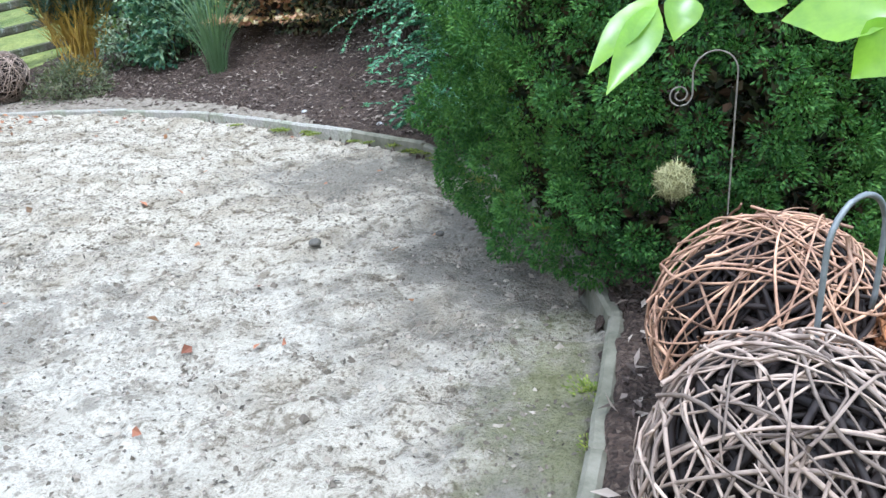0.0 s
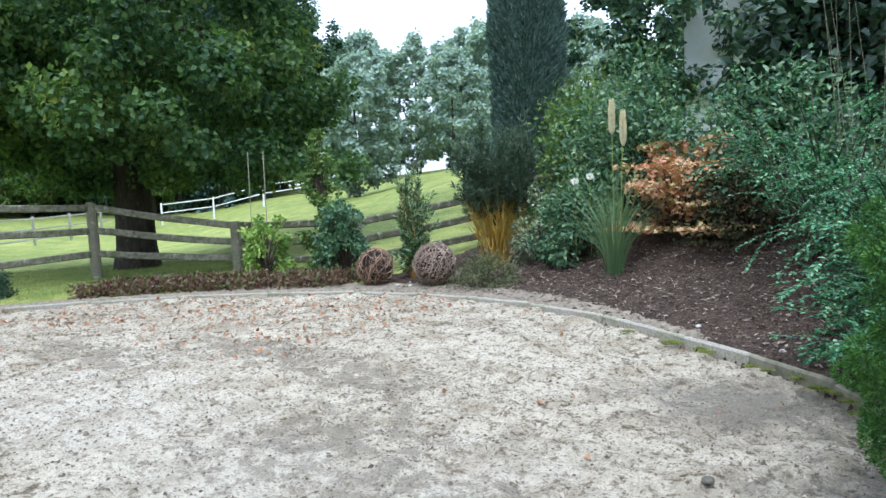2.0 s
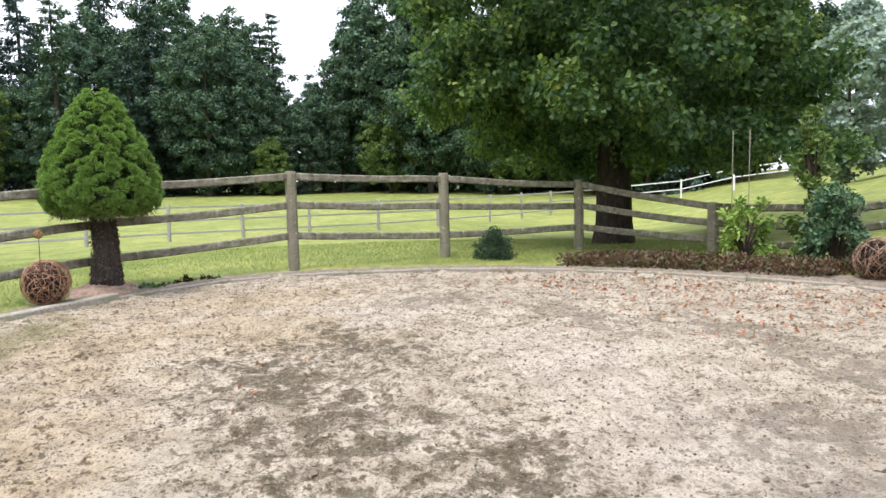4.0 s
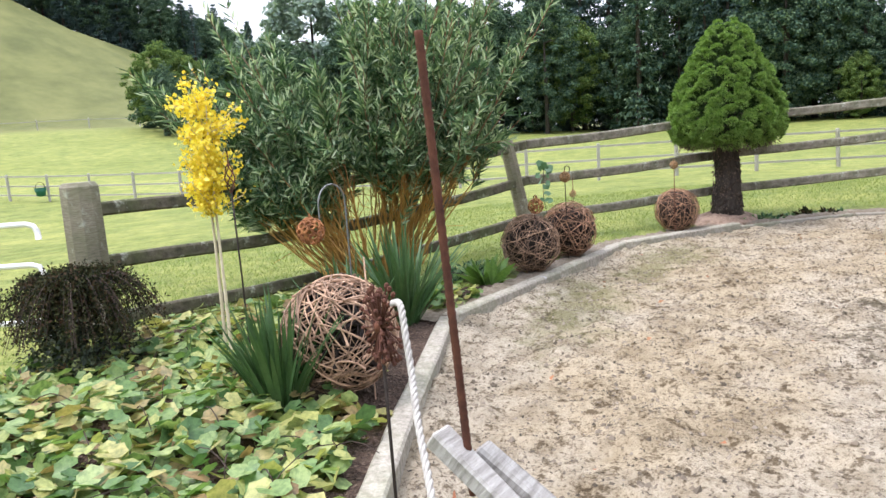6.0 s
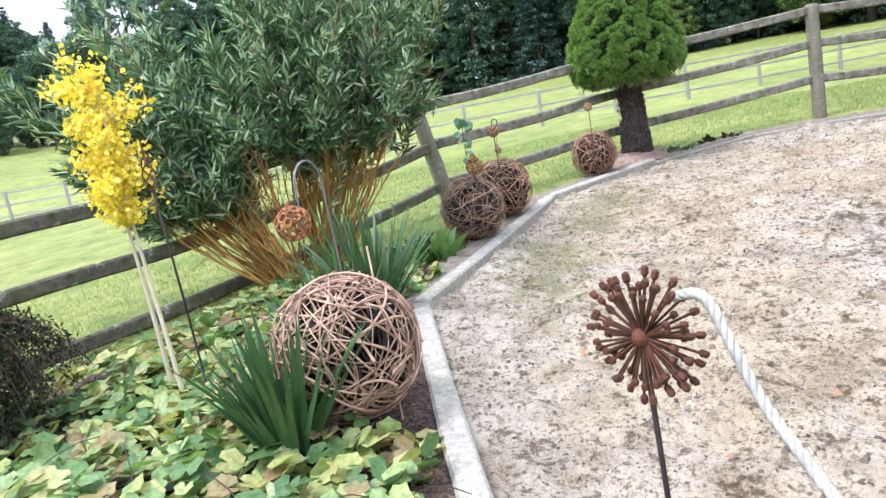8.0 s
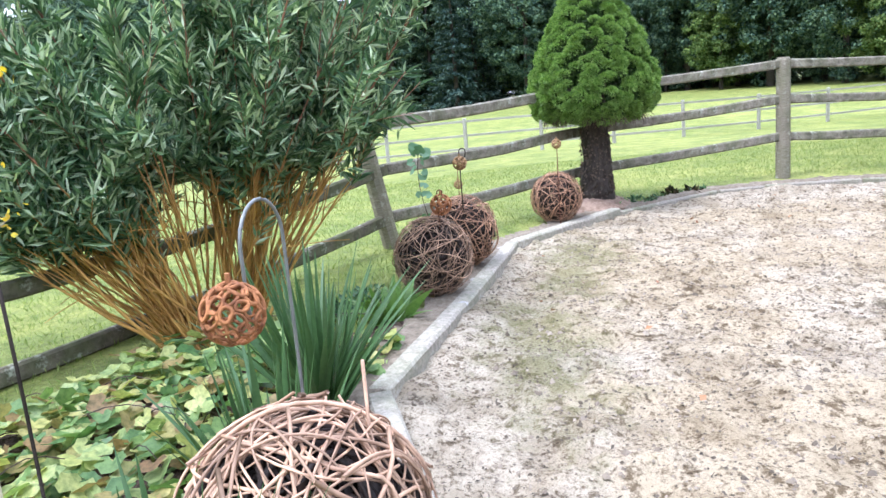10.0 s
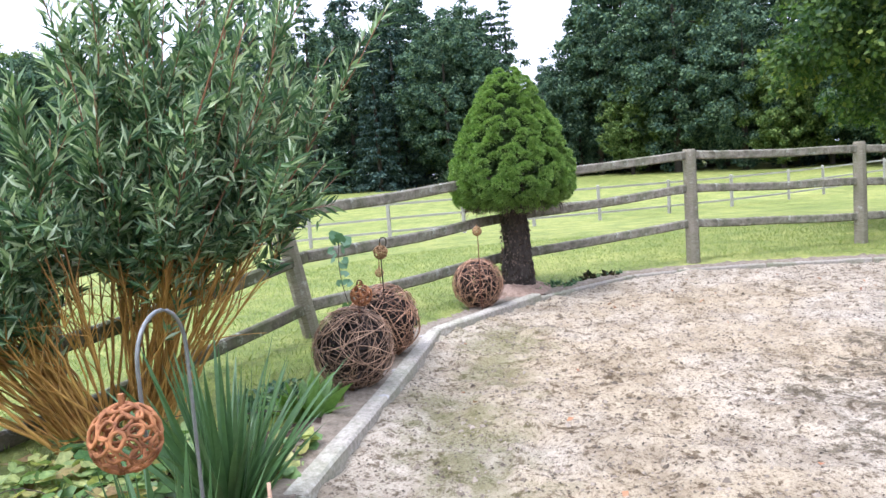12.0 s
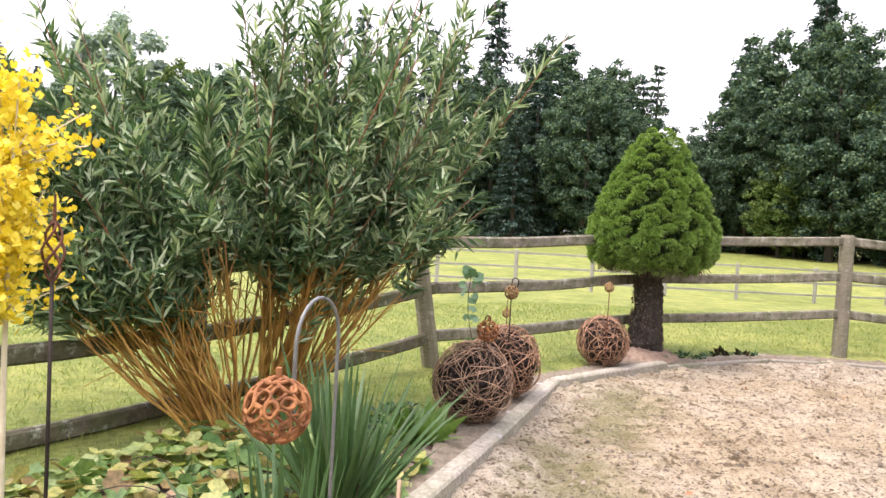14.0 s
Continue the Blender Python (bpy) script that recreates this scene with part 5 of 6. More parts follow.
def allium(at, stem, turn):
    """A flat wheel of iron rays, turned about its stem."""
    rng = np.random.default_rng(12)
    t = thing("allium_ornament", at, turn, label="rusty iron flower ornament with a flat rayed head", category="garden ornament")
    v, f = tube([(0.03, 0.0, -stem), (0.012, 0, -stem * 0.5), (0, 0, 0)], 0.0045, 6)
    part("stem", mesh_of("stem", v, f, True), DARKROD, t)
    bm = bmesh.new()
    bmesh.ops.create_icosphere(bm, subdivisions=2, radius=0.016)
    part("core", bm, RUST, t)
    for k in range(84):
        a = k * 2 * np.pi / 42 + rng.normal() * 0.05
        lay = (k % 4 - 1.5) * 0.17 + rng.normal() * 0.04
        d = unit(np.array([math.cos(a), lay, math.sin(a)])) * (0.098 if k % 2 else 0.078) * rng.uniform(0.92, 1.06)
        v, f = tube([d * 0.12, d * 0.6, d * 0.88, d * 0.93, d * 1.02, d * 1.05], [0.0026, 0.0021, 0.0024, 0.0062, 0.0056, 0.001], 5)
        part("ray", mesh_of("ray", v, f), RUSTDARK, t)


allium((-1.282, -0.917, 0.914), 0.86, 44)


def twisted_rod(at, top):
    """Weathered wooden stake with a slanting slat and a twisted iron rod."""
    t = thing("driftwood_stake", at, label="weathered grey wooden stake with slanting slats and a rusty twisted rod", category="garden ornament")
    grey = wood_mat("silvered_wood", (0.24, 0.225, 0.20), (0.56, 0.54, 0.50), 0.1, grain=(30, 4, 4))
    v, f = tube([(0.06, 0.16, -0.1), (0.04, 0.12, 0.5), (0.01, 0.08, 0.94)], [0.035, 0.032, 0.026], 9)
    part("stake", mesh_of("stake", v, f), grey, t)
    for k, (a, b, w) in enumerate((((0.002, -0.034, 1.062), (0.045, 0.165, 0.905), 0.027), ((-0.02, 0.004, 1.04), (0.0, 0.18, 0.905), 0.024))):
        a, b = Vector(a), Vector(b)
        bm = bmesh.new()
        box(bm, ((b - a).length, w, 0.022))
        bmesh.ops.subdivide_edges(bm, edges=bm.edges[:], cuts=2)
        bevel(bm, 0.003)
        for vv in bm.verts:
            vv.co += noise.noise_vector(vv.co * 22) * 0.007
        ob = part("slat", bm, grey, t)
        ob.matrix_basis = Matrix.Translation(a.lerp(b, 0.5)) @ (b - a).to_track_quat("X", "Z").to_matrix().to_4x4()
    z = np.linspace(1.0, top, 160)
    p = np.stack([0.0 * z, 0.0 * z, z], 1)
    p[:, 0] = 0.0214 * (z - 1.0475)
    p[:, 1] = -0.0425 * (z - 1.0475)
    v, f = tube(p, 0.0042, 8)
    ang = np.repeat(z * 700, 8)
    th = np.tile(np.arange(8) * np.pi / 4, 160)
    bulge = 1 + 0.10 * np.cos(2 * th + ang)
    mid = np.repeat(p, 8, 0)
    v[:1280] = mid + (v[:1280] - mid) * bulge[:, None]
    part("twisted_rod", mesh_of("twisted_rod", v, f, True), RUSTDARK, t)


twisted_rod((-0.4024, -0.3597, 0.0), 1.447)


def rope():
    t = thing("rope", label="thick white twisted rope hanging over a garden ornament", category="rope")
    white = plain_mat("white_rope", (0.32, 0.30, 0.27), (0.54, 0.52, 0.47), 60, 0.9, 0, 0.6, 0.002)
    key = np.array([(-1.262, -0.872, 0.975), (-1.228, -0.832, 0.99), (-1.195, -0.81, 0.928), (-1.157, -0.783, 0.851), (-1.112, -0.759, 0.813), (-1.065, -0.732, 0.768), (-1.0, -0.691, 0.72), (-0.938, -0.653, 0.674), (-0.84, -0.60, 0.62), (-0.68, -0.51, 0.60), (-0.5, -0.41, 0.66), (-0.36, -0.30, 0.78)])
    n = 240
    u = np.linspace(0, len(key) - 1.001, n)
    i = u.astype(int)
    fr = (u - i)[:, None]
    p = key[i] * (1 - fr) + key[i + 1] * fr
    k = np.ones(17) / 17
    pad = np.vstack([np.repeat(p[:1], 8, 0), p, np.repeat(p[-1:], 8, 0)])
    p = np.stack([np.convolve(pad[:, j], k, "valid") for j in range(3)], 1)
    tg = unit(np.gradient(p, axis=0))
    a = unit(np.cross(tg, [0.3, 0.8, 0.1]))
    b = np.cross(tg, a)
    for s in range(3):
        q = np.arange(n) * 0.42 + s * 2.0944
        strand = p + 0.0040 * (np.cos(q)[:, None] * a + np.sin(q)[:, None] * b)
        v, f = tube(strand, 0.0046, 6)
        part("strand", mesh_of("strand", v, f, True), white, t)


rope()


# ---- yew and the corner with the hay ball ----
def yew(at, label, radius, height, n, seed, name="yew"):
    rng = np.random.default_rng(seed)
    t = thing(name, at, label=label, category="conifer shrub")
    v, f = tube([(0, 0, -0.1), (0, 0, height * 0.8)], [0.09, 0.02], 8)
    part("trunk", mesh_of("trunk", v, f), BARK, t)
    soup = Soup()
    clumps = n // 220
    d = ball_dirs(rng, clumps)
    d[:, 2] = d[:, 2] * 0.5 + 0.5
    h = ((np.arange(clumps) + rng.uniform(0, 1, clumps)) / clumps) ** 1.0
    a = np.arange(clumps) * 2.39996 + rng.normal(size=clumps) * 0.1
    prof = np.interp(h, [0, 0.06, 0.16, 0.4, 0.75, 1], [0.9, 1.0, 1.05, 1.01, 0.8, 0.2])
    lump = np.array([noise.noise(Vector((math.cos(q) * 1.6, math.sin(q) * 1.6, hh * 3.5 + seed))) for q, hh in zip(a, h)])
    fine = np.array([noise.noise(Vector((math.cos(q) * 5, math.sin(q) * 5, hh * 12 + seed))) for q, hh in zip(a, h)])
    rr = prof * (0.95 + 0.22 * lump + 0.2 * fine) * rng.uniform(0.95, 1.03, clumps)
    c = np.stack([radius[0] * rr * np.cos(a), radius[1] * rr * np.sin(a), h * height], 1)
    out = unit(np.stack([np.cos(a), np.sin(a), h * 0.9 - 0.05], 1))
    m = 220
    # each clump is a spray of flat shoots
    o = np.repeat(out, m, 0)
    dirs = unit(o * 0.5 + ball_dirs(rng, clumps * m))
    size = np.repeat(rng.uniform(0.05, 0.08, clumps), m)
    p = np.repeat(c, m, 0) + dirs * (size * rng.uniform(0.35, 1, clumps * m) ** 0.5)[:, None] * np.array([1, 1, 0.8])
    v, f = leaves(p, unit(dirs + ball_dirs(rng, clumps * m) * 0.35), ball_dirs(rng, clumps * m) + np.array([0, 0, 0.8]), rng.uniform(0.011, 0.02, clumps * m), 0.0085)
    soup.add(v, f)
    # near-black inner leaves: shade in the yew's gaps given as colour
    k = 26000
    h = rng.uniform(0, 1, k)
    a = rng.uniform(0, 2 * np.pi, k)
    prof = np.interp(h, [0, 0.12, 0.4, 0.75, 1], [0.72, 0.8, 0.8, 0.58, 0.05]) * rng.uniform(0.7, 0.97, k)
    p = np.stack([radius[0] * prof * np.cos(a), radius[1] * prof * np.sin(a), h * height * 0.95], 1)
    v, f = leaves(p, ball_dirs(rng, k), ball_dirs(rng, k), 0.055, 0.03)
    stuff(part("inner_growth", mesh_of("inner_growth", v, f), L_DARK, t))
    stuff(part("foliage", soup.mesh("foliage"), L_YEW, t))
    return t


yew((0.86, 4.17, 0.12), "broad rounded dark green yew beside the arena", (0.92, 1.16), 2.4, 430000, 81)
yew((2.55, 4.0, 0.2), "second dark green yew next to the first", (0.95, 1.0), 2.1, 110000, 82)

hook((0.765, 2.83, 0.1), 0.82, 0.105, 0.0022, plain_mat("brown_grey_wire", (0.09, 0.075, 0.06), (0.28, 0.245, 0.20), 40, 0.6, 0.3), "thin dark garden hook with a scrolled end", 182, True, 0.05)


def hay_ball(at):
    rng = np.random.default_rng(83)
    t = thing("hay_ball", at, label="small straw-coloured ball of nesting hay hanging from a hook", category="hanging ball")
    straw = leaf_mat("hay", (0.15, 0.14, 0.055), (0.29, 0.27, 0.12), (0.42, 0.39, 0.20), rough=0.9, through=0.1)
    n = 2600
    d = ball_dirs(rng, n)
    p = d * 0.044 * rng.uniform(0.55, 1.0, n)[:, None]
    v, f = leaves(p, np.cross(d, ball_dirs(rng, n)) + d * 0.12, d, rng.uniform(0.015, 0.04, n), 0.0025)
    part("hay", mesh_of("hay", v, f), straw, t)
    v, f = tube([(0, 0, 0.035), (0, 0, 0.115)], 0.0012, 4)
    part("string", mesh_of("string", v, f), DARKROD, t)


hay_ball((0.622, 2.79, 0.61))
hook((0.785, 2.165, 0.1), 0.645, 0.17, 0.0055, GREYSTEEL, "grey steel garden hook beside a grey wicker ball", 40)
scroll_ball((1.03, 2.28, 0.44), 0.1, "large copper-coloured openwork iron ornament behind a wicker ball", RUSTLIGHT, 14, 44, 0.005)


def overhanging_branch():
    """Leaves close to the lens at the start."""
    t = thing("overhanging_branch", label="leafy branch with large bright green leaves overhanging the corner", category="branch")
    s = np.linspace(0, 1, 16)[:, None]
    p = np.array([1.7, 1.45, 1.75]) * (1 - s) + np.array([0.40, 1.42, 1.17]) * s + np.array([0, 0, 0.12]) * np.sin(s * np.pi)
    v, f = tube(p, np.linspace(0.012, 0.003, 16), 6)
    part("twig", mesh_of("twig", v, f, True), TWIG, t)
    q = np.array([0.85, 1.44, 1.46]) * (1 - s) + np.array([0.325, 1.44, 1.335]) * s
    v, f = tube(q, np.linspace(0.006, 0.002, 16), 6)
    part("twig", mesh_of("twig", v, f, True), TWIG, t)
    mat = leaf_mat("bright_leaves", (0.10, 0.24, 0.03), (0.20, 0.36, 0.03), (0.34, 0.46, 0.035), rough=0.3, through=0.45, mottle=0.5, spec=0.6)
    for pos, along, face, size in LEAVES_NEAR:
        v, f = broad_leaf(pos, np.asarray(pos) + along, face, size)
        part("leaf", mesh_of("leaf", v, f, True), mat, t)


LEAVES_NEAR = []
for base, tip, size in (((0.412, 1.409, 1.126), (0.370, 1.368, 1.095), 0.021), ((0.412, 1.407, 1.121), (0.383, 1.355, 1.084), 0.023), ((0.432, 1.434, 1.126), (0.424, 1.413, 1.102), 0.024), ((0.541, 1.393, 1.112), (0.483, 1.405, 1.114), 0.045), ((0.544, 1.39, 1.105), (0.518, 1.377, 1.079), 0.036), ((0.47, 1.473, 1.124), (0.506, 1.475, 1.116), 0.03), ((0.325, 1.44, 1.335), (0.225, 1.412, 1.308), 0.070), ((0.33, 1.44, 1.337), (0.245, 1.396, 1.289), 0.064)):
    along = np.array(tip) - np.array(base)
    LEAVES_NEAR.append((base, along, np.array([0.1, -0.75, 0.6]) + 0.3 * np.random.default_rng(int(size * 1e4)).normal(size=3), size))
overhanging_branch()

# ---- the planted bank ----
arching_shrub("arching_shrub", (0.15, 6.1, spot(0.15, 6.1)), "large arching shrub with small grey-green leaves overhanging the kerb", 90, 1.15, 0.04, L_COTO, 91, (-0.35, -0.3), 0.5, per=110)
arching_shrub("arching_shrub", (-0.3, 7.25, spot(-0.3, 7.25)), "arching shrub with fine blue-green leaves on the bank", 80, 1.1, 0.036, L_COTO, 92, (-0.3, -0.25), 0.6, per=100)
arching_shrub("arching_shrub", (-1.0, 8.1, spot(-1.0, 8.1)), "tall arching shrub with fine leaves further up the bank", 50, 1.3, 0.042, L_COTO, 93, (-0.2, -0.2), 0.9, per=60)


def acer(at):
    rng = np.random.default_rng(94)
    t = thing("japanese_acer", at, label="small shrub with layered orange and yellow-green autumn leaves", category="shrub")
    wood, soup = Soup(), Soup()
    for k in range(34):
        a = k * 2.4 + rng.uniform(-0.3, 0.3)
        z = (0.12, 0.34, 0.56, 0.78, 0.98)[k % 5] + rng.normal() * 0.03
        L = 0.92 * (1 - 0.5 * z) * rng.uniform(0.65, 1.1)
        s = np.linspace(0, 1, 9)
        p = np.outer(s * L, [math.cos(a), math.sin(a), 0]) + np.outer(z * (1 - (1 - s) ** 2.2) * 1.05, [0, 0, 1])
        v, f = tube(p, np.linspace(0.009, 0.002, 9), 4)
        wood.add(v, f)
        m = 90
        u = rng.uniform(0.3, 1, m) * 7.99
        i = u.astype(int)
        pos = p[i] + (p[i + 1] - p[i]) * (u - i)[:, None] + rng.normal(size=(m, 3)) * np.array([0.1, 0.1, 0.014])
        v, f = lobed(pos, ball_dirs(rng, m) * np.array([1, 1, 0.3]) + np.array([0, 0, -0.5]), np.array([0, 0, 1.0]) + rng.normal(size=(m, 3)) * 0.3, rng.uniform(0.035, 0.065, m), 4, 0.2)
        soup.add(v, f)
    stuff(part("branchwork", wood.mesh("branchwork"), TWIG, t))
    stuff(part("foliage", soup.mesh("foliage"), L_ACER, t))


acer((-2.71, 9.0, spot(-2.71, 9.0) + 0.05))


def pampas(at):
    t = blade_clump("pampas_grass", at, "pampas grass with two creamy plumes on tall stalks", 150, 1.35, 0.009, leaf_mat("pampas_blades", (0.05, 0.10, 0.045), (0.10, 0.17, 0.075), (0.2, 0.25, 0.12)), 95, 0.27, "ornamental grass", 0.1, 2.2)
    rng = np.random.default_rng(96)
    cream = leaf_mat("plume", (0.62, 0.55, 0.40), (0.74, 0.68, 0.54), rough=0.9)
    for dx, dy, h in ((0.0, 0.0, 1.78), (0.11, 0.03, 1.66)):
        v, f = tube([(dx * 0.3, dy, 0), (dx * 0.7, dy, h * 0.5), (dx, dy, h)], 0.005, 5)
        part("stalk", mesh_of("stalk", v, f), L_GRASS, t)
        n = 500
        u = rng.uniform(0, 1, n)
        w = 0.034 * np.sin(np.clip(u * 0.9 + 0.1, 0, 1) * np.pi) ** 0.6
        a = rng.uniform(0, 6.28, n)
        p = np.stack([dx + w * np.cos(a) * 0.5, dy + w * np.sin(a) * 0.5, h - 0.30 + u * 0.33], 1)
        v, f = leaves(p, np.stack([np.cos(a) * 0.35, np.sin(a) * 0.35, np.ones(n)], 1), ball_dirs(rng, n), 0.07, 0.008)
        part("plume", mesh_of("plume", v, f), cream, t)


pampas((-3.1, 8.2, spot(-3.1, 8.2)))
willow((-5.08, 9.0, spot(-5.08, 9.0)), "pollarded willow with bright yellow stems and dark narrow leaves", 60, 1.95, 0.3, (0, 0), 97, 0.085, 0.4, leaf_mat("dark_willow_leaves", (0.025, 0.05, 0.03), (0.055, 0.09, 0.055), (0.13, 0.18, 0.12)), STEMYELLOW, lush=1.35, vee=(0.86, -0.1))
clump_shrub("variegated_shrub", (-4.5, 9.1, spot(-4.5, 9.1)), "shrub with pale silvery variegated leaves beside the willow", 0.38, 0.95, 1500, 0.06, leaf_mat("silver_leaves", (0.10, 0.16, 0.08), (0.24, 0.30, 0.18), (0.45, 0.50, 0.36)), 98)
clump_shrub("low_conifer", (-4.55, 7.88, spot(-4.55, 7.88)), "low brownish-green prostrate conifer next to a wicker ball", 0.42, 0.38, 2600, 0.05, leaf_mat("brown_green_needles", (0.05, 0.065, 0.03), (0.10, 0.12, 0.05), (0.17, 0.16, 0.08)), 99, ratio=0.25)
willow((-5.7, 8.0, spot(-5.7, 8.0)), "slim upright willow behind a wicker ball", 26, 1.5, 0.1, (0, 0), 100, 0.075, 0.2, lush=1.2)
clump_shrub("round_leaf_shrub", (-6.65, 7.75, spot(-6.65, 7.75)), "upright leafy green shrub against the fence", 0.34, 1.15, 2600, 0.07, L_SHRUB, 101)
clump_shrub("climbing_shrub", (-7.75, 7.35, spot(-7.75, 7.35)), "yellow-green climbing plant on two stakes at the fence", 0.32, 1.15, 1300, 0.075, leaf_mat("hop_leaves", (0.10, 0.20, 0.04), (0.2, 0.32, 0.06), (0.34, 0.42, 0.09)), 102)
for x, y in ((-8.0, 7.35), (-7.8, 7.45)):
    thin_rod((x, y, 0.1), 1.75, 0.006, FENCE, "tall thin pale stake beside the climbing plant", "plant_stake")
clump_shrub("tall_vine", (-7.2, 7.9, spot(-7.2, 7.9)), "tall leafy vine rising above the fence", 0.3, 2.1, 2300, 0.08, L_FORESTL, 103)


def low_plants(name, region, n, size, mat, label, seed):
    rng = np.random.default_rng(seed)
    x0, x1, y0, y1 = region
    x, y = rng.uniform(x0, x1, n * 4), rng.uniform(y0, y1, n * 4)
    d = edge_distance(x, y)
    k = (d > 0.12) & (d < 0.75)
    x, y = x[k][:n], y[k][:n]
    m = len(x)
    z = ground_z(x, y) + rng.uniform(0, 0.16, m)
    v, f = leaves(np.stack([x, y, z], 1), ball_dirs(rng, m) + np.array([0, 0, 0.5]), ball_dirs(rng, m) + np.array([0, 0, 0.8]), rng.uniform(0.6, 1.2, m) * size, size * 0.5)
    return tagged(part(name, mesh_of(name, v, f), mat), label, "ground plants", kind="stuff")


low_plants("heather_plants", (-8.9, -6.2, 5.2, 8.2), 4500, 0.07, leaf_mat("purple_brown_leaves", (0.05, 0.025, 0.02), (0.12, 0.055, 0.04), (0.16, 0.11, 0.06), (0.10, 0.13, 0.05)), "low reddish-brown plants below the fence", 104)

clump_shrub("low_shrub", (-3.9, 8.9, spot(-3.9, 8.9)), "dark green shrub between the willow and the pampas grass", 0.5, 1.0, 3200, 0.07, L_SHRUB, 132)
arching_shrub("arching_shrub", (-0.05, 5.6, spot(-0.05, 5.6)), "low arching shrub with grey-green sprays over the kerb beside the yew", 60, 0.85, 0.042, L_COTO, 133, (-0.4, -0.2), 0.45, per=60)
# dense planting and trees higher up the bank
clump_shrub("laurel_shrub", (-3.4, 9.7, spot(-3.4, 9.7)), "tall dark green shrub behind the pampas grass", 1.0, 2.1, 6500, 0.08, L_SHRUB, 105)
clump_shrub("laurel_shrub", (-1.7, 9.7, spot(-1.7, 9.7)), "dense green shrub on the bank", 1.0, 1.5, 7500, 0.09, L_SHRUB, 106)
clump_shrub("laurel_shrub", (-4.6, 10.9, spot(-4.6, 10.9)), "tall loose green shrub behind the willow", 1.0, 2.3, 5500, 0.09, L_FORESTL, 107)
clump_shrub("hazel_shrub", (-1.45, 10.6, spot(-1.45, 10.6)), "tall dark shrub with broad rounded leaves", 1.15, 3.4, 7500, 0.15, leaf_mat("dark_broad_leaves", (0.01, 0.025, 0.016), (0.025, 0.05, 0.03), (0.05, 0.085, 0.05), rough=0.35), 108, ratio=0.8)
clump_shrub("dark_shrub", (-1.9, 8.9, spot(-1.9, 8.9)), "low dark purple shrub behind the orange one", 0.7, 0.8, 2600, 0.07, L_DARK, 109)
clump_shrub("leafy_shrub", (1.9, 6.6, spot(1.9, 6.6)), "tall leafy shrub beside the yew", 1.1, 2.6, 5500, 0.09, L_SHRUB, 110)


def columnar(at, height, radius, label, seed, n=70000):
    rng = np.random.default_rng(seed)
    t = thing("columnar_thuja", at, label=label, category="conifer")
    v, f = tube([(0, 0, -0.2), (0, 0, height * 0.9)], [0.12, 0.03], 7)
    part("trunk", mesh_of("trunk", v, f), BARK, t)
    h = rng.uniform(0, 1, n)
    a = rng.uniform(0, 2 * np.pi, n)
    prof = np.interp(h, [0, 0.1, 0.6, 0.9, 1], [0.85, 1, 0.95, 0.5, 0.05])
    lump = np.array([noise.noise(Vector((math.cos(q) * 2, math.sin(q) * 2, hh * height * 0.8))) for q, hh in zip(a, h)])
    r = radius * prof * (0.95 + 0.15 * lump) * rng.uniform(0.75, 1.05, n)
    p = np.stack([r * np.cos(a), r * np.sin(a), h * height], 1)
    out = np.stack([np.cos(a), np.sin(a), np.full(n, 1.2)], 1)
    v, f = leaves(p, out + ball_dirs(rng, n) * 0.5, ball_dirs(rng, n) + out * np.array([1, 1, 0]), rng.uniform(0.06, 0.12, n), 0.035)
    part("foliage", mesh_of("foliage", v, f), L_THUJA, t)


columnar((-6.45, 12.2, spot(-6.45, 12.2)), 7.5, 0.62, "tall dark columnar thuja above the bank", 111)
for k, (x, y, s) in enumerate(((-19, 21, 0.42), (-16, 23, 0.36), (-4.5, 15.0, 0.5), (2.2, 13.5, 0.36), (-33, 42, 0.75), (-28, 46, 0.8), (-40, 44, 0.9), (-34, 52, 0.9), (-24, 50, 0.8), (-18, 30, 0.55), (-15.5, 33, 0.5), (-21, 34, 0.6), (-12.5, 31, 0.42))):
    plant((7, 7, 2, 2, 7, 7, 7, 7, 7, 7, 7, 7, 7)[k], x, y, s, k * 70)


def house(at):
    t = thing("house", at, 12, label="white rendered house mostly hidden behind shrubs", category="house")
    bm = bmesh.new()
    box(bm, (7.0, 5.0, 6.0), (0, 0, 2.0))
    part("wall", bm, plain_mat("white_render", (0.66, 0.68, 0.70), (0.78, 0.80, 0.82), 3, 0.9), t)
    bm = bmesh.new()
    vs = [bm.verts.new(c) for c in ((-3.9, -2.9, 4.9), (3.9, -2.9, 4.9), (3.9, 2.9, 4.9), (-3.9, 2.9, 4.9), (-3.9, 0, 7.2), (3.9, 0, 7.2))]
    for f in ((0, 1, 5, 4), (2, 3, 4, 5), (1, 2, 5), (3, 0, 4), (3, 2, 1, 0)):
        bm.faces.new([vs[i] for i in f])
    part("roof", bm, plain_mat("roof_tiles", (0.10, 0.06, 0.05), (0.18, 0.11, 0.09), 6, 0.9), t)
    for x in (-2.0, 1.2):
        bm = bmesh.new()
        box(bm, (1.1, 0.06, 1.3), (x, -2.53, 3.0))
        bevel(bm, 0.02)
        w = part("window", bm, plain_mat("window_frame_white", (0.7, 0.7, 0.7), (0.8, 0.8, 0.8), 3, 0.5), t)
        bm = bmesh.new()
        box(bm, (0.92, 0.03, 1.12), (x, -2.565, 3.0))
        g = Nodes("window_glass", 0.08)
        g.b.inputs["Base Color"].default_value = (0.03, 0.035, 0.04, 1)
        part("pane", bm, g.m, w)


house((-1.6, 17.6, spot(-1.6, 17.6) + 0.3))

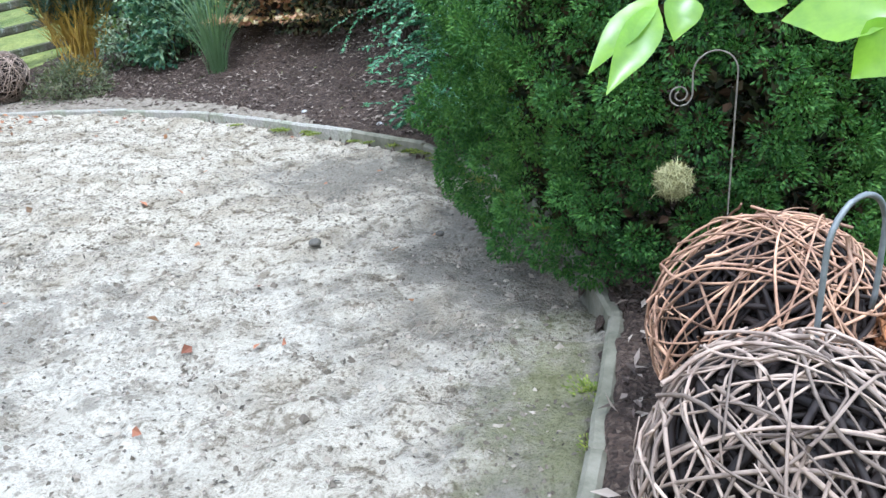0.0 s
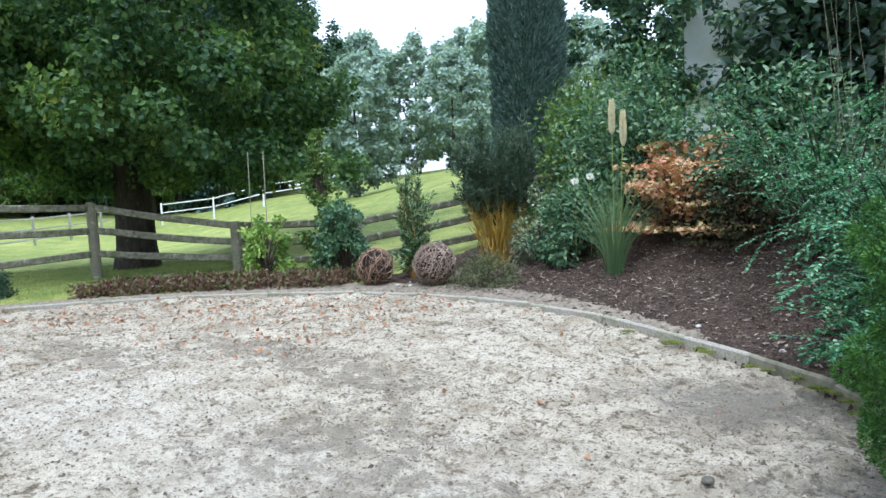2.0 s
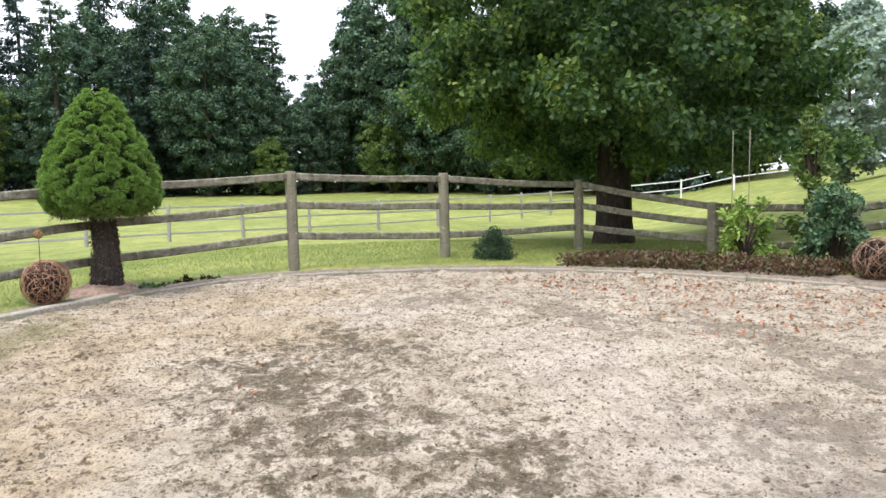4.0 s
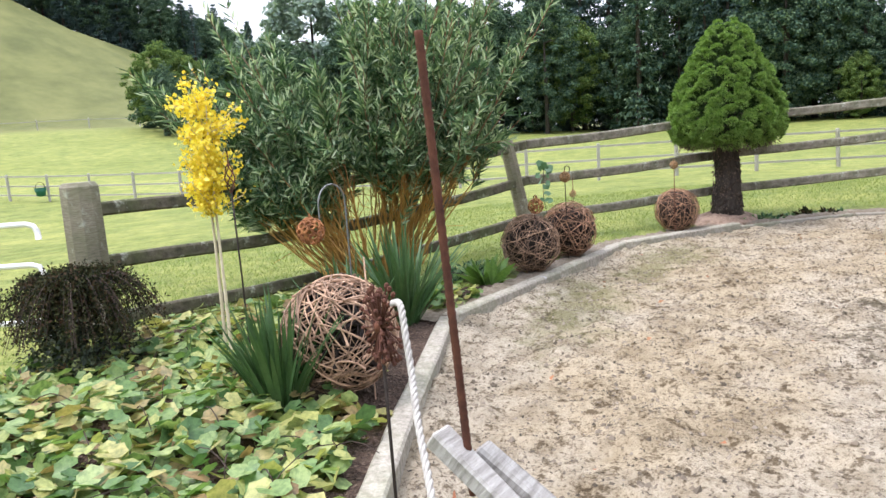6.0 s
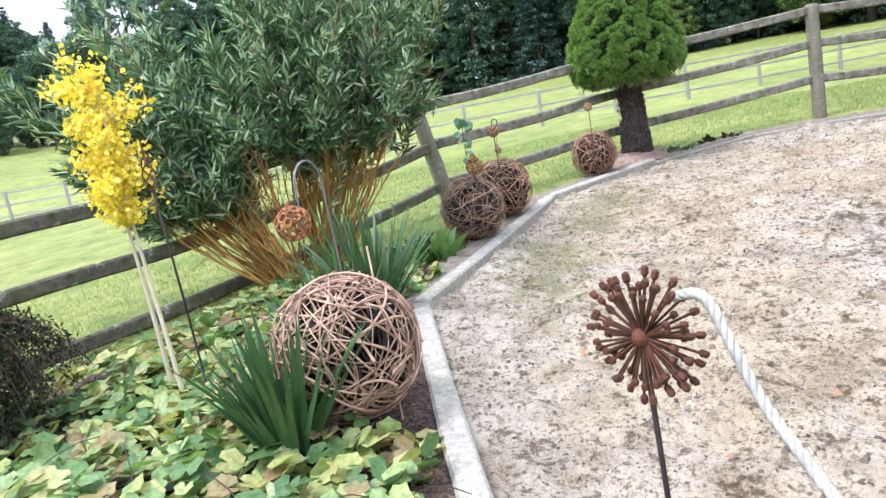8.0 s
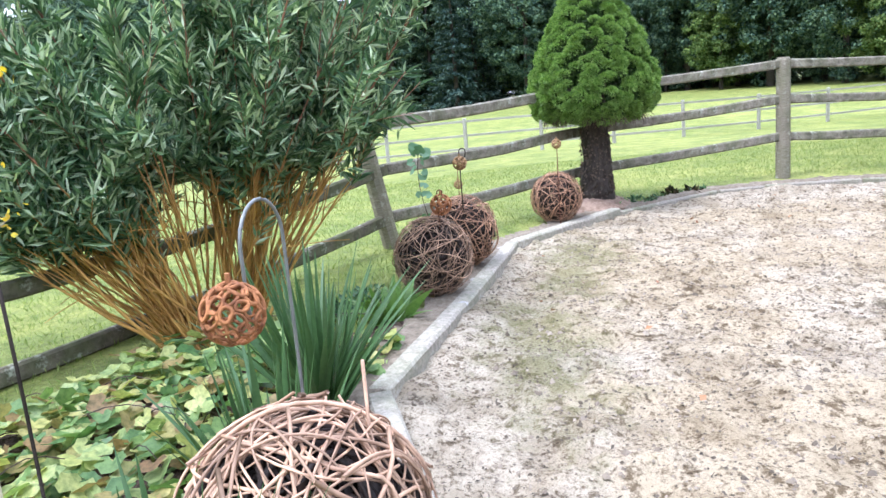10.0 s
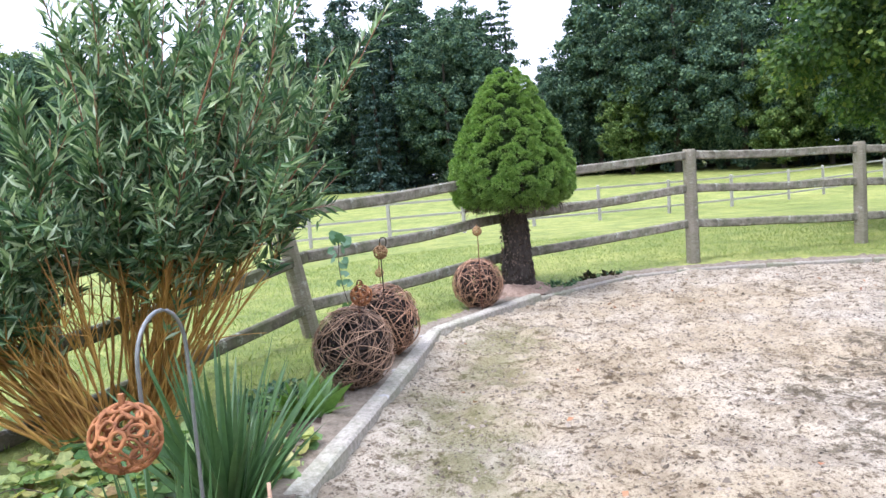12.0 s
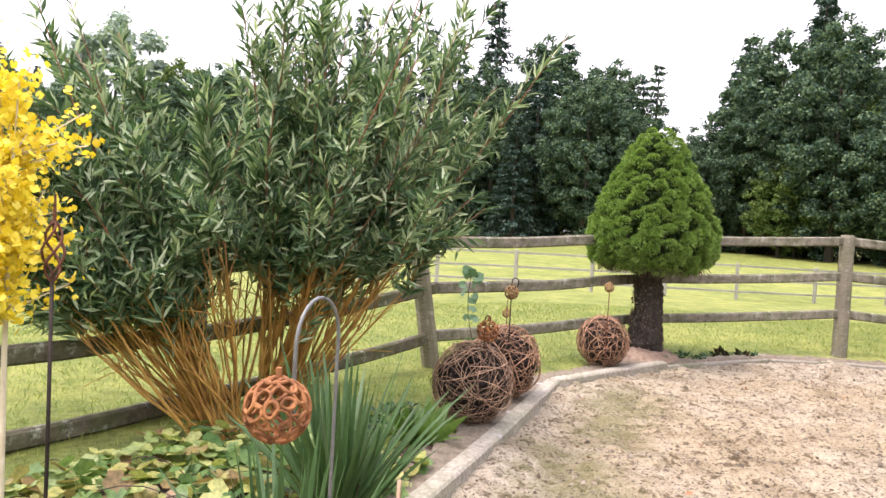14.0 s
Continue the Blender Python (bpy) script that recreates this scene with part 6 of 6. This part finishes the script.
# ---- field fences, gate, bucket, box ball ----
def field_fence(line, step, height, rails, mat, label, seed, thick=0.11):
    rng = np.random.default_rng(seed)
    t = thing("field_fence", label=label, category="fence")
    pts = []
    for (ax, ay), (bx, by) in zip(line, line[1:]):
        n = max(1, int(math.hypot(bx - ax, by - ay) / step))
        pts += [(ax + (bx - ax) * i / n, ay + (by - ay) * i / n) for i in range(n)]
    pts.append(line[-1])
    bm = bmesh.new()
    box(bm, (thick, thick, height + 0.4), (0, 0, (height - 0.4) / 2))
    bevel(bm, 0.012)
    me = bpy.data.meshes.new("post")
    bm.to_mesh(me)
    bm.free()
    for x, y in pts:
        ob = part("post", me, mat, t)
        ob.matrix_basis = pose(x, y, spot(x, y), rng.uniform(-1.5, 1.5), rng.uniform(-1.5, 1.5), rng.uniform(0, 90))
    for (ax, ay), (bx, by) in zip(pts, pts[1:]):
        for u in rails:
            a, b = Vector((ax, ay, spot(ax, ay) + u)), Vector((bx, by, spot(bx, by) + u))
            bm = bmesh.new()
            box(bm, ((b - a).length, 0.035, thick * 0.62))
            ob = part("rail", bm, mat, t)
            ob.matrix_basis = Matrix.Translation(a.lerp(b, 0.5)) @ (b - a).to_track_quat("X", "Z").to_matrix().to_4x4()


field_fence([(-19.5, -30), (-19.8, -18), (-20.2, -4), (-22.4, 3.9), (-25.5, 11), (-31, 20)], 1.95, 1.0, (0.92, 0.56, 0.22), FARFENCE, "pale grey wooden rail fence across the meadow", 120, 0.085)
field_fence([(-31, 20.5), (-28, 24), (-24, 27.5)], 1.9, 1.05, (0.98, 0.6), WHITEFENCE, "white painted rail fence at the far side of the meadow", 121, 0.075)
field_fence([(-70, -30), (-64, -62), (-50, -84)], 4.5, 1.1, (0.9,), FARFENCE, "thin fence at the foot of the hill", 122)


def pipe_gate():
    t = thing("field_gate", label="white tubular metal gate beside a thick wooden post", category="gate")
    paint = plain_mat("white_gate_paint", (0.74, 0.75, 0.75), (0.82, 0.82, 0.82), 8, 0.35)
    a, b = np.array([-3.45, -4.62, 0]), np.array([-2.6, -6.6, 0])
    d = unit(b - a)
    for z0 in (0.93, 0.645, 0.24):
        p = [a + d * 0.055 + np.array([0, 0, z0 - 0.11]), a + d * 0.06 + np.array([0, 0, z0 - 0.05]), a + d * 0.08 + np.array([0, 0, z0 - 0.015]), a + d * 0.13 + np.array([0, 0, z0]), b + np.array([0, 0, z0])]
        v, f = tube(p, 0.02, 8)
        part("pipe", mesh_of("pipe", v, f, True), paint, t)


pipe_gate()


def bucket(at):
    t = thing("feed_bucket", at, label="green feeding bucket hung on the meadow fence", category="bucket")
    green = plain_mat("green_plastic", (0.01, 0.10, 0.06), (0.02, 0.14, 0.085), 6, 0.4)
    v, f = tube([(0, 0, 0), (0, 0, 0.02), (0, 0, 0.16), (0, 0, 0.30), (0, 0, 0.31), (0, 0, 0.29)], [0.06, 0.14, 0.18, 0.21, 0.22, 0.18], 16)
    part("body", mesh_of("body", v, f, True), green, t)
    a = np.linspace(0, np.pi, 10)
    v, f = tube([(0.2 * math.cos(q), 0, 0.3 + 0.22 * math.sin(q)) for q in a], 0.012, 5)
    part("handle", mesh_of("handle", v, f), DARKROD, t)


bucket((-19.4, -24.1, spot(-19.4, -24.1) + 0.22))
clump_shrub("box_ball", (-9.95, 4.75, 0.1), "small clipped dark green box ball by the kerb", 0.27, 0.46, 5200, 0.035, leaf_mat("box_leaves", (0.012, 0.035, 0.016), (0.028, 0.065, 0.03), (0.06, 0.115, 0.05)), 123, ratio=0.5)
broad_tree("round_tree", (-58, -53, spot(-58, -53)), "round dark bush at the foot of the hill", 4.6, 2.9, -1.2, 0.15, 14000, 0.25, L_FOREST, 124, 3, FARBARK)
for k, (x, y, s) in enumerate(((-70, -57, 0.5), (-72, -52, 0.6), (-75, -50, 0.55), (-78, -45, 0.75), (-74, -41, 0.8), (-85, -60, 0.6), (-80, -38, 0.9), (-76, -34, 0.8))):
    plant((2, 3, 2, 3, 7, 2, 7, 2)[k], x, y, s, k * 50)
# wood on top of the hill
rng = np.random.default_rng(130)
for k in range(135):
    az = radians(rng.uniform(36, 68))
    r = rng.uniform(164, 184)
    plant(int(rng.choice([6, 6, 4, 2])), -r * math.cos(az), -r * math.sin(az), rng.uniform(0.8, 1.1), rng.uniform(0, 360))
# the wood goes on behind the house side
for k in range(26):
    a = radians(rng.uniform(72, 118))
    r = rng.uniform(46, 62)
    plant(int(rng.choice([2, 3, 4, 0])), -1 - r * math.cos(a), r * math.sin(a), rng.uniform(0.7, 1.0), rng.uniform(0, 360))

clump_shrub("dark_shrub", (-2.85, -3.72, 0.1), "dark low shrub filling in under the weeping one", 0.34, 0.42, 2600, 0.036, leaf_mat("dark_bush_leaves", (0.015, 0.022, 0.014), (0.035, 0.05, 0.026), (0.075, 0.085, 0.04), through=0.1, spec=0.2), 134)

# ---- litter ----
def sand_z(x, y):
    """Height of the trodden sand."""
    gi = np.clip(((y + 2.2) / 0.04).round().astype(int), 0, sand_relief.shape[0] - 1)
    gj = np.clip(((x + 9.9) / 0.04).round().astype(int), 0, sand_relief.shape[1] - 1)
    return sand_relief[gi, gj]


def scatter_leaves():
    rng = np.random.default_rng(140)
    pos, size = [], []
    n = 6500
    x, y = rng.uniform(-9.6, 0.5, n), rng.uniform(-2, 7.3, n)
    d = edge_distance(x, y)
    p = np.where((y > 4.2) & (x < -4.2), 1.0, 0.025) * np.where(d > -1.6, 1.0, 0.55)
    k = (d < -0.05) & (rng.random(n) < p)
    x, y = x[k], y[k]
    n = len(x)
    v, f = leaves(np.stack([x, y, sand_z(x, y) + 0.012], 1), np.stack([rng.normal(size=n), rng.normal(size=n), rng.uniform(0.0, 1.0, n)], 1), np.array([0, 0, 1.0]) + rng.normal(size=(n, 3)) * 0.6, rng.uniform(0.03, 0.065, n), rng.uniform(0.02, 0.042, n))
    tagged(part("fallen_leaves", mesh_of("fallen_leaves", v, f), L_LITTER), "dry orange and brown leaves fallen on the sand", "fallen leaves", kind="stuff")
    # crumbs of bark and droppings pressed into the sand
    n = 70000
    x, y = rng.uniform(-9.8, 0.5, n), rng.uniform(-2.1, 7.3, n)
    k = (edge_distance(x, y) < -0.02) & (rng.random(n) < np.array([0.5 + 0.9 * noise.noise(Vector((a * 2.2, b * 2.2, 7.0))) for a, b in zip(x, y)]))
    x, y = x[k], y[k]
    n = len(x)
    v, f = leaves(np.stack([x, y, sand_z(x, y) + 0.004], 1), np.stack([rng.normal(size=n), rng.normal(size=n), rng.uniform(-0.1, 0.4, n)], 1), np.array([0, 0, 1.0]) + rng.normal(size=(n, 3)) * 0.5, rng.uniform(0.008, 0.028, n), rng.uniform(0.005, 0.014, n))
    tagged(part("bark_crumbs", mesh_of("bark_crumbs", v, f), leaf_mat("crumbs", (0.05, 0.042, 0.03), (0.13, 0.105, 0.08), (0.30, 0.25, 0.19), through=0.0, rough=0.9)), "dark bark crumbs trodden into the sand", "debris", kind="stuff")
    # loose clods turned up by hooves
    n = 34000
    x, y = rng.uniform(-9.7, 0.5, n), rng.uniform(-2.1, 7.3, n)
    k = edge_distance(x, y) < -0.04
    x, y = x[k], y[k]
    n = len(x)
    one = np.array([(1, 0, 0), (0.2, 1, 0), (-1, 0.1, 0), (-0.1, -1, 0), (0.25, 0.2, 0.8), (-0.3, -0.15, 0.6)])
    tri = np.array([(0, 1, 4, 4), (1, 5, 4, 4), (1, 2, 5, 5), (2, 3, 5, 5), (3, 4, 5, 5), (3, 0, 4, 4)])[:, :3]
    size = rng.uniform(0.005, 0.011, n) * np.where(rng.random(n) < 0.12, 1.8, 1.0)
    turn = rng.uniform(0, 6.28, n)
    lump = one[None] * (1 + 0.3 * rng.normal(size=(n, 6, 1))) * size[:, None, None]
    vx = lump[..., 0] * np.cos(turn)[:, None] - lump[..., 1] * np.sin(turn)[:, None] + x[:, None]
    vy = lump[..., 0] * np.sin(turn)[:, None] + lump[..., 1] * np.cos(turn)[:, None] + y[:, None]
    vz = lump[..., 2] + (sand_z(x, y) - 0.002)[:, None]
    f = (tri[None] + (np.arange(n) * 6)[:, None, None]).reshape(-1, 3)
    tagged(part("sand_clods", mesh_of("sand_clods", np.stack([vx, vy, vz], -1).reshape(-1, 3), f), leaf_mat("clods", (0.09, 0.075, 0.055), (0.20, 0.165, 0.125), (0.36, 0.31, 0.24), through=0.0, rough=0.95, spec=0.1)), "small dark clods of damp sand turned up by hooves", "sand clods", kind="stuff")
    # chips on the bank
    n = 34000
    x, y = rng.uniform(-5.5, 2.0, n), rng.uniform(0.9, 10, n)
    d = edge_distance(x, y)
    k = (d > 0.06) & (d < 2.6)
    x, y = x[k], y[k]
    n = len(x)
    v, f = leaves(np.stack([x, y, ground_z(x, y) + 0.03], 1), np.stack([rng.normal(size=n), rng.normal(size=n), rng.uniform(-0.3, 0.4, n)], 1), np.array([0, 0, 1.0]) + rng.normal(size=(n, 3)) * 0.5, rng.uniform(0.02, 0.07, n), rng.uniform(0.01, 0.022, n))
    tagged(part("bark_chips", mesh_of("bark_chips", v, f), leaf_mat("chips", (0.04, 0.028, 0.02), (0.13, 0.092, 0.072), (0.34, 0.28, 0.22), through=0.0, rough=0.9)), "loose bark chips on the bank", "bark chips", kind="stuff")


scatter_leaves()


def grass_tufts():
    rng = np.random.default_rng(150)
    n = 110000
    x, y = rng.uniform(-15, -2.5, n), rng.uniform(-7.5, 9, n)
    d = edge_distance(x, y)
    k = (d > 0.45) & (d < 5.5) & ~BED(x, y) & ~((y > 6.5) & (x > -6.3))
    x, y = x[k], y[k]
    n = len(x)
    v, f = leaves(np.stack([x, y, ground_z(x, y) - 0.005], 1), np.stack([rng.normal(size=n) * 0.6, rng.normal(size=n) * 0.6, np.ones(n)], 1), ball_dirs(rng, n), rng.uniform(0.025, 0.07, n), 0.006)
    tagged(part("grass_blades", mesh_of("grass_blades", v, f), L_GRASS), "short grass blades of the meadow near the fence", "grass", kind="stuff")


grass_tufts()


# ---- small things ----
def weed(at, label, n, size, seed, mat=L_SHRUB, spread=0.3):
    rng = np.random.default_rng(seed)
    t = thing("weed", at, label=label, category="weed", group="weeds along the kerb")
    d = ball_dirs(rng, n) * np.array([1, 1, 0.5]) + np.array([0, 0, 0.5])
    v, f = leaves(d * np.array([1, 1, 0.3 / spread]) * spread * size * rng.uniform(0, 1, n)[:, None], d, ball_dirs(rng, n) + np.array([0, 0, 0.8]), rng.uniform(0.5, 1, n) * size, size * 0.35)
    part("leaves", mesh_of("leaves", v, f), mat, t)


rng = np.random.default_rng(160)
for k in range(17):
    u, w = rng.uniform(0, 1), rng.uniform(0.14, 0.34)
    x, y = -8.67 - 0.93 * u - 0.8 * w, -0.24 + 1.22 * u - 0.6 * w
    if edge_distance(np.array([x]), np.array([y]))[0] > 0.12:
        weed((x, y, spot(x, y)), "small dark weed on the dusty soil by the fence", 22, rng.uniform(0.06, 0.12), 161 + k, L_DARK if k % 2 else L_SHRUB)
for k in range(30):
    i = rng.integers(2, 9)
    u = rng.uniform(0, 1)
    x, y = EDGE[i] * (1 - u) + EDGE[i + 1] * u
    weed((x + rng.normal() * 0.03 - 0.03, y + rng.normal() * 0.03 - 0.03, 0.05), "cushion of yellow-green moss at the foot of the kerb", 260, rng.uniform(0.012, 0.02), 200 + k, L_MOSS, 4.0)


PEBBLE = plain_mat("pebble_stone", (0.25, 0.24, 0.22), (0.5, 0.49, 0.46), 25, 0.8)
DROPSTONE = plain_mat("dark_stone", (0.05, 0.045, 0.035), (0.14, 0.125, 0.10), 25, 0.9)


def pebble(at, size, seed):
    bm = bmesh.new()
    bmesh.ops.create_icosphere(bm, subdivisions=2, radius=size)
    for v in bm.verts:
        v.co *= 1 + 0.3 * noise.noise(v.co * 20 + Vector((seed, 0, 0)))
        v.co.z *= 0.65
    ob = part("pebble", bm, DROPSTONE if seed >= 20 else PEBBLE)
    ob.location = at
    tagged(ob, "small dark stone lying on the sand" if seed >= 20 else "small grey pebble lying by the kerb", "pebble", "pebbles")


for k, (x, y) in enumerate(((-6.25, -1.66), (-6.1, -1.6), (-5.65, -1.72), (-6.9, -1.46), (-7.2, -1.45), (-5.4, 7.55), (-5.55, 7.5), (-1.7, 6.65), (-0.95, 6.1))):
    pebble((x, y, spot(x, y) + 0.02), rng.uniform(0.022, 0.04), k)
for k, (x, y, s) in enumerate(((-0.763, 3.956, 0.03), (-0.209, 4.065, 0.02), (-2.4, 3.3, 0.02), (-1.5, 2.2, 0.016))):
    pebble((x, y, 0.015), s, 20 + k)


def ivy_sprig(at):
    rng = np.random.default_rng(170)
    t = thing("ivy_sprig", at, label="sprig of blue-green climbing leaves on the fence rail", category="climbing plant")
    p = np.stack([0.05 * np.sin(np.linspace(0, 5, 12)), 0.06 * np.cos(np.linspace(0, 4, 12)), np.linspace(0, 0.85, 12)], 1)
    v, f = tube(p, 0.003, 5)
    part("vine", mesh_of("vine", v, f), TWIG, t)
    mat = leaf_mat("blue_green_leaves", (0.045, 0.11, 0.06), (0.085, 0.175, 0.095), (0.15, 0.25, 0.14))
    for k in range(17):
        i = rng.integers(5, 12)
        d = ball_dirs(rng, 1)[0]
        v, f = lobed([p[i] + d * 0.03], [d], [np.array([1.0, 0, 0.5])], [rng.uniform(0.05, 0.1)], 5)
        part("leaf", mesh_of("leaf", v, f), mat, t)


ivy_sprig((-6.98, -1.98, 0.12))


def flower(at):
    t = thing("flower", at, label="white flower head on a thin stalk among the shrubs", category="flower")
    rng = np.random.default_rng(171)
    v, f = tube([(0, 0, -0.9), (0, 0, 0)], 0.004, 5)
    part("stalk", mesh_of("stalk", v, f), L_GRASS, t)
    d = ball_dirs(rng, 60)
    v, f = leaves(d * 0.01, d, ball_dirs(rng, 60), 0.04, 0.02)
    part("petals", mesh_of("petals", v, f), leaf_mat("white_petals", (0.7, 0.68, 0.64), (0.8, 0.79, 0.77), through=0.2), t)


flower((-3.75, 8.6, 1.28))
flower((-3.62, 8.72, 1.33))
tall = thing("bamboo_cane", (-0.95, 8.3, spot(-0.95, 8.3)), label="bare pale twiggy canes rising behind the shrubs", category="cane")
for k in range(9):
    a = rng.uniform(-0.3, 0.3)
    v, f = tube([(0.05 * k, 0, 0), (0.05 * k + a * 0.5, a * 0.4, 1.2), (0.05 * k + a, a, 2.3)], [0.0035, 0.0025, 0.0012], 5)
    part("cane", mesh_of("cane", v, f), FENCE, tall)
